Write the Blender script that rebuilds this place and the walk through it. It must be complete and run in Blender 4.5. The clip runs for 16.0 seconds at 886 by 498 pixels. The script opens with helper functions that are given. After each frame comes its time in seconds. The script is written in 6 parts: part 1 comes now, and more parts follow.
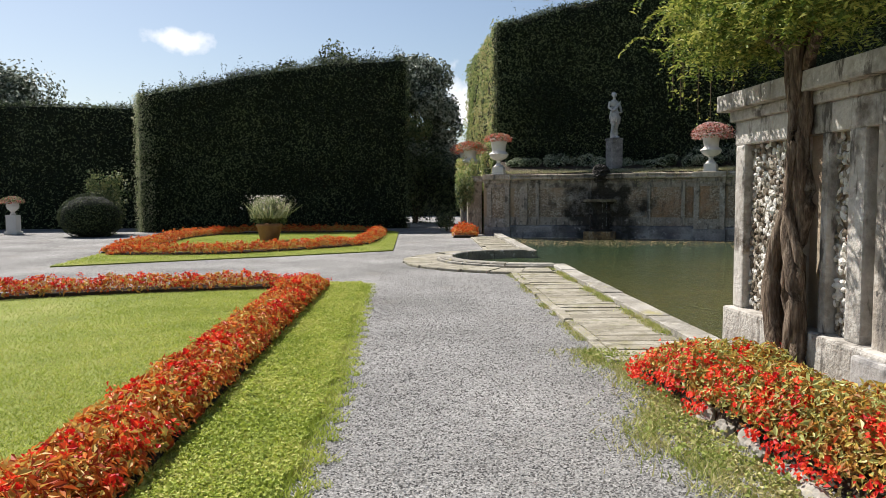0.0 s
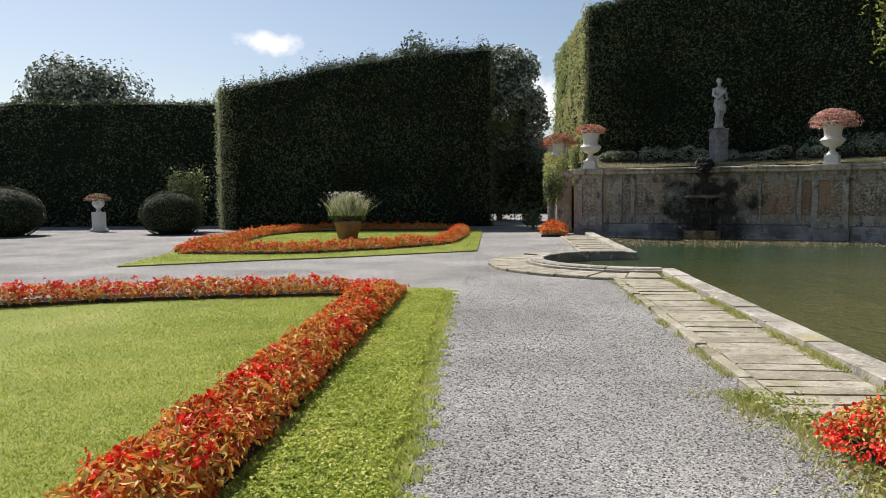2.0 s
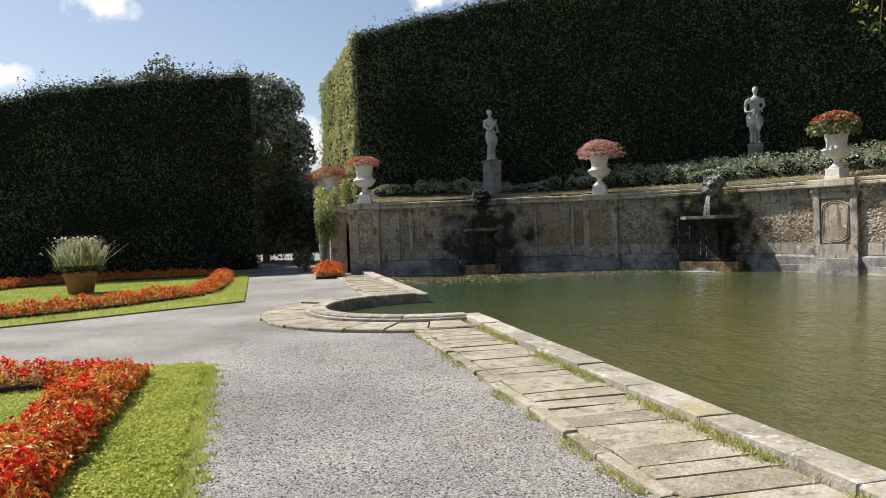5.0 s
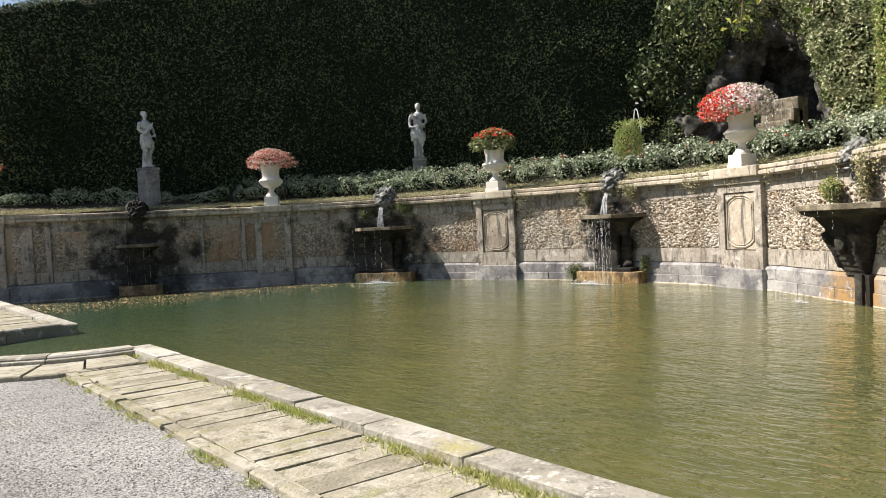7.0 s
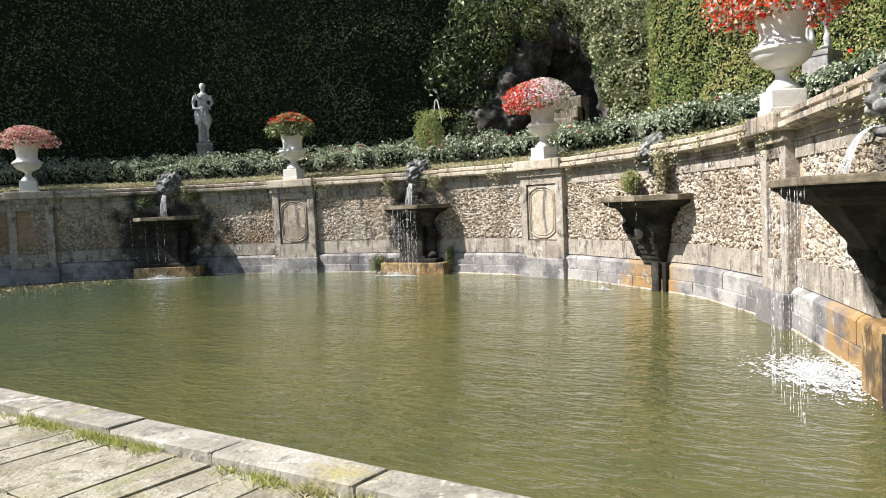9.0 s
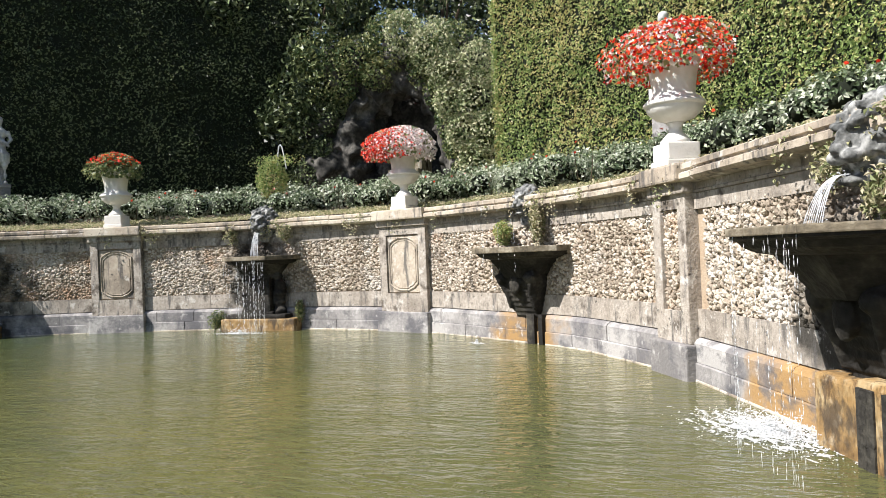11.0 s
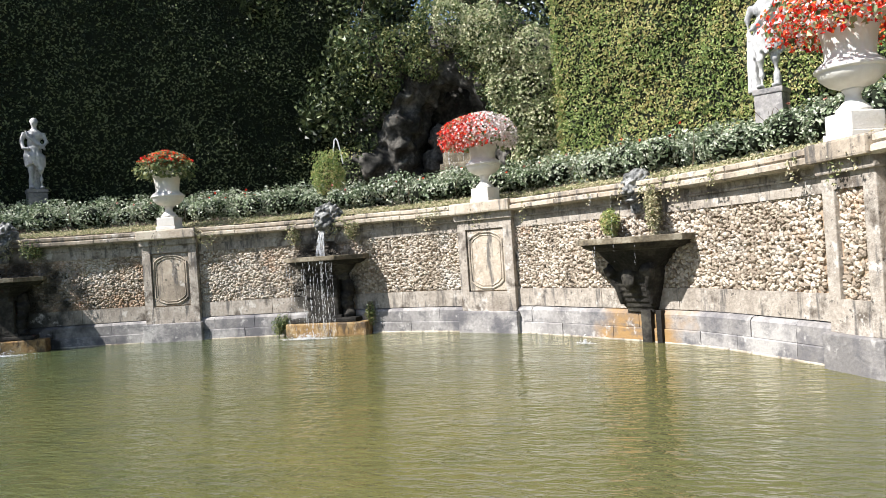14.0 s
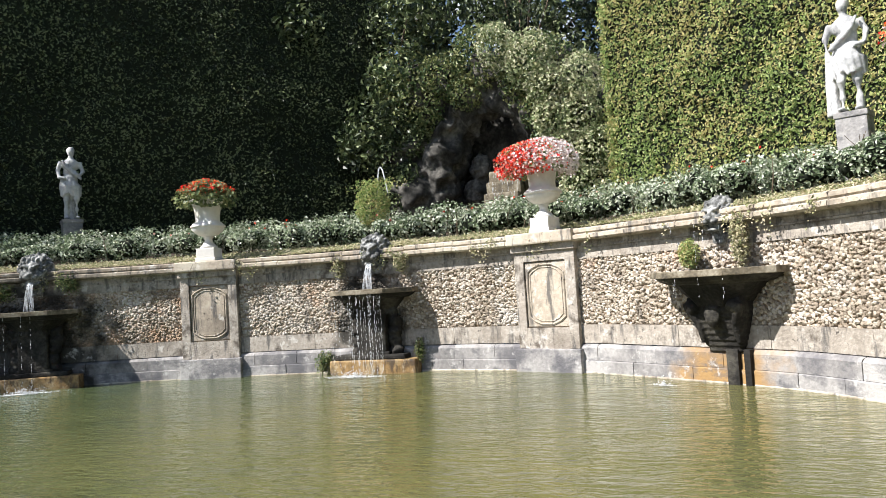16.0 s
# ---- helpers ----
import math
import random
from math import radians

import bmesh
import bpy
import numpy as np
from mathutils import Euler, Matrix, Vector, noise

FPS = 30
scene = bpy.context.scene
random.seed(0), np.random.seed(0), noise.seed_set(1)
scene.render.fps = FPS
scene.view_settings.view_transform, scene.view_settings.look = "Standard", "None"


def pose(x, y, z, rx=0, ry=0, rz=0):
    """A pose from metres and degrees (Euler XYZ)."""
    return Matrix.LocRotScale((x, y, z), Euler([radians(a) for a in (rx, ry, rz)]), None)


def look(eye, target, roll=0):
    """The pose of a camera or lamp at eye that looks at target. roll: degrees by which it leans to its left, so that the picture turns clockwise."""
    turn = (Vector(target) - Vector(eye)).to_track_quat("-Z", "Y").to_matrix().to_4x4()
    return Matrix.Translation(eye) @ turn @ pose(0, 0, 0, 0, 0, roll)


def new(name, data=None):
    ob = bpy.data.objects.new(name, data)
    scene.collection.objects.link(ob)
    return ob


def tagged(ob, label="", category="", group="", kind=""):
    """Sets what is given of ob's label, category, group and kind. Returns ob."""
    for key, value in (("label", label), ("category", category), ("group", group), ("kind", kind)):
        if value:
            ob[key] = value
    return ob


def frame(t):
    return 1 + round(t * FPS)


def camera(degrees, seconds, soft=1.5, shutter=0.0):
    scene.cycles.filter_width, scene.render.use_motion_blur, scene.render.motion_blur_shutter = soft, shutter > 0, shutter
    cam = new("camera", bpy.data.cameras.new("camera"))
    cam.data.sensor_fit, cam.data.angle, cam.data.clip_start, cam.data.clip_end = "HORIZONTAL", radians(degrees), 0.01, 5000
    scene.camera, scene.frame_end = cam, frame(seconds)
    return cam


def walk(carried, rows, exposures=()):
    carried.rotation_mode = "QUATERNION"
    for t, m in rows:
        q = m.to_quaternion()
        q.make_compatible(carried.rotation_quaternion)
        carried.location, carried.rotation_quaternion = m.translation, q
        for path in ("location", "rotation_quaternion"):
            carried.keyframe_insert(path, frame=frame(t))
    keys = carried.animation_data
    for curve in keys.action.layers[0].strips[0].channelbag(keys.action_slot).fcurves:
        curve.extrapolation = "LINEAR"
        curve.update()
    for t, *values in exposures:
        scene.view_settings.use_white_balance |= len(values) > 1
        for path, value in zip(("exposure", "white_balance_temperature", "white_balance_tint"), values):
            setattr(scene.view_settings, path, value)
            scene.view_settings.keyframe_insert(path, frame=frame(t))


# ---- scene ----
cam = camera(60.9, 16.0, 0.9)
# seconds, x, y, z, yaw, pitch, roll
ROWS = [
    (0.0, -0.015, 0.000, 1.569, -1.27, -3.94, 0.21),
    (0.5, -0.016, 0.428, 1.578, 0.83, -5.85, 0.58),
    (1.0, -0.024, 0.793, 1.590, 3.78, -4.21, -0.40),
    (1.5, -0.083, 1.155, 1.563, 5.48, -1.81, -0.26),
    (2.0, -0.152, 1.703, 1.533, 4.96, -4.12, 0.33),
    (2.5, -0.256, 2.055, 1.537, 5.41, -5.18, 1.27),
    (3.0, -0.322, 2.461, 1.547, 0.80, -5.20, 1.73),
    (5.5, -0.283, 4.561, 1.567, -19.91, -0.09, 0.49),
    (6.0, -0.248, 4.916, 1.561, -28.84, 0.06, 0.59),
    (6.5, -0.235, 5.213, 1.539, -33.61, -3.87, 4.99),
    (7.0, -0.217, 5.516, 1.545, -38.35, -1.73, 2.85),
    (7.5, -0.255, 5.798, 1.541, -47.39, -1.58, 2.54),
    (8.0, -0.279, 5.993, 1.530, -49.99, -2.36, 3.09),
    (8.5, -0.195, 6.216, 1.525, -50.60, -2.68, 2.68),
    (9.0, -0.157, 6.493, 1.526, -55.20, -3.12, 2.49),
    (9.5, -0.088, 6.814, 1.538, -63.27, -3.71, 2.36),
    (12.0, 0.182, 8.443, 1.544, -70.12, 0.86, 2.59),
    (12.5, 0.246, 8.724, 1.547, -69.81, 0.94, 2.66),
    (13.0, 0.390, 9.087, 1.553, -68.66, 1.13, 2.30),
    (13.5, 0.439, 9.404, 1.555, -67.25, 1.11, 2.29),
    (14.0, 0.508, 9.740, 1.543, -69.49, 0.25, 3.83),
    (14.5, 0.618, 10.039, 1.532, -70.09, 1.09, 3.79),
    (15.0, 0.721, 10.303, 1.540, -70.54, 2.71, 3.50),
    (15.5, 0.873, 10.456, 1.550, -70.23, 2.95, 3.25),
    (16.0, 1.057, 10.666, 1.567, -67.95, 2.95, 3.60),
]
walk(cam, [(t, pose(x, y, z, 90 + pitch, roll, yaw)) for t, x, y, z, yaw, pitch, roll in ROWS], [(0.0, 0.75, 6550, 11), (1.0, 0.71, 6550, 11), (1.5, 0.55, 6550, 11), (2.0, 0.67, 6600, 12), (3.0, 0.70, 6600, 12), (5.5, 0.86, 6850, 12), (6.0, 1.01, 6950, 12), (7.5, 1.03, 6700, 11), (9.5, 1.03, 6400, 11), (12.0, 1.08, 6300, 12), (16.0, 1.20, 6250, 11)])

# ---- world and sun ----
SUN_TO = Vector((-0.68, 0.73, 0.0)).normalized()
SUN_EL = radians(49)
world = bpy.data.worlds.new("world")
scene.world = world
world.use_nodes = True
wn, wl = world.node_tree.nodes, world.node_tree.links
sky = wn.new("ShaderNodeTexSky")
sky.sky_type, sky.sun_disc = "NISHITA", False
sky.sun_elevation = SUN_EL
sky.sun_rotation = math.atan2(SUN_TO.x, SUN_TO.y)
sky.air_density, sky.dust_density, sky.ozone_density = 1.0, 1.0, 1.0
bg = wn["Background"]
bg.inputs["Strength"].default_value = 0.066


def add_clouds():
    """Small fair-weather clouds near the horizon, as soft noise around a few bearings of the sky."""
    co = wn.new("ShaderNodeTexCoord")
    noise_tex = wn.new("ShaderNodeTexNoise")
    noise_tex.inputs["Scale"].default_value, noise_tex.inputs["Detail"].default_value = 22.0, 7.0
    wl.new(co.outputs["Generated"], noise_tex.inputs["Vector"])
    total = None
    for bearing, height, wide, tall in ((18.0, 10.9, 4.2, 1.1), (11.0, 15.8, 3.0, 1.6), (-2.5, 7.2, 2.4, 3.4), (-12.8, 16.6, 3.0, 1.0), (28.0, 17.0, 4.0, 1.6), (-75.0, 19.0, 6.0, 6.0)):
        b, h = radians(bearing), radians(height)
        mid = (-math.sin(b) * math.cos(h), math.cos(b) * math.cos(h), math.sin(h))
        sub = wn.new("ShaderNodeVectorMath"); sub.operation = "SUBTRACT"
        wl.new(co.outputs["Generated"], sub.inputs[0]); sub.inputs[1].default_value = mid
        mp = wn.new("ShaderNodeVectorMath"); mp.operation = "DIVIDE"
        wl.new(sub.outputs[0], mp.inputs[0]); w = math.sin(radians(wide))
        mp.inputs[1].default_value = (w, w, math.sin(radians(tall)))
        ln = wn.new("ShaderNodeVectorMath"); ln.operation = "LENGTH"
        wl.new(mp.outputs[0], ln.inputs[0])
        inv = wn.new("ShaderNodeMath"); inv.operation = "SUBTRACT"; inv.use_clamp = True
        inv.inputs[0].default_value = 1.0; wl.new(ln.outputs["Value"], inv.inputs[1])
        if total is None:
            total = inv
        else:
            mx = wn.new("ShaderNodeMath"); mx.operation = "MAXIMUM"
            wl.new(total.outputs[0], mx.inputs[0]); wl.new(inv.outputs[0], mx.inputs[1]); total = mx
    add = wn.new("ShaderNodeMath"); add.operation = "MULTIPLY_ADD"
    wl.new(noise_tex.outputs["Fac"], add.inputs[0]); add.inputs[1].default_value = 3.4; wl.new(total.outputs[0], add.inputs[2])
    ramp = wn.new("ShaderNodeMapRange"); ramp.clamp = True
    ramp.inputs["From Min"].default_value, ramp.inputs["From Max"].default_value = 1.95, 2.7
    wl.new(add.outputs[0], ramp.inputs["Value"])
    gate = wn.new("ShaderNodeMath"); gate.operation = "MULTIPLY"
    soft = wn.new("ShaderNodeMath"); soft.operation = "MULTIPLY"; soft.use_clamp = True
    wl.new(total.outputs[0], soft.inputs[0]); soft.inputs[1].default_value = 5.0
    wl.new(ramp.outputs["Result"], gate.inputs[0]); wl.new(soft.outputs[0], gate.inputs[1])
    mix = wn.new("ShaderNodeMix"); mix.data_type = "RGBA"
    wl.new(gate.outputs[0], mix.inputs["Factor"]); wl.new(sky.outputs[0], mix.inputs["A"])
    mix.inputs["B"].default_value = (11.0, 11.0, 11.2, 1)
    wl.new(mix.outputs["Result"], bg.inputs["Color"])


add_clouds()
sun = new("sun", bpy.data.lights.new("sun", "SUN"))
sun.data.energy, sun.data.angle, sun.data.color = 4.9, radians(0.5), (1.0, 0.955, 0.895)
sun.matrix_world = look((0, 0, 40), Vector((0, 0, 40)) - (SUN_TO * math.cos(SUN_EL) + Vector((0, 0, math.sin(SUN_EL)))))


# ---- materials ----
def material(name, colors, scale=3.0, fine=40.0, rough=0.85, bump=0.3, bump_scale=None, spec=0.3, island=0.0, object_random=0.0, stains=None, stretch=None, sheen=0.0, trans=0.0):
    """A surface of two to four colours mixed by coarse and fine noise, with relief; island and object_random vary it piece by piece."""
    m = bpy.data.materials.new(name)
    m.use_nodes = True
    n, l = m.node_tree.nodes, m.node_tree.links
    b = n["Principled BSDF"]
    geo = n.new("ShaderNodeNewGeometry")
    pos = geo.outputs["Position"]
    if stretch:
        mp = n.new("ShaderNodeVectorMath"); mp.operation = "MULTIPLY"
        l.new(pos, mp.inputs[0]); mp.inputs[1].default_value = stretch; pos = mp.outputs[0]
    a = n.new("ShaderNodeTexNoise"); a.inputs["Scale"].default_value = scale; a.inputs["Detail"].default_value = 5
    f = n.new("ShaderNodeTexNoise"); f.inputs["Scale"].default_value = fine; f.inputs["Detail"].default_value = 4
    l.new(pos, a.inputs["Vector"]); l.new(pos, f.inputs["Vector"])
    s = n.new("ShaderNodeMath"); s.operation = "MULTIPLY_ADD"; s.inputs[1].default_value = 0.45
    l.new(f.outputs["Fac"], s.inputs[0]); l.new(a.outputs["Fac"], s.inputs[2])
    off = n.new("ShaderNodeMath"); off.operation = "ADD"; off.inputs[1].default_value = -0.225
    l.new(s.outputs[0], off.inputs[0])
    fac = off.outputs[0]
    for amount, out in ((island, geo.outputs["Random Per Island"]), (object_random, None)):
        if amount:
            if out is None:
                out = n.new("ShaderNodeObjectInfo").outputs["Random"]
            k = n.new("ShaderNodeMath"); k.operation = "MULTIPLY_ADD"; k.inputs[1].default_value = amount
            l.new(out, k.inputs[0]); l.new(fac, k.inputs[2])
            k2 = n.new("ShaderNodeMath"); k2.operation = "ADD"; k2.inputs[1].default_value = -amount / 2
            l.new(k.outputs[0], k2.inputs[0]); fac = k2.outputs[0]
    ramp = n.new("ShaderNodeValToRGB")
    e = ramp.color_ramp.elements
    lo, hi = 0.3, 0.7
    e[0].position, e[0].color = lo, (*colors[0], 1)
    e[1].position, e[1].color = hi, (*colors[-1], 1)
    for i, c in enumerate(colors[1:-1]):
        x = e.new(lo + (hi - lo) * (i + 1) / (len(colors) - 1)); x.color = (*c, 1)
    l.new(fac, ramp.inputs["Fac"])
    col = ramp.outputs["Color"]
    if stains:
        color, sc, at, soft = stains
        st = n.new("ShaderNodeTexNoise"); st.inputs["Scale"].default_value = sc; st.inputs["Detail"].default_value = 8; st.inputs["Roughness"].default_value = 0.65
        l.new(pos, st.inputs["Vector"])
        r = n.new("ShaderNodeMapRange"); r.inputs["From Min"].default_value = at; r.inputs["From Max"].default_value = at + soft
        l.new(st.outputs["Fac"], r.inputs["Value"])
        mx = n.new("ShaderNodeMix"); mx.data_type = "RGBA"
        l.new(r.outputs["Result"], mx.inputs["Factor"]); l.new(col, mx.inputs["A"]); mx.inputs["B"].default_value = (*color, 1)
        col = mx.outputs["Result"]
    l.new(col, b.inputs["Base Color"])
    b.inputs["Roughness"].default_value = rough
    b.inputs["Specular IOR Level"].default_value = spec
    if bump:
        bt = n.new("ShaderNodeTexNoise"); bt.inputs["Scale"].default_value = bump_scale or fine; bt.inputs["Detail"].default_value = 6
        l.new(pos, bt.inputs["Vector"])
        bn = n.new("ShaderNodeBump"); bn.inputs["Strength"].default_value = bump; bn.inputs["Distance"].default_value = 0.02
        l.new(bt.outputs["Fac"], bn.inputs["Height"]); l.new(bn.outputs["Normal"], b.inputs["Normal"])
    if trans:
        tr = n.new("ShaderNodeBsdfTranslucent"); l.new(col, tr.inputs["Color"])
        ms = n.new("ShaderNodeMixShader"); ms.inputs[0].default_value = trans
        l.new(b.outputs[0], ms.inputs[1]); l.new(tr.outputs[0], ms.inputs[2])
        l.new(ms.outputs[0], n["Material Output"].inputs["Surface"])
    return m


def gravel_material():
    m = material("gravel", [(0.170, 0.166, 0.158), (0.235, 0.230, 0.220), (0.295, 0.288, 0.275)], 0.5, 70, 0.95, 0.0, spec=0.05, stains=((0.235, 0.215, 0.185), 0.6, 0.58, 0.2))
    n, l = m.node_tree.nodes, m.node_tree.links
    b = n["Principled BSDF"]
    geo = n.new("ShaderNodeNewGeometry")
    v = n.new("ShaderNodeTexVoronoi"); v.inputs["Scale"].default_value = 92
    l.new(geo.outputs["Position"], v.inputs["Vector"])
    old = b.inputs["Base Color"].links[0].from_socket
    hue = n.new("ShaderNodeMapRange"); hue.inputs["To Min"].default_value = 0.42; hue.inputs["To Max"].default_value = 1.62
    sep = n.new("ShaderNodeSeparateColor"); l.new(v.outputs["Color"], sep.inputs[0]); l.new(sep.outputs[0], hue.inputs["Value"])
    mul = n.new("ShaderNodeVectorMath"); mul.operation = "SCALE"
    l.new(old, mul.inputs[0]); l.new(hue.outputs["Result"], mul.inputs["Scale"]); l.new(mul.outputs[0], b.inputs["Base Color"])
    inv = n.new("ShaderNodeMath"); inv.operation = "SUBTRACT"; inv.inputs[0].default_value = 1; l.new(v.outputs["Distance"], inv.inputs[1])
    bn = n.new("ShaderNodeBump"); bn.inputs["Strength"].default_value = 0.8; bn.inputs["Distance"].default_value = 0.010
    l.new(inv.outputs[0], bn.inputs["Height"]); l.new(bn.outputs["Normal"], b.inputs["Normal"])
    return m


def water_material():
    m = material("pond_water", [(0.068, 0.074, 0.030), (0.112, 0.104, 0.037)], 0.18, 2.0, 0.05, 0.0, spec=0.5)
    n, l = m.node_tree.nodes, m.node_tree.links
    b = n["Principled BSDF"]
    b.inputs["IOR"].default_value = 1.33
    geo = n.new("ShaderNodeNewGeometry")
    # greener towards the north, yellower towards the south-east
    dot = n.new("ShaderNodeVectorMath"); dot.operation = "DOT_PRODUCT"; dot.inputs[1].default_value = (0.5, -0.9, 0.0)
    l.new(geo.outputs["Position"], dot.inputs[0])
    yellow_mix = n.new("ShaderNodeMapRange"); yellow_mix.inputs["From Min"].default_value = -18.0; yellow_mix.inputs["From Max"].default_value = -9.0
    l.new(dot.outputs["Value"], yellow_mix.inputs["Value"])
    deep = n.new("ShaderNodeMix"); deep.data_type = "RGBA"; deep.inputs["A"].default_value = (0.036, 0.062, 0.030, 1)
    l.new(yellow_mix.outputs["Result"], deep.inputs["Factor"]); l.new(b.inputs["Base Color"].links[0].from_socket, deep.inputs["B"])
    l.new(deep.outputs["Result"], b.inputs["Base Color"])
    mp = n.new("ShaderNodeVectorMath"); mp.operation = "MULTIPLY"; mp.inputs[1].default_value = (1.0, 0.45, 1.0)
    l.new(geo.outputs["Position"], mp.inputs[0])
    w1 = n.new("ShaderNodeTexNoise"); w1.inputs["Scale"].default_value = 10.0; w1.inputs["Detail"].default_value = 3; w1.inputs["Distortion"].default_value = 0.6
    w2 = n.new("ShaderNodeTexNoise"); w2.inputs["Scale"].default_value = 1.1; w2.inputs["Detail"].default_value = 2
    l.new(mp.outputs[0], w1.inputs["Vector"]); l.new(mp.outputs[0], w2.inputs["Vector"])
    ad = n.new("ShaderNodeMath"); ad.operation = "MULTIPLY_ADD"; ad.inputs[1].default_value = 1.6
    l.new(w2.outputs["Fac"], ad.inputs[0]); l.new(w1.outputs["Fac"], ad.inputs[2])
    bn = n.new("ShaderNodeBump"); bn.inputs["Strength"].default_value = 0.8; bn.inputs["Distance"].default_value = 0.04
    l.new(ad.outputs[0], bn.inputs["Height"]); l.new(bn.outputs["Normal"], b.inputs["Normal"])
    return m


GRAVEL = gravel_material()
WATER = water_material()
LAWN = material("lawn_soil", [(0.14, 0.175, 0.03), (0.20, 0.235, 0.042), (0.26, 0.27, 0.07)], 0.8, 60, 0.95, 0.8, 120)
GRASS = material("grass_blades", [(0.28, 0.35, 0.055), (0.43, 0.50, 0.09), (0.55, 0.55, 0.16)], 0.9, 8, 0.7, 0.0, island=0.5, trans=0.3)
VERGE = material("dry_grass", [(0.27, 0.33, 0.08), (0.40, 0.41, 0.13), (0.50, 0.45, 0.22)], 2, 12, 0.8, 0.0, island=0.6, trans=0.25)
# near-black fill: the shade between the leaves is put into its colour
SHADE_CORE = material("shade_core", [(0.006, 0.009, 0.004), (0.014, 0.02, 0.008)], 2.0, 20, 0.95, 0.6, 14)
# darkened to hold the shade of sun-averted hedges; palest leaves paint highlights
HEDGE_LEAF = material("shaded_hedge_leaf", [(0.016, 0.027, 0.010), (0.032, 0.050, 0.017), (0.060, 0.084, 0.030), (0.20, 0.235, 0.11)], 0.45, 3, 0.45, 0.0, spec=0.35, island=0.65, trans=0.1)
# the pale end of this ramp paints light coming through backlit leaves
PATH_LEAF = material("backlit_tree_leaf", [(0.06, 0.076, 0.045), (0.17, 0.195, 0.125), (0.48, 0.50, 0.40)], 0.7, 4, 0.45, 0.0, spec=0.4, island=0.8, trans=0.12)
# bright counterpart of HEDGE_LEAF: sunlight on the foliage is put into the colour
SUNNY_LEAF = material("sunlit_laurel_leaf", [(0.17, 0.245, 0.075), (0.30, 0.375, 0.125), (0.42, 0.47, 0.19), (0.50, 0.44, 0.20)], 0.55, 4, 0.45, 0.0, spec=0.45, island=0.6, trans=0.3)
IVY_LEAF = material("ivy_leaf", [(0.06, 0.10, 0.035), (0.14, 0.18, 0.065), (0.27, 0.28, 0.12)], 1.2, 6, 0.5, 0.0, spec=0.4, island=0.7, trans=0.2)
# the palest leaves are glints of the glossy foliage, put into the ramp
ROSE_LEAF = material("rose_leaf", [(0.08, 0.115, 0.055), (0.19, 0.245, 0.135), (0.32, 0.38, 0.24), (0.55, 0.58, 0.46)], 1.2, 8, 0.36, 0.0, spec=0.45, island=0.7, trans=0.15)
GROUND_IVY = material("creeping_cover", [(0.19, 0.215, 0.095), (0.34, 0.325, 0.175), (0.52, 0.465, 0.32)], 1.5, 9, 0.7, 0.0, island=0.7, trans=0.2)
BALL_LEAF = material("box_leaf", [(0.02, 0.035, 0.012), (0.045, 0.065, 0.02), (0.08, 0.10, 0.035)], 1.0, 8, 0.5, 0.0, island=0.6, trans=0.1)
BRONZE_LEAF = material("begonia_leaf", [(0.42, 0.07, 0.02), (0.66, 0.19, 0.035), (0.74, 0.36, 0.075), (0.56, 0.40, 0.10)], 1.4, 7, 0.5, 0.0, spec=0.2, island=0.75, trans=0.3)
OLIVE_LEAF = material("begonia_leaf_olive", [(0.34, 0.16, 0.04), (0.52, 0.34, 0.07), (0.58, 0.47, 0.12), (0.40, 0.42, 0.14)], 1.4, 7, 0.45, 0.0, spec=0.3, island=0.75, trans=0.3)
RED_PETAL = material("red_petal", [(0.55, 0.012, 0.012), (0.80, 0.035, 0.02), (0.85, 0.10, 0.03)], 3, 12, 0.55, 0.0, island=0.7, trans=0.3)
ORANGE_PETAL = material("orange_petal", [(0.62, 0.05, 0.015), (0.75, 0.13, 0.02), (0.70, 0.25, 0.04)], 3, 12, 0.55, 0.0, island=0.8, trans=0.3)
PINK_PETAL = material("pink_petal", [(0.45, 0.10, 0.08), (0.62, 0.24, 0.19), (0.72, 0.45, 0.38)], 3, 12, 0.55, 0.0, island=0.8, trans=0.25)
WHITE_PETAL = material("white_petal", [(0.62, 0.52, 0.50), (0.78, 0.72, 0.70)], 3, 12, 0.55, 0.0, island=0.5, trans=0.25)
STONE = material("grey_stone", [(0.22, 0.19, 0.155), (0.35, 0.31, 0.26), (0.48, 0.44, 0.38)], 1.6, 18, 0.9, 0.6, 30, stains=((0.12, 0.10, 0.08), 1.6, 0.53, 0.10))
PLINTH = material("plinth_stone", [(0.17, 0.162, 0.155), (0.27, 0.257, 0.245), (0.38, 0.365, 0.345)], 1.3, 15, 0.85, 0.45, 25, stains=((0.13, 0.125, 0.13), 1.1, 0.5, 0.12), object_random=0.3)
CORNICE = material("cornice_stone", [(0.26, 0.22, 0.17), (0.40, 0.34, 0.265), (0.50, 0.45, 0.36)], 1.2, 14, 0.9, 0.45, 25, stains=((0.16, 0.13, 0.10), 1.1, 0.53, 0.14), object_random=0.25)
PLASTER = material("ochre_render", [(0.27, 0.195, 0.13), (0.36, 0.275, 0.19), (0.42, 0.35, 0.26)], 0.9, 12, 0.95, 0.6, 30)
PEBBLE = material("tufa_pebble", [(0.25, 0.205, 0.155), (0.39, 0.33, 0.255), (0.54, 0.48, 0.40)], 0.8, 9, 0.92, 0.8, 40, island=0.55, stains=((0.44, 0.27, 0.16), 0.55, 0.55, 0.15))
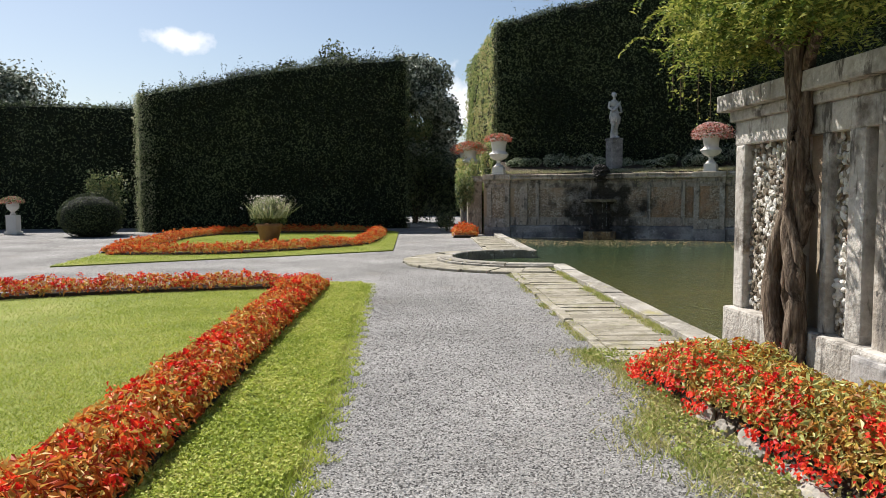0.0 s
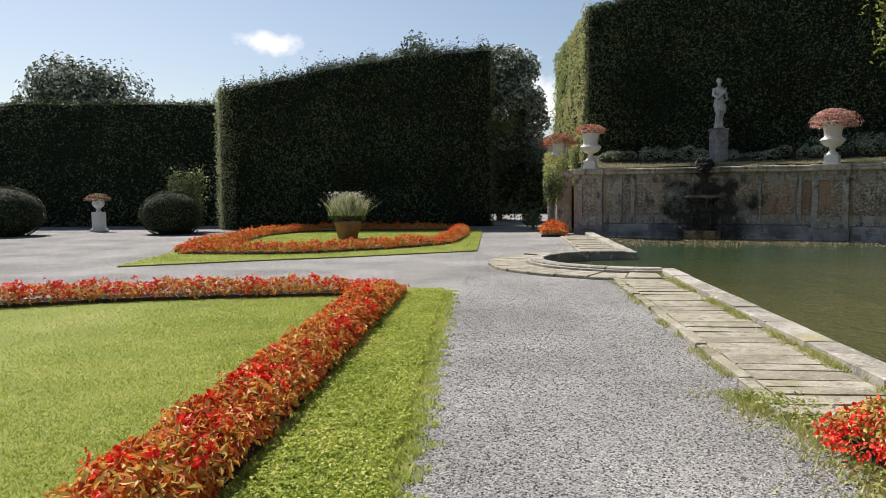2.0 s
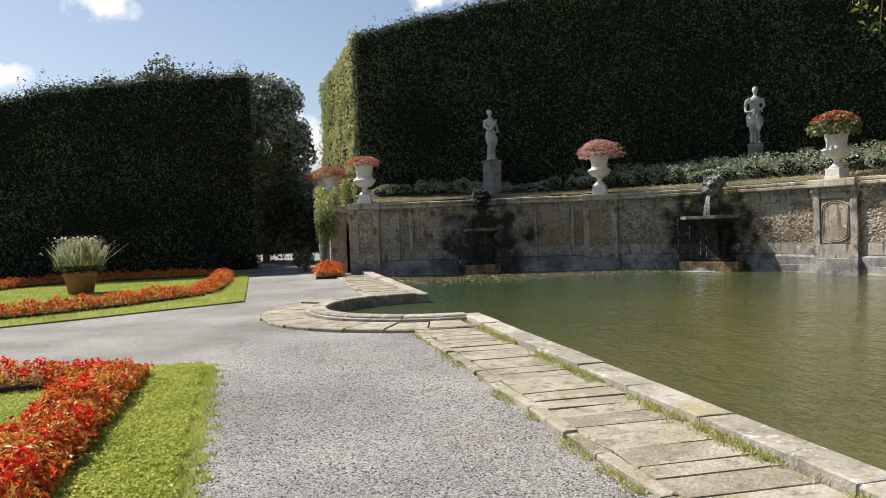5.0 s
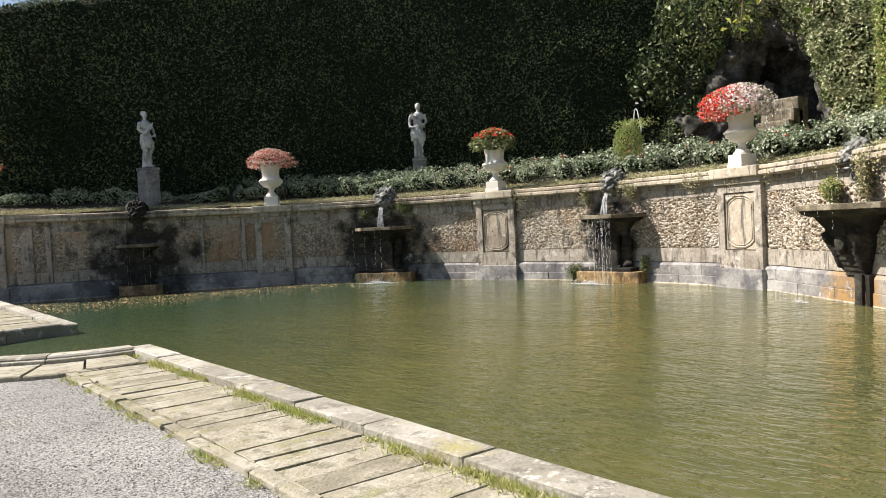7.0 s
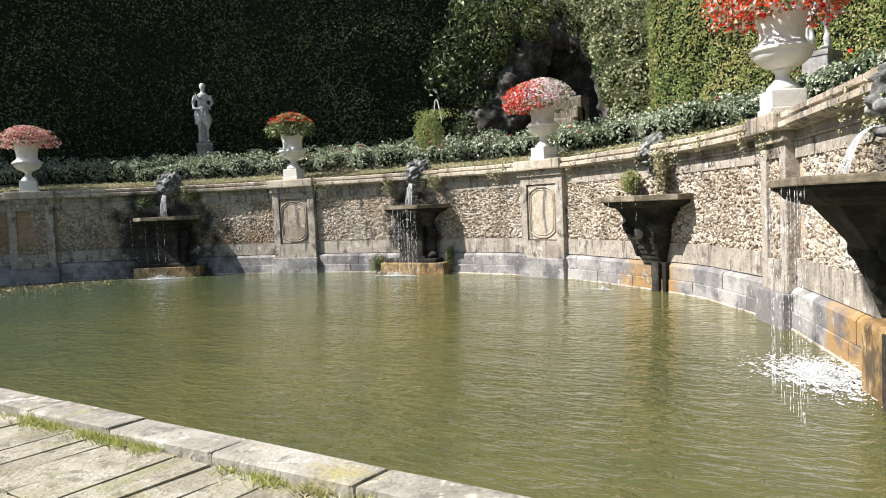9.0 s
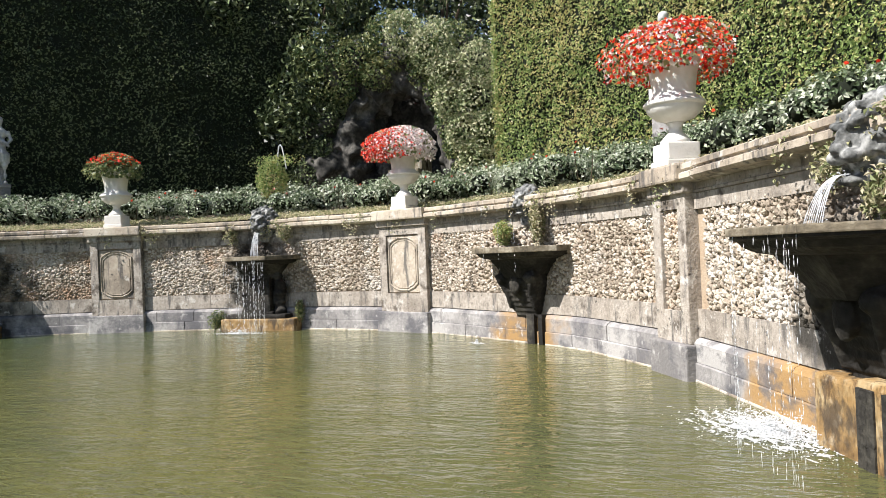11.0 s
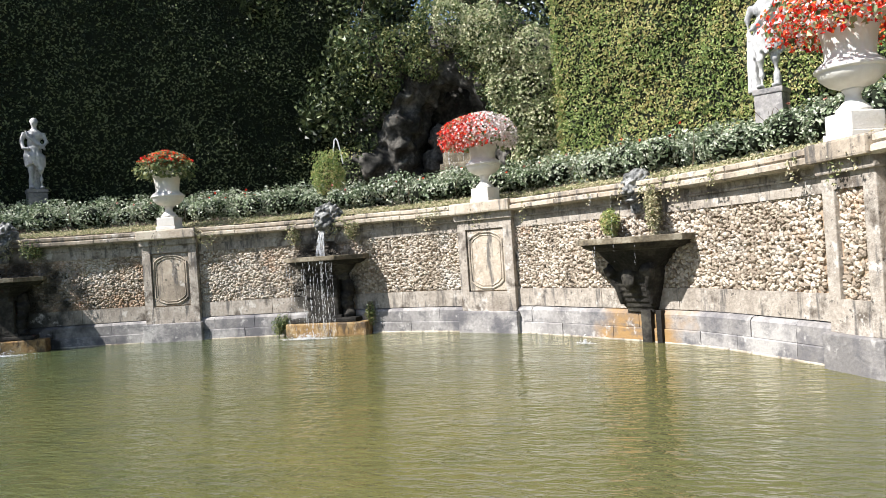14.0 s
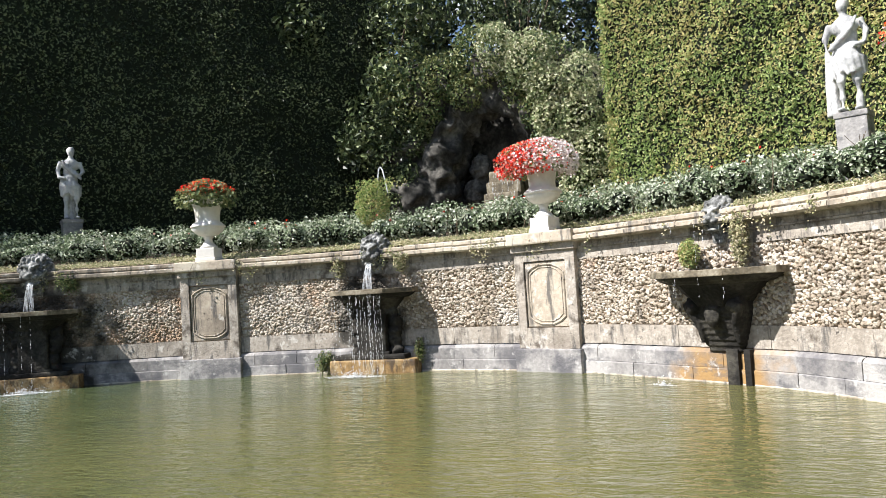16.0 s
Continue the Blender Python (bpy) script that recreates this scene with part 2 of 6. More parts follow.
PEBBLE_ONE = material("tufa_pebble_large", [(0.16, 0.13, 0.095), (0.33, 0.295, 0.235), (0.50, 0.47, 0.41), (0.64, 0.62, 0.57)], 0.7, 30, 0.92, 0.7, 40, object_random=0.75, stains=((0.16, 0.125, 0.09), 5.0, 0.58, 0.1))
PIER_STONE = material("pier_stone", [(0.24, 0.22, 0.19), (0.40, 0.375, 0.335), (0.55, 0.525, 0.48)], 2.0, 22, 0.9, 0.6, 35, stains=((0.12, 0.10, 0.08), 2.6, 0.56, 0.12))
# wet stone, darkened further so its colour includes the basins' shadow side
DARK_STONE = material("wet_shaded_stone", [(0.010, 0.0095, 0.008), (0.024, 0.022, 0.019), (0.065, 0.06, 0.048)], 2.2, 16, 0.8, 0.8, 22, spec=0.2)
RUST = material("iron_stained_stone", [(0.13, 0.08, 0.035), (0.28, 0.175, 0.07), (0.38, 0.29, 0.16)], 2.6, 12, 0.6, 0.4, 22)
MARBLE = material("weathered_marble", [(0.30, 0.30, 0.30), (0.44, 0.44, 0.43), (0.58, 0.57, 0.55)], 1.8, 14, 0.7, 0.3, 25, stains=((0.22, 0.22, 0.22), 2.5, 0.55, 0.15))
GREY_MARBLE = material("grey_marble", [(0.04, 0.042, 0.04), (0.14, 0.142, 0.135), (0.36, 0.36, 0.34)], 5.0, 20, 0.85, 0.6, 25)
TERRACOTTA_WHITE = material("pale_glazed_urn", [(0.60, 0.57, 0.52), (0.72, 0.70, 0.66)], 1.6, 14, 0.6, 0.2, 25, stains=((0.45, 0.42, 0.37), 2.0, 0.58, 0.2))
TERRACOTTA = material("terracotta", [(0.26, 0.12, 0.06), (0.36, 0.18, 0.10)], 4, 30, 0.85, 0.3, 40)
PAVING = material("paving_slab", [(0.20, 0.18, 0.135), (0.285, 0.26, 0.20), (0.36, 0.335, 0.275)], 2.2, 24, 0.93, 0.8, 35, object_random=0.22, stains=((0.24, 0.22, 0.12), 1.7, 0.56, 0.12))
COPING = material("coping_stone", [(0.21, 0.195, 0.16), (0.30, 0.28, 0.24), (0.39, 0.37, 0.325)], 1.9, 22, 0.92, 0.5, 35, object_random=0.35, stains=((0.30, 0.27, 0.13), 2.0, 0.56, 0.12))
BARK = material("vine_bark", [(0.045, 0.03, 0.02), (0.13, 0.092, 0.062), (0.27, 0.21, 0.155)], 6, 20, 0.9, 0.9, 22, stretch=(6, 6, 0.6))
TWIG = material("twig", [(0.07, 0.05, 0.03), (0.14, 0.11, 0.07)], 8, 40, 0.9, 0.3)
JOINT_SAND = material("joint_sand", [(0.13, 0.115, 0.075), (0.22, 0.20, 0.13), (0.27, 0.26, 0.14)], 3, 40, 0.95, 0.6, 60)
SOIL = material("garden_soil", [(0.03, 0.022, 0.014), (0.075, 0.055, 0.036)], 4, 40, 0.95, 0.8, 60)
FOAM = material("falling_water", [(0.70, 0.73, 0.74), (0.90, 0.91, 0.92)], 6, 40, 0.2, 0.3, 60, spec=0.6)
fn_, fl_ = FOAM.node_tree.nodes, FOAM.node_tree.links
clear, blend = fn_.new("ShaderNodeBsdfTransparent"), fn_.new("ShaderNodeMixShader")
blend.inputs[0].default_value = 0.46
fl_.new(fn_["Principled BSDF"].outputs[0], blend.inputs[1]); fl_.new(clear.outputs[0], blend.inputs[2]); fl_.new(blend.outputs[0], fn_["Material Output"].inputs["Surface"])
VINE_LEAF = material("wisteria_leaf", [(0.075, 0.12, 0.022), (0.20, 0.26, 0.045), (0.40, 0.41, 0.10)], 1.2, 6, 0.6, 0.0, spec=0.15, island=0.7, trans=0.3)
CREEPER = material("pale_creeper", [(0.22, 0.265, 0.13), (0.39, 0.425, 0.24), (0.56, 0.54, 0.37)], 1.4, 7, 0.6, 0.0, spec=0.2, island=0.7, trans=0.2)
# rock tone lowered so that the colour itself carries the cave's shade
TUFA = material("shaded_grotto_rock", [(0.014, 0.014, 0.012), (0.05, 0.047, 0.041), (0.16, 0.15, 0.13)], 1.6, 9, 0.95, 1.0, 7)


def wet_stains(m, centres, color):
    """Dark mossy stains with ragged outlines round the fountains; centres: (x, y, z, reach)."""
    n, l = m.node_tree.nodes, m.node_tree.links
    b = n["Principled BSDF"]
    geo = n.new("ShaderNodeNewGeometry")
    rag = n.new("ShaderNodeTexNoise"); rag.inputs["Scale"].default_value = 2.2; rag.inputs["Detail"].default_value = 6
    l.new(geo.outputs["Position"], rag.inputs["Vector"])
    total = None
    for x, y, z, reach in centres:
        sub = n.new("ShaderNodeVectorMath"); sub.operation = "SUBTRACT"; sub.inputs[1].default_value = (x, y, z); l.new(geo.outputs["Position"], sub.inputs[0])
        div = n.new("ShaderNodeVectorMath"); div.operation = "DIVIDE"; div.inputs[1].default_value = (reach, reach, reach * 1.25); l.new(sub.outputs[0], div.inputs[0])
        ln = n.new("ShaderNodeVectorMath"); ln.operation = "LENGTH"; l.new(div.outputs[0], ln.inputs[0])
        if total is None:
            total = ln.outputs["Value"]
        else:
            mn = n.new("ShaderNodeMath"); mn.operation = "MINIMUM"; l.new(total, mn.inputs[0]); l.new(ln.outputs["Value"], mn.inputs[1]); total = mn.outputs[0]
    ad = n.new("ShaderNodeMath"); ad.operation = "MULTIPLY_ADD"; ad.inputs[1].default_value = 2.0; l.new(rag.outputs["Fac"], ad.inputs[0]); l.new(total, ad.inputs[2])
    mr = n.new("ShaderNodeMapRange"); mr.inputs["From Min"].default_value = 1.55; mr.inputs["From Max"].default_value = 2.05; mr.inputs["To Min"].default_value = 0.92; mr.inputs["To Max"].default_value = 0.0
    l.new(ad.outputs[0], mr.inputs["Value"])
    old = b.inputs["Base Color"].links[0].from_socket
    mx = n.new("ShaderNodeMix"); mx.data_type = "RGBA"; l.new(mr.outputs["Result"], mx.inputs["Factor"]); l.new(old, mx.inputs["A"]); mx.inputs["B"].default_value = (*color, 1)
    l.new(mx.outputs["Result"], b.inputs["Base Color"])


wet_stains(PLINTH, ((13.0, 11.0, -0.05, 1.0), (7.3, 7.1, 0.0, 1.2), (15.2, 18.0, -0.1, 0.6)), (0.33, 0.20, 0.075))
for wall_mat in (STONE, PLASTER, PEBBLE, PLINTH, CORNICE):
    wet_stains(wall_mat, ((6.85, 29.62, 0.75, 1.8), (13.05, 25.35, 0.75, 1.9), (15.2, 18.1, 1.0, 0.95), (6.8, 7.0, 1.0, 0.8)), (0.022, 0.021, 0.017))


def weather(m, color, scale, at, soft, stretch=(1, 1, 1), amount=0.85):
    """Grime, lichen and run-off streaks with ragged outlines over a stone."""
    n, l = m.node_tree.nodes, m.node_tree.links
    b = n["Principled BSDF"]
    geo = n.new("ShaderNodeNewGeometry")
    mp = n.new("ShaderNodeVectorMath"); mp.operation = "MULTIPLY"; mp.inputs[1].default_value = stretch
    l.new(geo.outputs["Position"], mp.inputs[0])
    t = n.new("ShaderNodeTexNoise"); t.inputs["Scale"].default_value = scale; t.inputs["Detail"].default_value = 9; t.inputs["Roughness"].default_value = 0.68
    l.new(mp.outputs[0], t.inputs["Vector"])
    r = n.new("ShaderNodeMapRange"); r.inputs["From Min"].default_value = at; r.inputs["From Max"].default_value = at + soft; r.inputs["To Max"].default_value = amount
    l.new(t.outputs["Fac"], r.inputs["Value"])
    mx = n.new("ShaderNodeMix"); mx.data_type = "RGBA"; l.new(r.outputs["Result"], mx.inputs["Factor"])
    l.new(b.inputs["Base Color"].links[0].from_socket, mx.inputs["A"]); mx.inputs["B"].default_value = (*color, 1)
    l.new(mx.outputs["Result"], b.inputs["Base Color"])


for wall_mat in (STONE, CORNICE):
    weather(wall_mat, (0.085, 0.08, 0.075), 3.0, 0.53, 0.10, (2.2, 2.2, 0.35))
    weather(wall_mat, (0.58, 0.55, 0.50), 4.0, 0.57, 0.08, amount=0.7)
    weather(wall_mat, (0.05, 0.045, 0.04), 11.0, 0.60, 0.06)
weather(PLINTH, (0.10, 0.10, 0.105), 2.2, 0.53, 0.10, (1, 1, 2.0), 0.7)
weather(PLINTH, (0.55, 0.53, 0.50), 5.0, 0.59, 0.08, amount=0.6)
weather(PEBBLE, (0.60, 0.57, 0.52), 0.9, 0.54, 0.14, amount=0.55)
weather(PEBBLE, (0.09, 0.08, 0.07), 2.6, 0.57, 0.08, (1.6, 1.6, 0.5), 0.7)
weather(COPING, (0.13, 0.12, 0.10), 6.0, 0.54, 0.07, amount=0.75)
weather(COPING, (0.55, 0.53, 0.48), 5.0, 0.57, 0.06, amount=0.7)
weather(PAVING, (0.13, 0.12, 0.085), 7.0, 0.53, 0.08, amount=0.7)
weather(PAVING, (0.42, 0.40, 0.34), 9.0, 0.58, 0.07, amount=0.6)
weather(PAVING, (0.20, 0.20, 0.09), 3.0, 0.57, 0.08, amount=0.6)
weather(PIER_STONE, (0.07, 0.06, 0.05), 5.0, 0.55, 0.08, (1.5, 1.5, 0.4), 0.85)
weather(PIER_STONE, (0.60, 0.58, 0.54), 6.0, 0.58, 0.07, amount=0.6)
weather(PIER_STONE, (0.24, 0.15, 0.085), 2.0, 0.58, 0.12, amount=0.6)
weather(RUST, (0.44, 0.36, 0.24), 5.0, 0.56, 0.08, amount=0.7)
weather(RUST, (0.10, 0.06, 0.03), 9.0, 0.55, 0.06, (1, 1, 0.4), 0.8)
weather(RUST, (0.05, 0.04, 0.03), 4.0, 0.52, 0.10, (1, 1, 0.5), 0.8)
weather(MARBLE, (0.16, 0.16, 0.16), 7.0, 0.55, 0.08, (1, 1, 0.4), 0.7)


# ---- building helpers ----
def mesh_of(verts, faces, mat, smooth=False):
    me = bpy.data.meshes.new("mesh")
    me.from_pydata([tuple(v) for v in verts] if not isinstance(verts, np.ndarray) else verts.tolist(), [], faces if not isinstance(faces, np.ndarray) else faces.tolist())
    me.materials.append(mat)
    if smooth:
        me.polygons.foreach_set("use_smooth", [True] * len(me.polygons))
    me.update()
    return me


def part(name, bm, mat, parent=None, label="", smooth=False):
    """Links a bmesh or a ready mesh as one object under a thing or a part."""
    if isinstance(bm, bmesh.types.BMesh):
        bmesh.ops.recalc_face_normals(bm, faces=bm.faces)
        me = bpy.data.meshes.new(name)
        bm.to_mesh(me); bm.free()
        me.materials.append(mat)
        if smooth:
            me.polygons.foreach_set("use_smooth", [True] * len(me.polygons))
    else:
        me = bm
    ob = new(name, me)
    if parent is not None:
        ob.parent = parent
    if label:
        tagged(ob, label)
    return ob


def thing(name, label, category, group="", at=(0, 0, 0), turn=0.0, kind=""):
    ob = new(name)
    ob.matrix_basis = pose(*at, 0, 0, turn)
    return tagged(ob, label, category, group, kind)


def box(bm, x0, x1, y0, y1, z0, z1, bevel=0.0, m=None):
    r = bmesh.ops.create_cube(bm, size=1.0)
    vs = r["verts"]
    for v in vs:
        v.co = Vector(((x0 + x1) / 2 + v.co.x * (x1 - x0), (y0 + y1) / 2 + v.co.y * (y1 - y0), (z0 + z1) / 2 + v.co.z * (z1 - z0)))
    if bevel:
        es = list({e for v in vs for e in v.link_edges})
        r2 = bmesh.ops.bevel(bm, geom=es, offset=bevel, segments=2, affect="EDGES", profile=0.6)
        vs = list({v for f in r2["faces"] for v in f.verts} | {v for v in vs if v.is_valid})
    if m is not None:
        bmesh.ops.transform(bm, matrix=m, verts=[v for v in vs if v.is_valid])
    return vs


def lathe(bm, profile, n=28, m=None, wobble=0.0):
    """Turns (radius, height) pairs about the z axis."""
    rings = []
    for r, z in profile:
        rings.append([bm.verts.new((r * math.cos(a), r * math.sin(a), z)) for a in (2 * math.pi * i / n for i in range(n))])
    for a, b in zip(rings, rings[1:]):
        for i in range(n):
            bm.faces.new((a[i], a[(i + 1) % n], b[(i + 1) % n], b[i]))
    bm.faces.new(rings[-1]); bm.faces.new(rings[0][::-1])
    if m is not None:
        bmesh.ops.transform(bm, matrix=m, verts=[v for r in rings for v in r])


def blob(bm, at, size, sub=2, rough=0.0, freq=2.0, turn=None):
    r = bmesh.ops.create_icosphere(bm, subdivisions=sub, radius=1.0)
    off = Vector((random.random() * 50, random.random() * 50, 0))
    for v in r["verts"]:
        d = 1 + rough * noise.noise(v.co * freq + off)
        v.co = Vector((v.co.x * size[0], v.co.y * size[1], v.co.z * size[2])) * d
    if turn:
        bmesh.ops.transform(bm, matrix=turn, verts=r["verts"])
    bmesh.ops.translate(bm, vec=at, verts=r["verts"])
    return r["verts"]


def limb(bm, pts, radii, n=8):
    """A tapered round limb along points."""
    rings = []
    pts = [Vector(p) for p in pts]
    for i, p in enumerate(pts):
        d = (pts[min(i + 1, len(pts) - 1)] - pts[max(i - 1, 0)]).normalized()
        q = d.to_track_quat("Z", "Y")
        rings.append([bm.verts.new(p + q @ Vector((radii[i] * math.cos(a), radii[i] * math.sin(a), 0))) for a in (2 * math.pi * k / n for k in range(n))])
    for a, b in zip(rings, rings[1:]):
        for k in range(n):
            bm.faces.new((a[k], a[(k + 1) % n], b[(k + 1) % n], b[k]))
    bm.faces.new(rings[-1]); bm.faces.new(rings[0][::-1])


RNG = np.random.default_rng(7)


def drops_mesh(C, S, mat):
    """Many small rounded drops at centres C with half sizes S, joined."""
    C, S = np.asarray(C, float), np.asarray(S, float)
    unit = np.array([(1, 0, 0), (-1, 0, 0), (0, 1, 0), (0, -1, 0), (0, 0, 1), (0, 0, -1)], float)
    tri = np.array([(0, 2, 4), (2, 1, 4), (1, 3, 4), (3, 0, 4), (2, 0, 5), (1, 2, 5), (3, 1, 5), (0, 3, 5)])
    v = (C[:, None, :] + unit[None] * S[:, None, :]).reshape(-1, 3)
    f = (np.arange(len(C))[:, None, None] * 6 + tri[None]).reshape(-1, 3)
    return mesh_of(v, f, mat, True)


def leaf_mesh(P, N, size, mat, aspect=0.55, spread=0.8, fold=0.25):
    """Many small folded leaves at points P, facing about the normals N."""
    P, N = np.asarray(P, float), np.asarray(N, float)
    k = len(P)
    n = N + RNG.normal(0, spread, (k, 3))
    n /= np.linalg.norm(n, axis=1, keepdims=True) + 1e-9
    t = np.cross(n, RNG.normal(0, 1, (k, 3)))
    t /= np.linalg.norm(t, axis=1, keepdims=True) + 1e-9
    b = np.cross(n, t)
    s = size * RNG.uniform(0.6, 1.35, (k, 1))
    up = n * s * fold
    v = np.stack([P - t * s * 0.5, P + b * s * aspect * 0.5 + up, P + t * s * 0.5, P - b * s * aspect * 0.5 + up], 1).reshape(-1, 3)
    i = np.arange(k)[:, None] * 4
    f = np.concatenate([i + np.array([[0, 1, 2]]), i + np.array([[0, 2, 3]])], 1).reshape(-1, 3)
    return mesh_of(v, f, mat)


def blade_mesh(P, height, width, mat, lean=0.5):
    """Upright grass blades, one thin triangle each."""
    P = np.asarray(P, float); k = len(P)
    a = RNG.uniform(0, 2 * math.pi, k)
    d = np.stack([np.cos(a), np.sin(a), np.zeros(k)], 1) * (width * RNG.uniform(0.6, 1.4, (k, 1)))
    h = height * RNG.uniform(0.4, 1.3, (k, 1))
    tip = P + np.concatenate([RNG.normal(0, lean, (k, 2)) * h, h], 1)
    v = np.stack([P - d, P + d, tip], 1).reshape(-1, 3)
    f = np.arange(3 * k).reshape(-1, 3)
    return mesh_of(v, f, mat)


def spline(ctrl, step=0.1):
    """Catmull-Rom through plan points, resampled at even steps: points and arc lengths."""
    c = [np.array(p, float) for p in ctrl]
    c = [2 * c[0] - c[1]] + c + [2 * c[-1] - c[-2]]
    out = []
    for i in range(1, len(c) - 2):
        for u in np.linspace(0, 1, 24, endpoint=False):
            p0, p1, p2, p3 = c[i - 1:i + 3]
            out.append(0.5 * (2 * p1 + (p2 - p0) * u + (2 * p0 - 5 * p1 + 4 * p2 - p3) * u * u + (3 * p1 - p0 - 3 * p2 + p3) * u ** 3))
    out.append(c[-2])
    out = np.array(out)
    L = np.concatenate([[0], np.cumsum(np.linalg.norm(np.diff(out, axis=0), axis=1))])
    s = np.linspace(0, L[-1], max(2, int(L[-1] / step)))
    return np.stack([np.interp(s, L, out[:, k]) for k in range(out.shape[1])], 1), s


class Line:
    """A plan curve: the place at an arc length, and its sides (side: the unit vector to the walker's right of the direction of travel)."""
    def __init__(self, ctrl):
        self.p, self.s = spline(ctrl, 0.08)
        self.length = self.s[-1]

    def at(self, s):
        return np.array([np.interp(s, self.s, self.p[:, k]) for k in range(2)])

    def along(self, s):
        d = self.at(s + 0.15) - self.at(s - 0.15)
        return d / (np.linalg.norm(d) + 1e-9)

    def side(self, s):
        d = self.along(s)
        return np.array([d[1], -d[0]])

    def near(self, x, y):
        return self.s[np.argmin(((self.p - np.array([x, y])) ** 2).sum(1))]


def sweep(line, s0, s1, profile, step=0.25, closed=True):
    """A solid swept along a line between two arc lengths; profile: (offset to the right side, z) in order."""
    bm = bmesh.new()
    n = max(2, int((s1 - s0) / step) + 1)
    rows = []
    for s in np.linspace(s0, s1, n):
        p, q = line.at(s), line.side(s)
        rows.append([bm.verts.new((p[0] + q[0] * o, p[1] + q[1] * o, z)) for o, z in profile])
    k = len(profile)
    for a, b in zip(rows, rows[1:]):
        for i in range(k if closed else k - 1):
            bm.faces.new((a[i], a[(i + 1) % k], b[(i + 1) % k], b[i]))
    if closed:
        bm.faces.new(rows[0][::-1]); bm.faces.new(rows[-1])
    return bm


# ---- plan ----
WATER_Z, TOP_Z = -0.08, 2.47
WALL = Line([(2.35, 31.1), (4.9, 30.25), (7.6, 29.35), (9.6, 28.5), (11.2, 27.5), (12.5, 26.1), (13.5, 24.6), (14.3, 22.7), (14.85, 20.6), (15.15, 18.5), (15.2, 16.6), (14.95, 14.9), (14.4, 13.3), (13.45, 11.85), (12.3, 10.2), (11.1, 9.2), (9.8, 8.3), (8.3, 7.6), (6.9, 7.0), (5.6, 6.45), (4.4, 6.15), (3.2, 6.0)])
HEDGE_N = Line([(3.15, 33.6), (8.0, 33.2), (12.6, 31.8), (16.8, 29.0), (20.1, 25.5), (22.4, 22.7), (23.4, 21.2)])
HEDGE_S = Line([(20.6, 13.7), (19.2, 10.6), (17.0, 7.9), (13.2, 5.2), (8.0, 3.4), (4.0, 2.4)])
RING = (2.66, 18.3)
PILASTERS = {name: WALL.near(x, y) for name, x, y in (("a", 2.95, 30.9), ("b", 10.6, 28.0), ("c", 14.6, 21.65), ("d", 14.7, 14.1), ("e", 9.82, 8.31))}
FOUNTAINS = [WALL.near(x, y) for x, y in ((6.85, 29.62), (13.15, 25.2), (15.2, 17.87), (12.88, 10.96), (6.25, 6.70))]


def frame_at(s, offset, z):
    """A pose on the wall: x along it, -y towards the pool."""
    p, q = WALL.at(s), WALL.side(s)
    p = p + q * offset
    return pose(p[0], p[1], z, 0, 0, math.degrees(math.atan2(q[0], -q[1])))


# ---- ground, water ----
def ground():
    bm = bmesh.new()
    outer = [bm.verts.new(v) for v in ((-900, -900, 0), (900, -900, 0), (900, 900, 0), (-900, 900, 0))]
    inner = []
    pts = [(2.84, 6.3), (2.84, 16.2)]
    for i in range(0, 25):
        a = radians(-88 - 184 * i / 24)
        pts.append((RING[0] + 2.2 * math.cos(a), RING[1] + 2.2 * math.sin(a)))
    pts += [(2.84, 20.4), (2.84, 31.0)]
    for s in np.linspace(0.3, WALL.length - 0.3, 90):
        p = WALL.at(s) - WALL.side(s) * 0.25
        pts.append((p[0], p[1]))
    inner = [bm.verts.new((x, y, 0)) for x, y in pts]
    edges = []
    for ring in (outer, inner):
        for a, b in zip(ring, ring[1:] + ring[:1]):
            edges.append(bm.edges.new((a, b)))
    bmesh.ops.triangle_fill(bm, use_beauty=True, edges=edges)
    for f in bm.faces:
        f.normal_update()
        if f.normal.z < 0:
            f.normal_flip()
    me = bpy.data.meshes.new("ground"); bm.to_mesh(me); bm.free(); me.materials.append(GRAVEL)
    tagged(new("ground", me), "pale grey gravel court and paths", "gravel", kind="structure")
    bm = bmesh.new()
    f = bm.faces.new([bm.verts.new((x, y, WATER_Z)) for x, y in pts])
    bmesh.ops.triangulate(bm, faces=[f])
    for f in bm.faces:
        f.normal_update()
        if f.normal.z < 0:
            f.normal_flip()
    me = bpy.data.meshes.new("water"); bm.to_mesh(me); bm.free(); me.materials.append(WATER)
    tagged(new("water", me), "murky olive green pond water with ripples", "water", kind="structure")


ground()


def strip(name, pts, z, mat, label, category, thick=0.05):
    """A flat raised patch of ground with an edge, from a plan outline."""
    bm = bmesh.new()
    top = [bm.verts.new((x, y, z)) for x, y in pts]
    low = [bm.verts.new((x, y, z - thick)) for x, y in pts]
    bm.faces.new(top)
    for i in range(len(pts)):
        j = (i + 1) % len(pts)
        bm.faces.new((top[i], low[i], low[j], top[j]))
    bmesh.ops.triangulate(bm, faces=[f for f in bm.faces if len(f.verts) > 4])
    return tagged(part(name, bm, mat), label, category, kind="structure")


LAWN_NEAR = [(-0.78, -4.0), (-0.83, 6.1), (-1.02, 9.5), (-1.2, 13.6), (-3.0, 13.75), (-5.5, 13.0), (-7.5, 11.8), (-9.5, 10.0), (-11.0, 7.0), (-11.0, -4.0)]
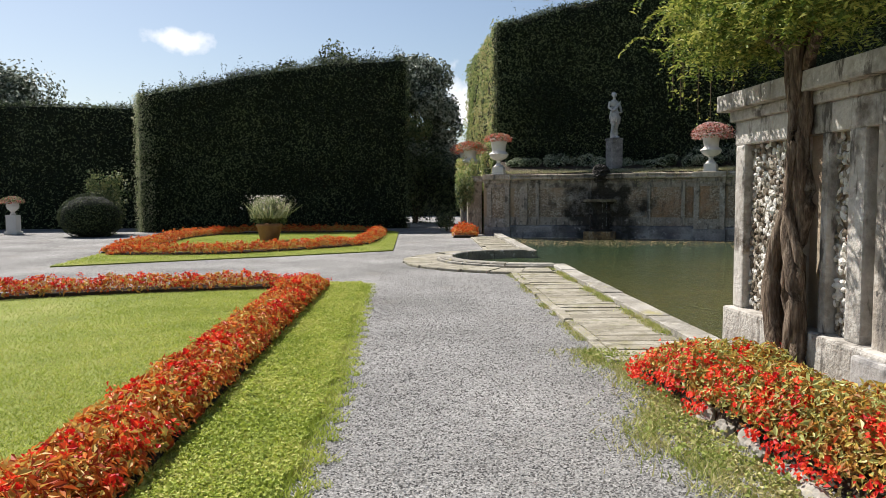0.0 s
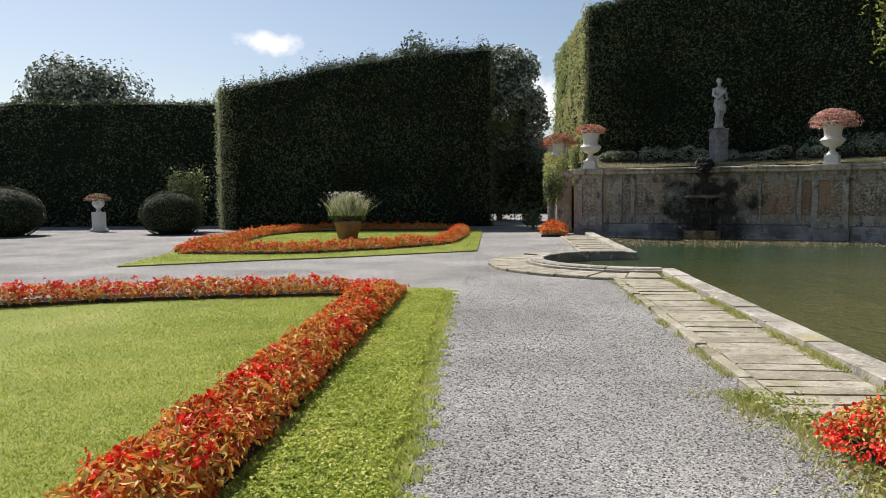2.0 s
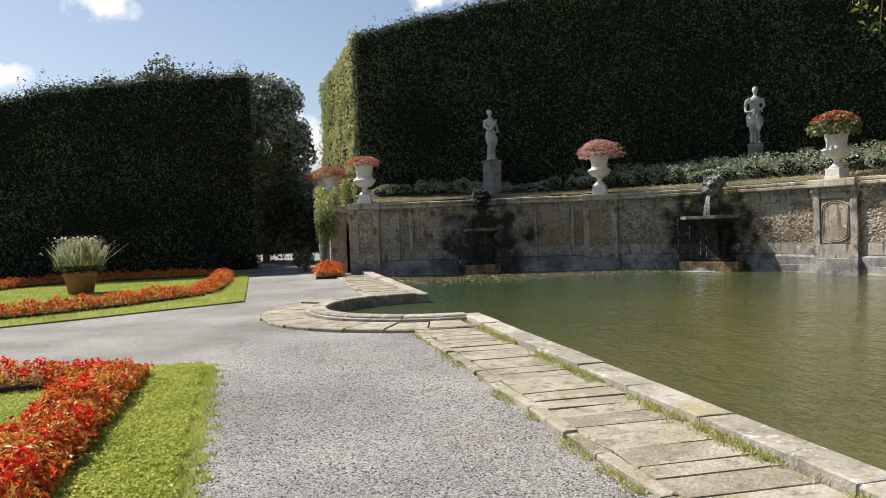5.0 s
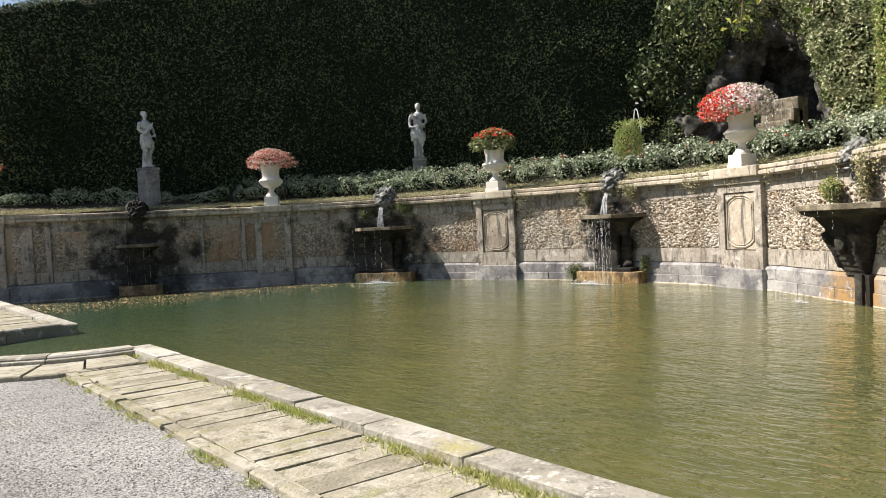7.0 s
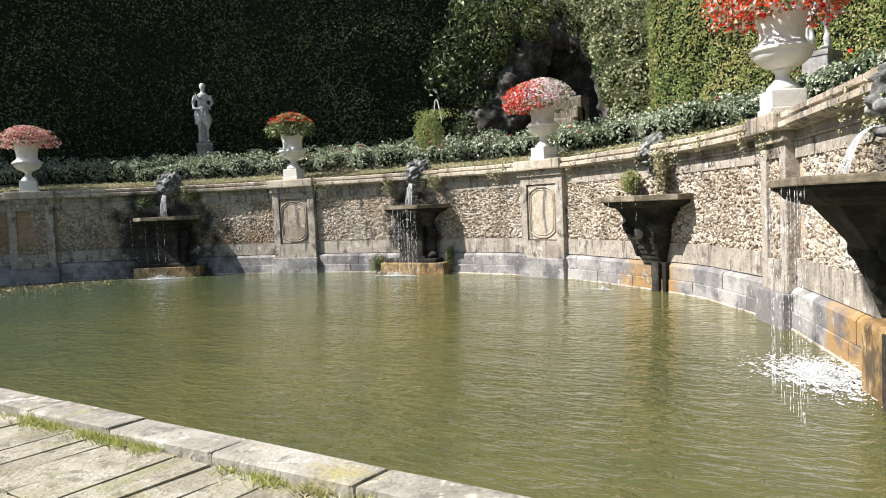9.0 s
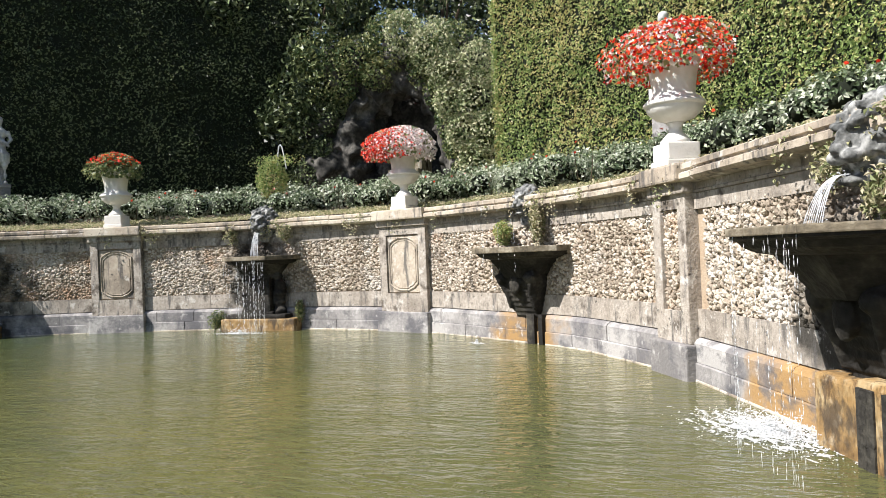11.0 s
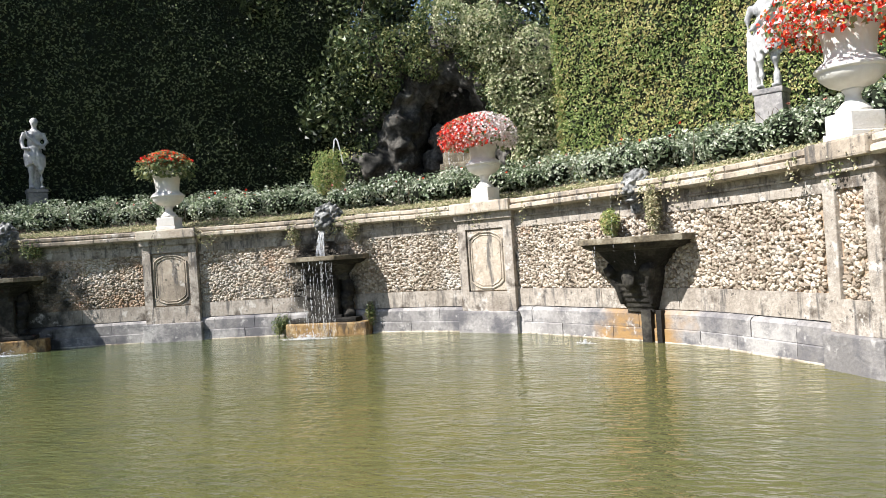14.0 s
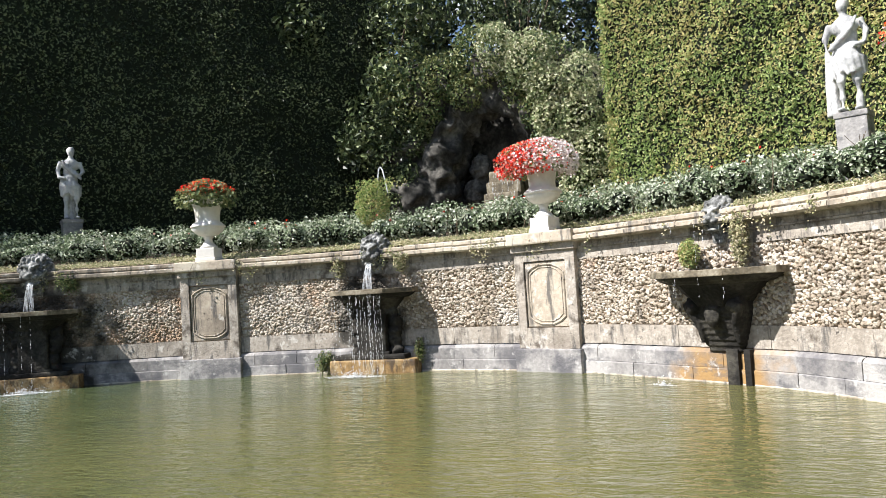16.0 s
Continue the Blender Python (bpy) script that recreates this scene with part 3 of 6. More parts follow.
LAWN_FAR = [(-8.6, 17.3), (-6.5, 18.6), (-4.2, 19.9), (-2.0, 21.35), (-1.0, 22.0), (-1.1, 27), (-1.25, 33.5), (-1.7, 34.6), (-9.6, 33.8), (-11.4, 32.2), (-9.6, 26), (-9.1, 21.0)]
strip("lawn", LAWN_NEAR, 0.03, LAWN, "short mown green lawn panel beside the gravel path", "lawn")
strip("lawn", LAWN_FAR, 0.03, LAWN, "mown lawn panel holding the far flower bed", "lawn")


def inside(P, poly):
    x, y = P[:, 0], P[:, 1]
    r = np.zeros(len(P), bool)
    for (x0, y0), (x1, y1) in zip(poly, poly[1:] + poly[:1]):
        c = ((y0 > y) != (y1 > y)) & (x < (x1 - x0) * (y - y0) / (y1 - y0 + 1e-12) + x0)
        r ^= c
    return r


def scatter(x0, x1, y0, y1, density, poly=None):
    k = int((x1 - x0) * (y1 - y0) * density)
    P = np.stack([RNG.uniform(x0, x1, k), RNG.uniform(y0, y1, k)], 1)
    return P[inside(P, poly)] if poly else P


def grass():
    a = scatter(-10, -0.55, 1.8, 14, 6000, LAWN_NEAR)
    a = a[RNG.random(len(a)) < np.clip(1.15 - (-0.7 - a[:, 0]) / 4.5, 0.12, 1.0)]
    P = a + RNG.normal(0, 0.03, (len(a), 1)); P = np.concatenate([P, np.full((len(P), 1), 0.028)], 1)
    tagged(part("grass", blade_mesh(P, 0.023, 0.005, GRASS, 0.8), None), "short mown green lawn grass", "grass", kind="stuff")
    P = scatter(-11, -0.8, 17, 35, 500, LAWN_FAR); P = np.concatenate([P, np.full((len(P), 1), 0.028)], 1)
    tagged(part("grass", blade_mesh(P, 0.04, 0.008, GRASS), None), "short mown grass of the far lawn", "grass", kind="stuff")
    # straggling verge between the gravel and the pool side
    y = RNG.uniform(2.6, 7.6, 14000); x = 1.78 + 0.12 * np.sin(y * 2.3) + RNG.normal(0, 0.17, 14000) - 0.12 * (y < 5.2)
    P = np.stack([x, y, np.zeros(14000)], 1)
    P = P[np.sin(P[:, 0] * 17) * np.sin(P[:, 1] * 6.1 + P[:, 0] * 5) + RNG.normal(0, 0.5, len(P)) > -0.25]
    y2 = RNG.uniform(7.4, 15.3, 7000); x2 = 1.72 + RNG.normal(0, 0.06, 7000) + 0.10 * (RNG.random(7000) < 0.3)
    keep = np.sin(y2 * 3.1) + np.sin(y2 * 7.7 + 1) > 0.1
    P2 = np.stack([x2, y2, np.zeros(7000)], 1)[keep]
    y3 = RNG.uniform(7.0, 16.0, 11000); x3 = 2.645 + RNG.normal(0, 0.05, 11000)
    keep = np.sin(y3 * 2.3) + np.sin(y3 * 5.1 + 2) + 0.8 * np.sin(y3 * 17.0) + RNG.normal(0, 0.7, 11000) > 0.1
    P3 = np.stack([x3, y3, np.full(11000, 0.045)], 1)[keep]
    k4 = 20000
    y4 = RNG.uniform(2.0, 13.6, k4); x4 = np.interp(y4, [2, 6.1, 9.5, 13.6], [-0.80, -0.83, -1.02, -1.2]) + RNG.random(k4) ** 2 * 0.22 * (1.0 + 0.5 * np.sin(y4 * 23.1) * np.sin(y4 * 8.7 + 1)) - 0.03
    tagged(part("edge_grass", blade_mesh(np.stack([x4, y4, np.zeros(k4)], 1), 0.045, 0.005, GRASS, 0.7), None), "ragged grass spilling over the lawn edge", "grass", kind="stuff")
    k5 = 30000
    y5 = RNG.uniform(1.9, 13.6, k5); x5 = np.interp(y5, [2, 6.1, 9.5, 13.6], [-0.76, -0.79, -0.98, -1.16]) - 0.75 * RNG.random(k5) + 0.05 * np.sin(y5 * 9.1) * np.sin(y5 * 3.3)
    tagged(part("clover", leaf_mesh(np.stack([x5, y5, RNG.uniform(0.03, 0.062, k5)], 1), np.tile([0, 0, 1.0], (k5, 1)), 0.027, GRASS, 0.8, 0.5), None), "lush clover leaves in the lawn margin", "clover", kind="stuff")
    tagged(part("verge_grass", blade_mesh(np.concatenate([P, P2, P3]), 0.055, 0.005, VERGE, 0.7), None), "sparse dry verge grass and weeds along the path", "grass", kind="stuff")
    k = 4200
    y = RNG.uniform(2.8, 7.4, k); x = 1.84 + 0.10 * np.sin(y * 2.3) + RNG.normal(0, 0.13, k)
    tagged(part("verge_weeds", leaf_mesh(np.stack([x, y, RNG.uniform(0.005, 0.06, k)], 1), np.tile([0, 0, 1.0], (k, 1)), 0.035, VERGE, 0.7, 0.6), None), "low pale green weeds along the bed edge", "weeds", kind="stuff")


grass()


def pebbles():
    """Loose stones on the gravel nearest to the walker."""
    P = scatter(-0.95, 1.75, 2.0, 16.5, 2400)
    P = P[RNG.random(len(P)) < np.clip(1.25 - P[:, 1] / 14.0, 0.05, 1.0)]
    k = len(P)
    s = RNG.uniform(0.005, 0.012, (k, 1))
    base = np.array([(1, 0, 0), (-0.5, 0.87, 0), (-0.5, -0.87, 0), (0.1, 0, 0.6)])
    a = RNG.uniform(0, 6.28, k)
    c, d = np.cos(a)[:, None], np.sin(a)[:, None]
    v = np.stack([np.concatenate([P + s * np.concatenate([c * q[0] - d * q[1], d * q[0] + c * q[1]], 1), s * q[2]], 1) for q in base], 1).reshape(-1, 3)
    i = np.arange(k)[:, None] * 4
    f = np.concatenate([i + np.array([[0, 1, 3]]), i + np.array([[1, 2, 3]]), i + np.array([[2, 0, 3]])], 1).reshape(-1, 3)
    m = material("loose_gravel", [(0.11, 0.105, 0.10), (0.20, 0.19, 0.175), (0.31, 0.295, 0.275), (0.48, 0.465, 0.435)], 3, 20, 0.95, 0.0, spec=0.05, island=1.0)
    tagged(part("loose_gravel", mesh_of(v, f, m), None), "loose pale grey gravel stones", "gravel", kind="stuff")


pebbles()


# ---- retaining wall ----
wall = thing("wall_pool", "curved garden retaining wall of weathered stone with rubble panels", "wall", kind="structure")


def wall_body():
    L = WALL.length
    part("wall_core", sweep(WALL, 0, L, [(-0.75, -0.6), (-0.02, -0.6), (-0.02, 2.2), (-0.75, 2.2)]), PLASTER, wall)
    def course(name, profile, low, high, mat, jitter):
        s = 0.05
        while s < L - 0.45:
            e = min(s + random.uniform(low, high), L - 0.4)
            o = random.uniform(-jitter, jitter)
            part(name, sweep(WALL, s + 0.004, e - 0.004, [(x + o * (x > -0.2), z) for x, z in profile], 0.3), mat, wall)
            s = e
    course("plinth_block", [(-0.3, -0.7), (0.115, -0.7), (0.115, 0.125), (0.105, 0.14), (-0.3, 0.14)], 0.7, 1.3, PLINTH, 0.008)
    course("plinth_block", [(-0.3, 0.146), (0.10, 0.146), (0.10, 0.36), (0.07, 0.40), (0.0, 0.43), (-0.3, 0.43)], 0.8, 1.5, PLINTH, 0.006)
    course("band_block", [(-0.3, 0.436), (0.035, 0.436), (0.035, 0.76), (-0.3, 0.76)], 1.0, 1.9, STONE, 0.004)
    course("band_block", [(-0.3, 1.93), (0.03, 1.93), (0.03, 2.115), (-0.3, 2.115)], 1.1, 2.2, STONE, 0.004)
    part("cornice_bed", sweep(WALL, 0.0, L - 0.3, [(-0.78, 2.12), (0.05, 2.12), (0.055, 2.15), (0.035, 2.16), (0.035, 2.235), (0.12, 2.26), (-0.78, 2.26)]), STONE, wall)
    s = 0.0
    while s < L - 0.3:
        e = min(s + random.uniform(1.0, 1.7), L - 0.3)
        z = random.uniform(-0.008, 0.008)
        part("coping_block", sweep(WALL, s + 0.006, e - 0.006, [(-0.82, 2.255 + z), (0.20, 2.255 + z), (0.235, 2.285 + z), (0.235, 2.345 + z), (0.18, 2.365 + z), (0.18, 2.385 + z), (0.205, 2.395 + z), (0.205, TOP_Z - 0.02 + z), (0.16, TOP_Z + z), (-0.82, TOP_Z + z)], 0.2), CORNICE, wall)
        s = e


wall_body()


def pilaster(s, wide, carved=False):
    h = wide / 2
    bm = bmesh.new()
    m = frame_at(s, 0, 0)
    bm2 = bmesh.new(); box(bm2, -h - 0.05, h + 0.05, -0.25, 0.25, -0.7, 0.34, 0.02, m); part("pilaster_base", bm2, PLINTH, wall)
    box(bm, -h, -h + 0.20, -0.165, 0.2, 0.34, 2.14, 0.012, m)
    box(bm, h - 0.20, h, -0.165, 0.2, 0.34, 2.14, 0.012, m)
    box(bm, -h + 0.198, h - 0.198, -0.16, 0.2, 0.34, 0.72, 0.0, m)
    box(bm, -h + 0.198, h - 0.198, -0.16, 0.2, 1.95, 2.14, 0.0, m)
    part("pilaster", bm, STONE, wall)
    bm3 = bmesh.new(); box(bm3, -h - 0.04, h + 0.04, -0.215, 0.2, 2.125, 2.27, 0.02, m); part("pilaster_cap", bm3, STONE, wall)
    bm4 = bmesh.new(); box(bm4, -h - 0.06, h + 0.06, -0.315, 0.3, 2.262, TOP_Z + 0.008, 0.03, m); part("coping_block", bm4, CORNICE, wall)
    if carved:
        bm6 = bmesh.new(); box(bm6, -h + 0.215, h - 0.215, -0.13, 0.2, 0.74, 1.93, 0.012, m)
        for inset, r in ((0.05, 0.022), (0.10, 0.012)):
            w, z0, z1 = h - 0.215 - inset, 0.74 + inset, 1.93 - inset
            ring = [(w, z0 + 0.14), (w, z1 - 0.14), (w * 0.75, z1 - 0.06), (w * 0.35, z1), (-w * 0.35, z1), (-w * 0.75, z1 - 0.06), (-w, z1 - 0.14), (-w, z0 + 0.14), (-w * 0.75, z0 + 0.06), (-w * 0.35, z0), (w * 0.35, z0), (w * 0.75, z0 + 0.06), (w, z0 + 0.14)]
            limb(bm6, [m @ Vector((x, -0.132, z)) for x, z in ring], [r] * len(ring), 6)
        part("carved_panel", bm6, CORNICE, wall, "pale carved panel with a scrolled frame")
    bm5 = bmesh.new(); box(bm5, -h + 0.19, h - 0.19, -0.10, 0.2, 0.70, 1.96, 0.0, m); part("pilaster_panel", bm5, PLASTER, wall)
    if not carved:
        rubble(m, -h + 0.21, h - 0.21, -0.105, 0.73, 1.94)


def pebble_shape():
    """A rough rounded stone of unit size, flat at the back."""
    bm = bmesh.new()
    r = bmesh.ops.create_icosphere(bm, subdivisions=1, radius=0.5)
    for v in r["verts"]:
        v.co *= random.uniform(0.72, 1.2)
    me = bpy.data.meshes.new("stone"); bm.to_mesh(me); bm.free()
    return me


SHAPES = []
for _ in range(9):
    me = pebble_shape()
    v = np.array([w.co[:] for w in me.vertices]); f = np.array([p.vertices[:] for p in me.polygons])
    SHAPES.append((v, f))


def stones(points, alongs, ups, outs, sizes, mat):
    """Many stones joined into one mesh."""
    V, Fc, base = [], [], 0
    for p, a, u, o, sz in zip(points, alongs, ups, outs, sizes):
        v, f = SHAPES[random.randrange(9)]
        V.append(p + v[:, :1] * a * sz[0] + v[:, 1:2] * u * sz[1] + v[:, 2:] * o * sz[2])
        Fc.append(f + base); base += len(v)
    return mesh_of(np.concatenate(V), np.concatenate(Fc), mat)


def stone_field(fn, u0, u1, z0, z1, size=0.085):
    """Places of closely set rubble over a panel; fn(u) gives point and the along and out directions."""
    pts, al, up, out, sz = [], [], [], [], []
    z = z0 + size * 0.3
    row = 0
    while z < z1:
        u = u0 + random.uniform(0, size)
        while u < u1:
            w = size * random.uniform(0.6, 1.6)
            p, a, o = fn(u)
            tilt = random.uniform(-1.3, 1.3)
            a3 = np.array([a[0] * math.cos(tilt), a[1] * math.cos(tilt), math.sin(tilt)])
            u3 = np.array([-a[0] * math.sin(tilt), -a[1] * math.sin(tilt), math.cos(tilt)])
            pts.append(np.array([p[0], p[1], z + random.uniform(-0.03, 0.03)])); al.append(a3); up.append(u3); out.append(np.array([o[0], o[1], 0.0]))
            sz.append((w, size * random.uniform(0.6, 1.35), random.uniform(0.03, 0.10)))
            u += w * 0.74
        z += size * 0.62
        row += 1
    return pts, al, up, out, sz


def rubble(m, x0, x1, y, z0, z1):
    q = m.to_3x3(); a = q @ Vector((1, 0, 0)); o = q @ Vector((0, -1, 0))
    fn = lambda u: ((m @ Vector((u, y, 0)))[:2], (a.x, a.y), (o.x, o.y))
    ob = part("rubble_panel", stones(*stone_field(fn, x0, x1, z0, z1, 0.07), PEBBLE), PEBBLE, wall)
    tagged(ob, kind="stuff")


def wall_panels():
    edges = sorted(PILASTERS.values())
    bounds = [0.1] + [b for s in edges for b in (s - 0.62, s + 0.62)] + [WALL.length - 1.2]
    for i in range(0, len(bounds), 2):
        s0, s1 = bounds[i], bounds[i + 1]
        if s1 - s0 < 0.4:
            continue
        n = max(1, round((s1 - s0) / 3.2))
        for k in range(n):
            a, b = s0 + (s1 - s0) * k / n, s0 + (s1 - s0) * (k + 1) / n
            fn = lambda u: (WALL.at(u), WALL.along(u), WALL.side(u))
            ob = part("rubble_panel", stones(*stone_field(fn, a + 0.02, b - 0.02, 0.77, 1.93, 0.068), PEBBLE), PEBBLE, wall)
            tagged(ob, kind="stuff")


wall_panels()
for nm, s in PILASTERS.items():
    pilaster(s, {"a": 0.95, "b": 1.12, "e": 0.86}.get(nm, 1.3), nm in "cd")
for x, y, w in ((4.0, 30.6, 0.32), (4.5, 30.4, 0.14), (6.45, 29.75, 0.14), (8.6, 29.0, 0.14), (9.75, 28.4, 0.14)):
    bm = bmesh.new(); box(bm, -w / 2, w / 2, -0.10, 0.2, 0.436, 2.118, 0.012, frame_at(WALL.near(x, y), 0, 0)); part("wall_strip", bm, STONE, wall)
tagged(part("waterline_crust", sweep(WALL, 0.2, WALL.length - 0.6, [(0.05, -0.12), (0.126, -0.12), (0.125, -0.066), (0.118, -0.055), (0.05, -0.055)], 0.3), CORNICE, wall), "pale lime crust at the waterline")


# ---- pool edge ----
def slab_mesh(w, d, h, bevel, mat, rough=0.0):
    bm = bmesh.new()
    box(bm, -w / 2, w / 2, -d / 2, d / 2, -h, 0, bevel)
    for v in bm.verts:
        v.co += Vector((random.uniform(-1, 1), random.uniform(-1, 1), random.uniform(-0.4, 0.4))) * rough
    me = bpy.data.meshes.new("slab"); bm.to_mesh(me); bm.free(); me.materials.append(mat)
    return me


edge = thing("pool_edge", "worn pale stone pool coping with a paved margin", "coping", kind="structure")


def pool_edge():
    coping = [slab_mesh(0.30, 1.0, 0.45, 0.022, COPING, 0.006) for _ in range(4)]
    paving = [slab_mesh(0.84, 1.0, 0.16, 0.012, PAVING, 0.010) for _ in range(8)]
    kerb = [slab_mesh(0.11, 1.0, 0.2, 0.015, PAVING, 0.01) for _ in range(4)]

    def put(name, me, x, y, z, length, turn=0.0, wide=1.0):
        ob = new(name, me); ob.parent = edge
        ob.matrix_basis = pose(x, y, z, random.uniform(-0.35, 0.35), random.uniform(-0.35, 0.35), turn) @ Matrix.Diagonal((wide, length, 1, 1))

    for y0, y1 in ((6.5, 16.22), (20.36, 30.75)):
        y = y0
        while y < y1 - 0.05:
            l = min(random.uniform(0.9, 1.7), y1 - y)
            put("coping_stone", coping[random.randrange(4)], 2.83 + random.uniform(-0.008, 0.008), y + l / 2, 0.118 + random.uniform(-0.006, 0.006), l - 0.012)
            y += l
    for y0, y1 in ((6.9, 15.25), (21.3, 29.0)):
        bm = bmesh.new(); box(bm, 1.80, 2.68, y0, y1, -0.1, 0.034); part("joint_bed", bm, JOINT_SAND, edge, "sandy joints between the slabs")
        y = y0
        while y < y1 - 0.05:
            l = min(random.uniform(0.22, 0.38), y1 - y)
            put("paving_slab", paving[random.randrange(8)], 2.235 + random.uniform(-0.012, 0.012), y + l / 2, 0.048 + random.uniform(-0.007, 0.007), l - random.uniform(0.008, 0.018), random.uniform(-1.5, 1.5))
            y += l
        y = y0
        while y < y1 - 0.05:
            l = min(random.uniform(0.5, 1.1), y1 - y)
            put("kerb_stone", kerb[random.randrange(4)], 1.745 + random.uniform(-0.015, 0.015), y + l / 2, 0.05 + random.uniform(-0.015, 0.01), l - 0.02, random.uniform(-1, 1))
            y += l


def arc_block(r0, r1, a0, a1, z0, z1, n=5, drop=0.02):
    bm = bmesh.new()
    rows = []
    for i in range(n):
        a = a0 + (a1 - a0) * i / (n - 1)
        c, s = math.cos(a), math.sin(a)
        rows.append([bm.verts.new((RING[0] + r * c, RING[1] + r * s, z)) for r, z in ((r0, z0), (r1, z0), (r1, z1 - drop), (r1 - drop, z1), (r0 + drop, z1), (r0, z1 - drop))])
    for a, b in zip(rows, rows[1:]):
        for i in range(6):
            bm.faces.new((a[i], a[(i + 1) % 6], b[(i + 1) % 6], b[i]))
    bm.faces.new(rows[0][::-1]); bm.faces.new(rows[-1])
    return bm


def ring_edge():
    a0, a1 = radians(88.5), radians(271.5)
    n = 7
    for i in range(n):
        b0, b1 = a0 + (a1 - a0) * i / n, a0 + (a1 - a0) * (i + 1) / n
        part("ring_coping", arc_block(2.04, 2.34, b0 + 0.004, b1 - 0.004, -0.4, 0.145 + random.uniform(-0.006, 0.006)), COPING, edge)
        part("ring_step", arc_block(2.342, 2.42, b0 + 0.004, b1 - 0.004, -0.1, 0.105, drop=0.01), COPING, edge)
    n = 15
    for i in range(n):
        b0, b1 = a0 + 0.06 + (a1 - a0 - 0.12) * i / n, a0 + 0.06 + (a1 - a0 - 0.12) * (i + 1) / n
        part("paving_slab", arc_block(2.43, 3.25 + random.uniform(-0.02, 0.03), b0 + 0.006, b1 - 0.006, -0.1, 0.062 + random.uniform(-0.018, 0.014), 3, 0.015), PAVING, edge)


pool_edge()
ring_edge()


# ---- banks and hedges ----
def bank():
    """Rising planted ground between the pool wall and the hedges."""
    back = Line([tuple(HEDGE_N.at(s)) for s in np.linspace(0, HEDGE_N.length, 8)] + [(21.6, 19.5), (21.8, 17.6), (21.5, 15.6)] + [tuple(HEDGE_S.at(s)) for s in np.linspace(0, HEDGE_S.length, 8)])
    n, k = 90, 8
    V, Fc = [], []
    for i in range(n):
        u = i / (n - 1)
        sw = 0.2 + u * (WALL.length - 1.0)
        p = WALL.at(sw) - WALL.side(sw) * 0.55
        q = back.at(u * back.length) + (back.at(u * back.length) - p) * 0.25
        for j in range(k):
            w = j / (k - 1)
            x, y = p + (q - p) * w
            z = 2.40 + 0.75 * min(1, w * 1.3) ** 0.8 + 0.06 * noise.noise(Vector((x, y, 0))) * (j > 0)
            V.append((x, y, z))
    for i in range(n - 1):
        for j in range(k - 1):
            a = i * k + j
            Fc.append((a, a + 1, a + k + 1, a + k))
    tagged(part("bank", mesh_of(V, Fc, SOIL, True), None), "planted earth bank behind the pool wall", "bank", kind="structure")


bank()


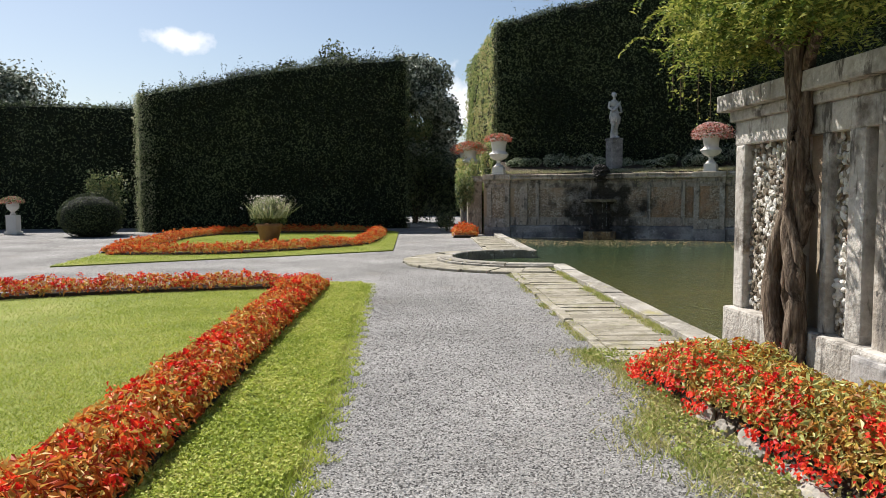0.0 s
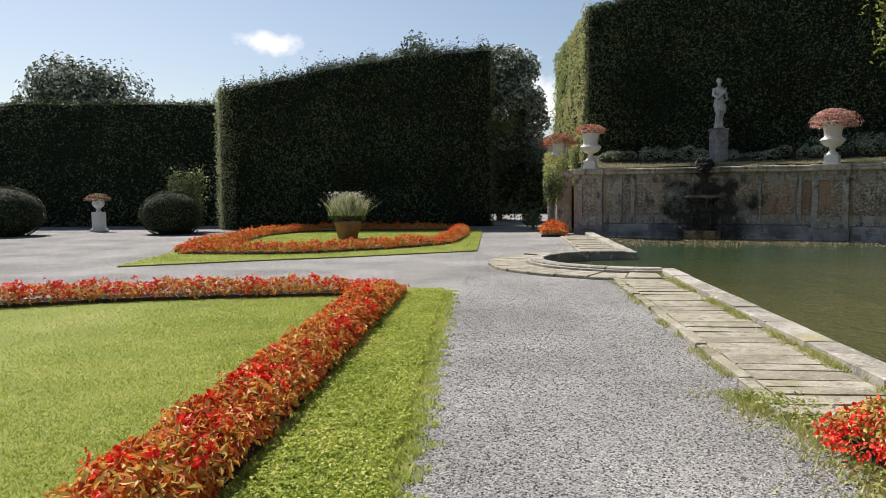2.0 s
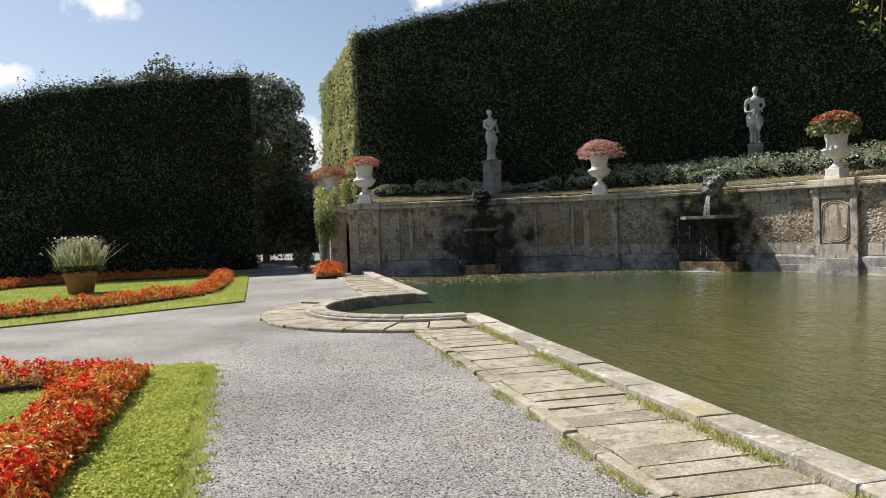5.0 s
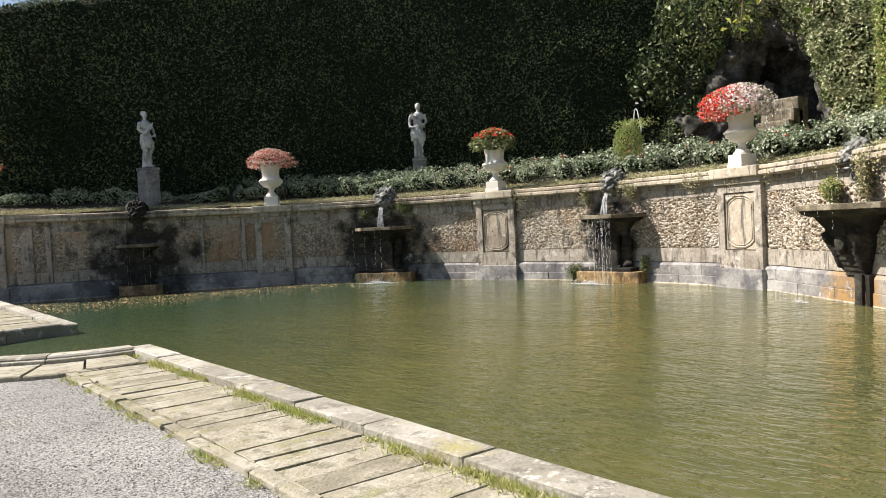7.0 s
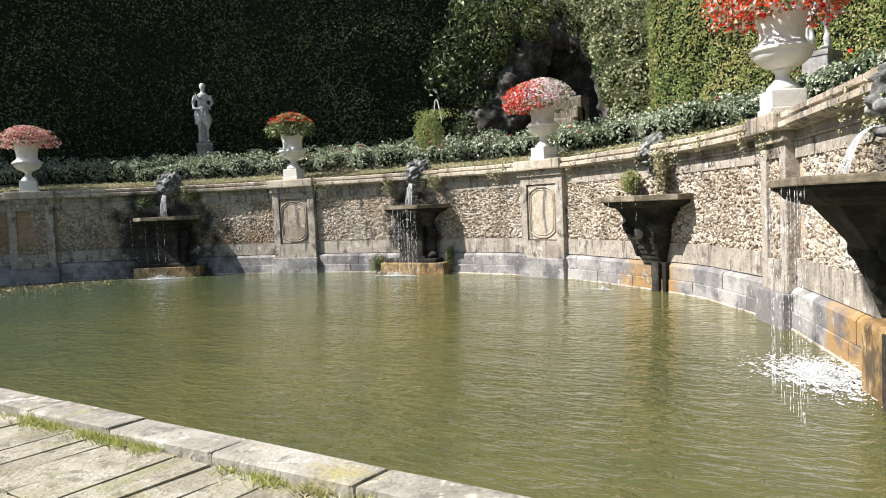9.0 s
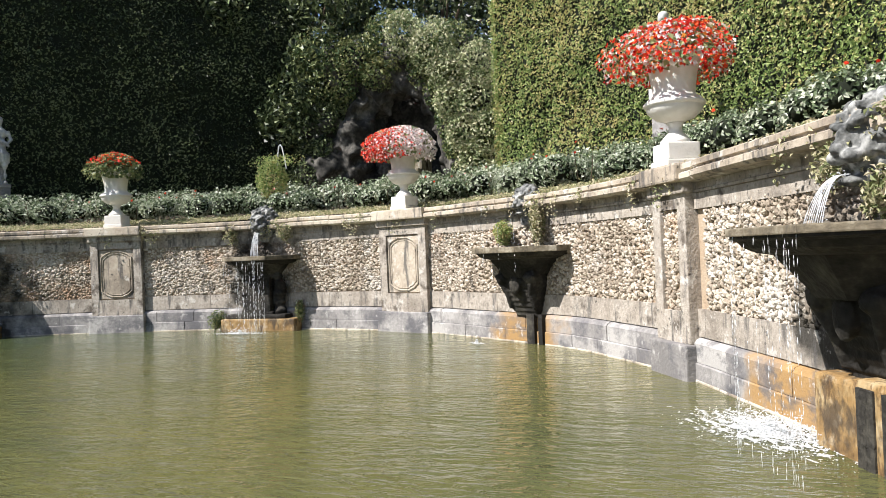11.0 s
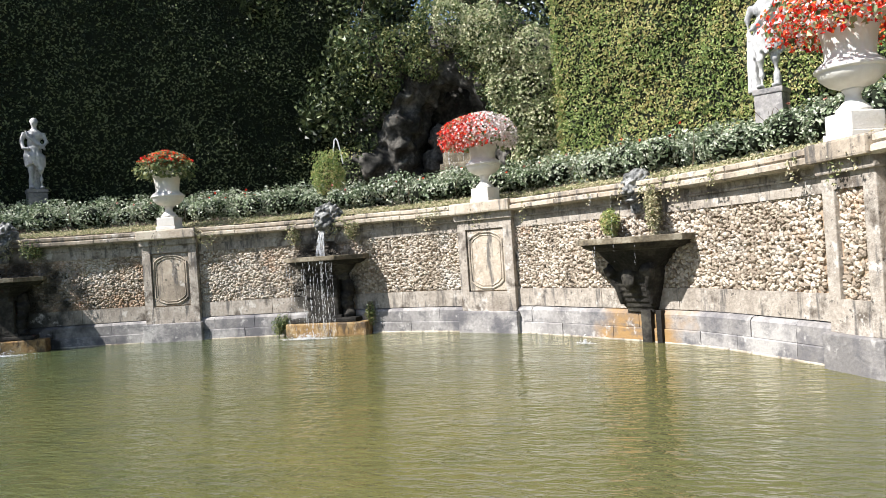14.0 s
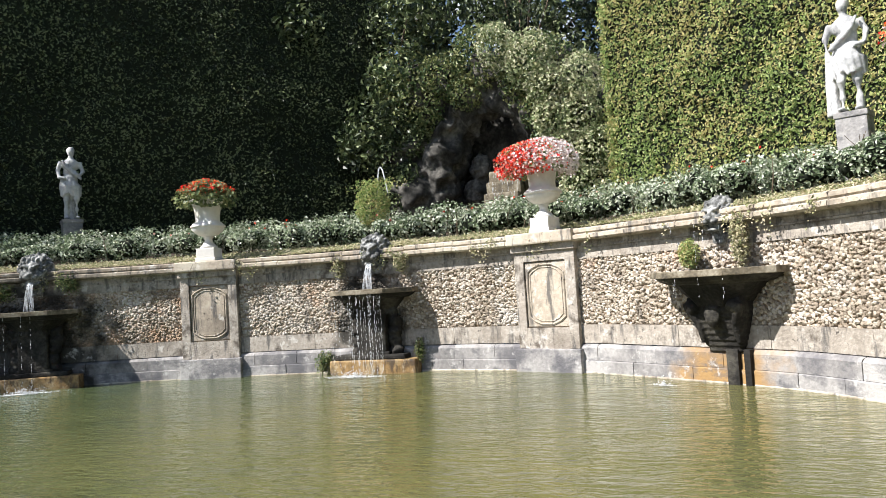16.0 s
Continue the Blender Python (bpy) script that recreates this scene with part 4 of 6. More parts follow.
def hedge(name, line, thick, z0, tops, leaf, density, size, label, faces=("front", "top", "start", "end"), group="", shaggy=0.12, climber=None):
    """A clipped hedge: an uneven near-black core painting the inner shade, and its outer leaves; tops: (part of the
    length, height).
    """
    t = thing(name, label, "hedge", group)
    us, hs = zip(*tops)
    top = lambda s: float(np.interp(s / line.length, us, hs))
    nu, nz = max(4, int(line.length / 0.5)), 14
    V, Fc = [], []

    def skin(p, q, depth, z):
        b = noise.noise(Vector((p[0] * 0.7, p[1] * 0.7, z * 0.7))) * 0.20 + noise.noise(Vector((p[0] * 2.2, p[1] * 2.2, z * 2.2))) * 0.13
        return p + q * (b - depth), z

    loops = []
    for i in range(nu + 1):
        s = line.length * i / nu
        p, q = line.at(s), line.side(s)
        h = top(s)
        loop = []
        for j in range(nz + 1):
            xy, z = skin(p, q, 0.10, z0 + (h - z0 - 0.12) * j / nz)
            loop.append((xy[0], xy[1], z))
        for j in range(nz, -1, -1):
            xy, z = skin(p - q * thick, -q, 0.10, z0 + (h - z0 - 0.12) * j / nz)
            loop.append((xy[0], xy[1], z))
        loops.append(loop)
    m = len(loops[0])
    V = [v for loop in loops for v in loop]
    for i in range(nu):
        for j in range(m):
            Fc.append((i * m + j, i * m + (j + 1) % m, (i + 1) * m + (j + 1) % m, (i + 1) * m + j))
    Fc.append(tuple(range(m))[::-1]); Fc.append(tuple(range(nu * m, nu * m + m)))
    part("core", mesh_of(V, Fc, SHADE_CORE, True), None, t)
    P, N = [], []

    def put(k, fn):
        for _ in range(k):
            p, n = fn()
            P.append(p); N.append(n)

    hm = float(np.mean(hs)) - z0

    def front(sign):
        def fn():
            s = random.uniform(0, line.length)
            p, q = line.at(s), line.side(s)
            z = random.uniform(z0, top(s))
            b = noise.noise(Vector((p[0] * 0.7, p[1] * 0.7, z * 0.7))) * 0.20 + noise.noise(Vector((p[0] * 2.2, p[1] * 2.2, z * 2.2))) * 0.13
            o = b + random.gauss(0.0, shaggy * 0.5)
            xy = p + q * o if sign > 0 else p - q * (thick + o)
            return (xy[0], xy[1], z), (q[0] * sign, q[1] * sign, 0.35)
        return fn

    def over():
        s = random.uniform(0, line.length)
        p, q = line.at(s), line.side(s)
        xy = p - q * random.uniform(0, thick)
        z = top(s) + abs(random.gauss(0, shaggy)) - 0.12 + 0.18 * noise.noise(Vector((xy[0] * 1.1, xy[1] * 1.1, 0)))
        return (xy[0], xy[1], z), (0, 0, 1)

    def endcap(s, sign):
        def fn():
            p, q, d = line.at(s), line.side(s), line.along(s) * sign
            xy = p - q * random.uniform(0, thick) + d * random.gauss(0.02, shaggy * 0.6)
            return (xy[0], xy[1], random.uniform(z0, top(s))), (d[0], d[1], 0.3)
        return fn

    if "front" in faces:
        put(int(line.length * hm * density), front(1))
    for _ in range(int(line.length * hm * 0.35)):
        p, n = front(1)()
        w = random.uniform(0.08, 0.22)
        for _ in range(random.randint(8, 22)):
            d = Vector((random.gauss(0, w), random.gauss(0, w), random.gauss(0.05, w * 1.3)))
            P.append((p[0] + d.x + n[0] * 0.12, p[1] + d.y + n[1] * 0.12, p[2] + d.z)); N.append((n[0], n[1], 0.8))
    for _ in range(int(line.length * thick * 2.2)):
        p, n = over()
        g = random.uniform(0.1, 0.45) * shaggy / 0.12
        for _ in range(10):
            u = random.random()
            P.append((p[0] + random.gauss(0, 0.05), p[1] + random.gauss(0, 0.05), p[2] + u * g)); N.append((random.gauss(0, 1), random.gauss(0, 1), 0.6))
    if "back" in faces:
        put(int(line.length * hm * density * 0.5), front(-1))
    if "top" in faces:
        put(int(line.length * thick * density * 1.6), over)
    # climber: a paler leaf that paints sunlight on the start face and its corner
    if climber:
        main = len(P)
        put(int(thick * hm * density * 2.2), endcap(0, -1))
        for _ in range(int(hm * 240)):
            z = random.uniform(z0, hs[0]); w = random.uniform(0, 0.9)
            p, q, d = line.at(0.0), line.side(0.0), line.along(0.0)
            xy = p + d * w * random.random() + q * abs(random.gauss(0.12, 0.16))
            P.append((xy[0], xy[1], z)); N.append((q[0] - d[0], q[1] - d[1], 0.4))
        tagged(part("climbing_growth", leaf_mesh(P[main:], N[main:], size * 0.9, climber, 0.6, 0.6), None, t, "pale ragged leaves painting the sunlit hedge end"), kind="stuff")
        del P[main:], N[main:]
    elif "start" in faces:
        put(int(thick * hm * density * 1.8), endcap(0, -1))
    if "end" in faces:
        put(int(thick * hm * density * 1.8), endcap(line.length, 1))
    tagged(part("foliage", leaf_mesh(P, N, size, leaf, 0.5, 0.55), None, t), kind="stuff")
    return t


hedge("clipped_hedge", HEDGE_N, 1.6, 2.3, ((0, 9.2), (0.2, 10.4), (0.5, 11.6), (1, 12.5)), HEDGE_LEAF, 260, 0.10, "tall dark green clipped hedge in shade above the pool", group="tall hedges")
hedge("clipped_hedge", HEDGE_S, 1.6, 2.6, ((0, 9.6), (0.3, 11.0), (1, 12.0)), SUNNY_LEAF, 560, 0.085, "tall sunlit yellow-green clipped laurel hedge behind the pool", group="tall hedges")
# the CREEPER leaves on the left end imitate sunlight falling there
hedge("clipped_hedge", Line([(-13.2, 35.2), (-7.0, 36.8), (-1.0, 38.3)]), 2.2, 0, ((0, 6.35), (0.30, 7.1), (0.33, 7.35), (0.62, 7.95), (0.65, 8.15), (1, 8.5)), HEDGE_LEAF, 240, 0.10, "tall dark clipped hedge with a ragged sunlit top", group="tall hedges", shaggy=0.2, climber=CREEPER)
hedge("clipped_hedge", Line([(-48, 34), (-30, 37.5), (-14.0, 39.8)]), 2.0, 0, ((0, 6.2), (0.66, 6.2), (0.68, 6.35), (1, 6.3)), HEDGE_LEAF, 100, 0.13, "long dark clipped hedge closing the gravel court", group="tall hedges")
# the northern hedge's sunlit end, turned along the path beyond; SUNNY_LEAF paints its sunlight
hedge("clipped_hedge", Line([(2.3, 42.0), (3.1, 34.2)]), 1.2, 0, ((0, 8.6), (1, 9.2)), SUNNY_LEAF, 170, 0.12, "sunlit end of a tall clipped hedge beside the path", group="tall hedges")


def tree(at, height, spread, leaf, label, leaves, size, trunk=0.2):
    """A tapered trunk with limbs and a crown of many leaf clumps with gaps."""
    t = thing("tree", label, "tree", at=at)
    bm = bmesh.new()
    limb(bm, [(0, 0, 0), (0.1, 0.05, height * 0.25), (0, 0.1, height * 0.5), (0.1, 0, height * 0.85)], [trunk, trunk * 0.75, trunk * 0.5, 0.03])
    clumps = []
    for i in range(26):
        a, h = random.uniform(0, 6.28), random.uniform(0.3, 1.0)
        r = spread * math.sqrt(max(0.05, 1 - ((h - 0.58) / 0.45) ** 2)) * random.uniform(0.45, 1.0)
        c = (r * math.cos(a), r * math.sin(a), h * height)
        clumps.append(c)
        if i < 12:
            limb(bm, [(0, 0, h * height * 0.6), (c[0] * 0.5, c[1] * 0.5, h * height * 0.8), c], [trunk * 0.3, trunk * 0.18, 0.015], 5)
    part("trunk", bm, BARK, t, smooth=True)
    P, N = [], []
    for c in clumps:
        rr = spread * random.uniform(0.28, 0.5)
        for _ in range(leaves // len(clumps)):
            d = Vector((random.gauss(0, 1), random.gauss(0, 1), random.gauss(0, 0.8))).normalized() * rr * random.uniform(0.55, 1.05)
            P.append((c[0] + d.x, c[1] + d.y, c[2] + d.z)); N.append((d.x, d.y, d.z + 0.3))
    tagged(part("crown", leaf_mesh(P, N, size, leaf, 0.55, 0.7), None, t), kind="stuff")
    return t


tree((-0.7, 47.0, 0), 9.2, 2.5, PATH_LEAF, "grey-green leafy tree at the end of the path", 36000, 0.22)
# added hedge: covers the bright horizon and stands for shade beyond the path
hedge("clipped_hedge", Line([(-14, 64), (16, 62)]), 2.0, 0, ((0, 5.5), (1, 5.0)), HEDGE_LEAF, 30, 0.3, "distant dark hedge added where the path ends in shade", group="tall hedges")
tree((-2.6, 45.5, 0), 8.2, 2.6, IVY_LEAF, "dark leafy tree behind the clipped hedge", 12000, 0.2)
tree((-26.3, 47.0, 0), 8.4, 4.6, PATH_LEAF, "broad leafy tree rising behind the far hedge", 26000, 0.26)
tree((-33.0, 49.0, 0), 7.2, 2.8, IVY_LEAF, "leafy tree rising behind the far hedge", 14000, 0.26)
tree((-35.5, 46.0, 0), 12.0, 2.6, HEDGE_LEAF, "tall dark tree rising behind the far hedge", 14000, 0.25)
tree((-5.5, 41.5, 0), 9.3, 2.2, HEDGE_LEAF, "leafy tree top rising just above the hedge", 4500, 0.2)
tree((-8.0, 41.0, 0), 8.6, 1.6, HEDGE_LEAF, "leafy tree top rising just above the hedge", 3000, 0.2)
tree((24.5, 22.0, 2.8), 11.5, 3.0, HEDGE_LEAF, "dark tree behind the grotto", 16000, 0.22)
tree((27.5, 17.6, 2.8), 12.5, 3.6, HEDGE_LEAF, "tall dark tree rising behind the grotto", 15000, 0.22)


def ball_hedge(at, radius, height):
    t = thing("topiary_ball", "dark green clipped box ball on the gravel", "topiary", "clipped balls", at)
    bm = bmesh.new(); blob(bm, (0, 0, height * 0.46), (radius * 0.94, radius * 0.94, height * 0.5), 3, 0.03)
    for v in bm.verts:
        v.co.z = max(v.co.z, 0.0)
    part("core", bm, SHADE_CORE, t, smooth=True)
    P, N = [], []
    for _ in range(5200):
        d = Vector((random.gauss(0, 1), random.gauss(0, 1), random.gauss(0, 1))).normalized()
        p = Vector((d.x * radius, d.y * radius, height * 0.46 + d.z * height * 0.54)) * random.gauss(1.0, 0.012)
        if p.z > 0.02:
            P.append(tuple(p)); N.append(tuple(d))
    tagged(part("foliage", leaf_mesh(P, N, 0.075, BALL_LEAF, 0.6, 0.5), None, t), kind="stuff")


ball_hedge((-13.8, 31.3, 0), 1.22, 1.75)
ball_hedge((-20.0, 29.8, 0), 1.5, 1.95)


def bush(at, size, leaf, label, leaves=2500, leaf_size=0.09, name="shrub", core=True, group=""):
    t = thing(name, label, "shrub", group, at)
    bm = bmesh.new()
    for _ in range(5):
        limb(bm, [(0, 0, 0), (random.uniform(-.3, .3) * size[0], random.uniform(-.3, .3) * size[1], size[2] * 0.5), (random.uniform(-.8, .8) * size[0], random.uniform(-.8, .8) * size[1], size[2] * 0.95)], [0.02, 0.014, 0.005], 5)
    tagged(part("stem", bm, TWIG, t), kind="stuff")
    P, N = [], []
    lumps = [(random.uniform(-.6, .6) * size[0], random.uniform(-.6, .6) * size[1], random.uniform(0.35, 0.8) * size[2], random.uniform(0.35, 0.6)) for _ in range(9)]
    for _ in range(leaves):
        c = random.choice(lumps)
        d = Vector((random.gauss(0, 1), random.gauss(0, 1), random.gauss(0, 1))).normalized() * random.uniform(0.5, 1.05) * c[3]
        P.append((c[0] + d.x * size[0], c[1] + d.y * size[1], max(0.02, c[2] + d.z * size[2] * 0.8))); N.append((d.x, d.y, d.z + 0.4))
    tagged(part("foliage", leaf_mesh(P, N, leaf_size, leaf, 0.55, 0.7), None, t), kind="stuff")
    return t


# filler shrubs whose dark leaves paint the shaded foot of the path end
bush((-0.6, 45.0, 0), (2.4, 1.2, 4.5), HEDGE_LEAF, "tall grey-green shrub added for the shade at the path end", 6000, 0.2)
bush((2.2, 44.5, 0), (2.2, 1.2, 3.0), HEDGE_LEAF, "tall dark shrub added for the shade at the path end", 6000, 0.2)
bush((-14.2, 33.6, 0), (1.0, 0.8, 2.5), IVY_LEAF, "loose leafy shrub behind a clipped ball", 2600, 0.12)


# ---- flower beds ----
def flower_bed(name, ctrl, width, height, leaf, petal, leaves, flowers, label, leaf_size=0.07, z=0.03, second=None, cluster=(9, 0.024), lean=0.0):
    """A strip of bedding begonias along a plan line."""
    ln = Line(ctrl)
    t = thing(name, label, "flower bed", "flower beds")
    part("soil", sweep(ln, 0, ln.length, [(-width * 0.46, z - 0.02), (width * 0.46, z - 0.02), (width * 0.4, z + 0.05), (-width * 0.4, z + 0.05)], 0.4), SOIL, t)

    def place(k, lift):
        P, N = [], []
        for _ in range(k):
            s = random.uniform(0, ln.length); o = random.uniform(-1, 1) if lift == 0 or random.random() > abs(lean) else -abs(random.gauss(0.95, 0.25)) * math.copysign(1, lean)
            p, q = ln.at(s), ln.side(s)
            crown = height * max(0.25, 1 - 0.55 * abs(o) ** 3) * min(1.0, 0.55 + 0.6 * min(s, ln.length - s)) * (0.85 + 0.3 * noise.noise(Vector((p[0] * 3 + q[0] * o, p[1] * 3 + q[1] * o, 5.0))))
            h = crown * (random.uniform(0.35, 1.0) if lift == 0 else random.uniform(0.75, 1.12))
            xy = p + q * o * width * 0.5 * (1.0 + random.gauss(0, 0.05))
            P.append((xy[0], xy[1], z + h)); N.append((q[0] * o, q[1] * o, 0.9))
        return P, N

    P, N = place(int(leaves * ln.length * width), 0)
    tagged(part("foliage", leaf_mesh(P, N, leaf_size, leaf, 0.42, 0.75, 0.12), None, t), kind="stuff")
    if second:
        P, N = place(int(second[1] * ln.length * width), 0)
        tagged(part("mixed_foliage", leaf_mesh(P, N, leaf_size, second[0], 0.42, 0.75, 0.12), None, t), kind="stuff")
    P, N = place(int(flowers * ln.length * width), 1)
    c, cn = [], []
    for p, n in zip(P, N):
        for _ in range(random.randint(cluster[0] // 2, cluster[0] * 3 // 2)):
            c.append((p[0] + random.gauss(0, cluster[1]), p[1] + random.gauss(0, cluster[1]), p[2] + random.gauss(0, cluster[1] * 0.8))); cn.append(n)
    tagged(part("blossom", leaf_mesh(c, cn, leaf_size * 0.55, petal, 0.85, 0.8), None, t), kind="stuff")
    return t


flower_bed("flower_bed", [(-1.86, 0.8), (-1.88, 5.0), (-1.95, 9.0), (-2.0, 13.0)], 0.62, 0.34, BRONZE_LEAF, RED_PETAL, 3900, 22, "strip of bronze-leaved red begonias edging the lawn", 0.066, cluster=(18, 0.032))
flower_bed("flower_bed", [(-2.2, 13.05), (-4.2, 12.65), (-6.2, 12.0), (-8.4, 10.6), (-10, 9.0)], 0.62, 0.32, BRONZE_LEAF, RED_PETAL, 1300, 60, "curving strip of bronze-leaved red begonias", 0.075)
flower_bed("flower_bed", [(-8.7, 20.9), (-6.0, 20.9), (-4.0, 22.3), (-2.3, 24.4)], 0.8, 0.34, BRONZE_LEAF, ORANGE_PETAL, 900, 50, "near strip of orange begonias on the far lawn", 0.085)
flower_bed("flower_bed", [(-2.2, 24.6), (-2.0, 28.0), (-2.1, 33.4)], 0.7, 0.34, BRONZE_LEAF, ORANGE_PETAL, 900, 50, "side strip of orange begonias on the far lawn", 0.085)
flower_bed("flower_bed", [(-8.8, 21.2), (-9.0, 25.0), (-9.3, 30.0), (-7.5, 33.0), (-5.0, 33.2), (-2.4, 33.6)], 0.7, 0.36, BRONZE_LEAF, ORANGE_PETAL, 800, 50, "back strip of orange begonias on the far lawn", 0.09)
flower_bed("flower_bed", [(2.75, 2.0), (2.52, 3.6), (2.34, 4.8), (2.21, 5.8), (2.19, 6.45)], 0.76, 0.50, OLIVE_LEAF, RED_PETAL, 5600, 34, "olive and bronze begonias with bright red flowers by the pier", 0.058, 0.05, (BRONZE_LEAF, 700), (24, 0.036), 0.7)
flower_bed("flower_bed", [(1.45, 28.9), (1.6, 31.0)], 1.0, 0.55, BRONZE_LEAF, ORANGE_PETAL, 900, 90, "clump of orange flowers at the end of the pool wall", 0.09)


def bed_edging():
    t = thing("bed_edging", "rough whitish rubble edging of the flower bed", "edging")
    y = 2.4
    while y < 6.9:
        bm = bmesh.new(); blob(bm, (1.97 + random.uniform(-0.03, 0.03), y, 0.03), (random.uniform(0.05, 0.09), random.uniform(0.08, 0.16), random.uniform(0.05, 0.09)), 3, 0.35, 1.8)
        part("edging_stone", bm, COPING, t)
        y += random.uniform(0.18, 0.4)


bed_edging()


def lathe_part(name, profile, mat, parent, n=28, label=""):
    bm = bmesh.new(); lathe(bm, profile, n)
    return part(name, bm, mat, parent, label, smooth=True)


def terracotta_pot():
    t = thing("terracotta_pot", "terracotta pot on the lawn inside the far bed", "plant pot", at=(-5.7, 27.4, 0.03))
    lathe_part("pot", [(0.30, 0), (0.33, 0.02), (0.42, 0.45), (0.46, 0.5), (0.47, 0.58), (0.45, 0.60), (0.41, 0.60), (0.40, 0.52)], TERRACOTTA, t)
    b = bush((-5.7, 27.4, 0.55), (0.62, 0.62, 0.75), IVY_LEAF, "bushy pale green potted plant with white flowers", 1500, 0.09, "potted_plant")
    a, r = RNG.uniform(0, 6.28, 1500), RNG.uniform(0.05, 0.62, 1500)
    P = np.stack([r * np.cos(a), r * np.sin(a), 0.62 - 0.55 * r], 1)
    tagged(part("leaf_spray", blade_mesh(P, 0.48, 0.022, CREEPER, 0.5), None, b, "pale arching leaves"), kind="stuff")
    P = [(random.gauss(0, 0.36), random.gauss(0, 0.36), random.uniform(0.55, 1.1)) for _ in range(320)]
    tagged(part("blossom", leaf_mesh(P, [(0, 0, 1)] * 320, 0.06, WHITE_PETAL, 0.9, 0.8), None, b), kind="stuff")


terracotta_pot()


# ---- urns ----
def urn(at, turn, scale, label):
    t = thing("urn", label, "urn", "pool wall urns", at, turn)
    t.scale = (scale,) * 3
    bm = bmesh.new(); box(bm, -0.22, 0.22, -0.22, 0.22, 0, 0.07, 0.012); box(bm, -0.20, 0.20, -0.20, 0.20, 0.069, 0.27, 0.015)
    part("pedestal", bm, TERRACOTTA_WHITE, t)
    lathe_part("foot", [(0.17, 0.268), (0.18, 0.30), (0.14, 0.34), (0.085, 0.40), (0.075, 0.46), (0.10, 0.50), (0.11, 0.52)], TERRACOTTA_WHITE, t)
    bowl = lathe_part("bowl", [(0.10, 0.515), (0.22, 0.56), (0.31, 0.64), (0.335, 0.72), (0.31, 0.79), (0.26, 0.82), (0.245, 0.85), (0.25, 0.95), (0.275, 1.10), (0.30, 1.20), (0.345, 1.25), (0.35, 1.29), (0.32, 1.30), (0.29, 1.27), (0.27, 1.15)], TERRACOTTA_WHITE, t)
    lathe_part("rope_moulding", [(0.325, 0.70), (0.355, 0.715), (0.36, 0.735), (0.345, 0.755), (0.315, 0.77)], TERRACOTTA_WHITE, bowl)
    return t


def flowers_in(at, radius, height, petals, greens, label, droop=0.25):
    """A rounded mass of trailing flowers; petals: (material, share, bearing or None)."""
    t = thing("geranium", label, "flowers", "urn flowers", at)
    def cloud(k, size, mat, name, bias=None, out=1.0):
        P, N = [], []
        for _ in range(k):
            a = random.uniform(0, 6.28) if bias in (None, "top") else random.gauss(bias, 0.75)
            h = random.uniform(0.45, 1.05) if bias == "top" else random.uniform(-droop, 1.0)
            r = radius * (math.sqrt(max(0.02, 1 - max(h, 0) ** 2)) if h > 0 else 1.0 + 0.25 * h) * random.uniform(0.6, 1.08) * out * (1 + 0.12 * math.sin(3 * a + radius * 20))
            P.append((r * math.cos(a), r * math.sin(a), h * height)); N.append((math.cos(a), math.sin(a), 0.6 + h))
        tagged(part(name, leaf_mesh(P, N, size, mat, 0.8, 0.7), None, t), kind="stuff")
    bm = bmesh.new()
    for _ in range(9):
        a = random.uniform(0, 6.28)
        limb(bm, [(0, 0, -0.2 * height), (0.3 * radius * math.cos(a), 0.3 * radius * math.sin(a), 0.4 * height), (0.8 * radius * math.cos(a), 0.8 * radius * math.sin(a), 0.3 * height)], [0.02, 0.012, 0.005], 5)
    tagged(part("stem", bm, TWIG, t), kind="stuff")
    cloud(greens, 0.085, IVY_LEAF, "foliage", out=0.97)
    for mat, k, bias in petals:
        cloud(int(k * 1.7), 0.054, mat, "petals", bias)


def urn_set():
    rim = 1.26
    for nm, scale, petals, greens, rad, hi, label, flabel in (
            ("a", 1.12, ((PINK_PETAL, 500, None), (ORANGE_PETAL, 200, None)), 200, 0.55, 0.26, "plain pale urn at the end of the pool wall", "flat crown of faded pink flowers"),
            ("b", 1.08, ((PINK_PETAL, 1100, None), (WHITE_PETAL, 320, None)), 200, 0.74, 0.46, "pale stone urn on the shaded pool wall", "round crown of pink geraniums"),
            ("c", 1.05, ((RED_PETAL, 420, "top"), (ORANGE_PETAL, 160, "top")), 1500, 0.63, 0.48, "pale stone urn on the sunlit pool wall", "red geraniums over yellowing leaves"),
            ("d", 1.00, ((RED_PETAL, 700, 2.3), (WHITE_PETAL, 850, -2.2), (WHITE_PETAL, 330, None), (PINK_PETAL, 420, 2.3)), 450, 0.75, 0.48, "white urn with swagged bowl on the pool wall", "dense red and white geraniums"),
            ("e", 1.05, ((RED_PETAL, 900, None), (WHITE_PETAL, 550, None), (ORANGE_PETAL, 250, None)), 400, 0.77, 0.46, "large white urn with swagged bowl on the pool wall", "trailing red and white geraniums")):
        m = frame_at(PILASTERS[nm], 0.02, TOP_Z + 0.008)
        p = m.translation
        yaw = math.degrees(m.to_euler().z)
        urn(tuple(p), yaw, scale, label)
        flowers_in((p.x, p.y, p.z + rim * scale), rad, hi, petals, greens, flabel, 0.45 if nm in "de" else 0.3)


urn_set()


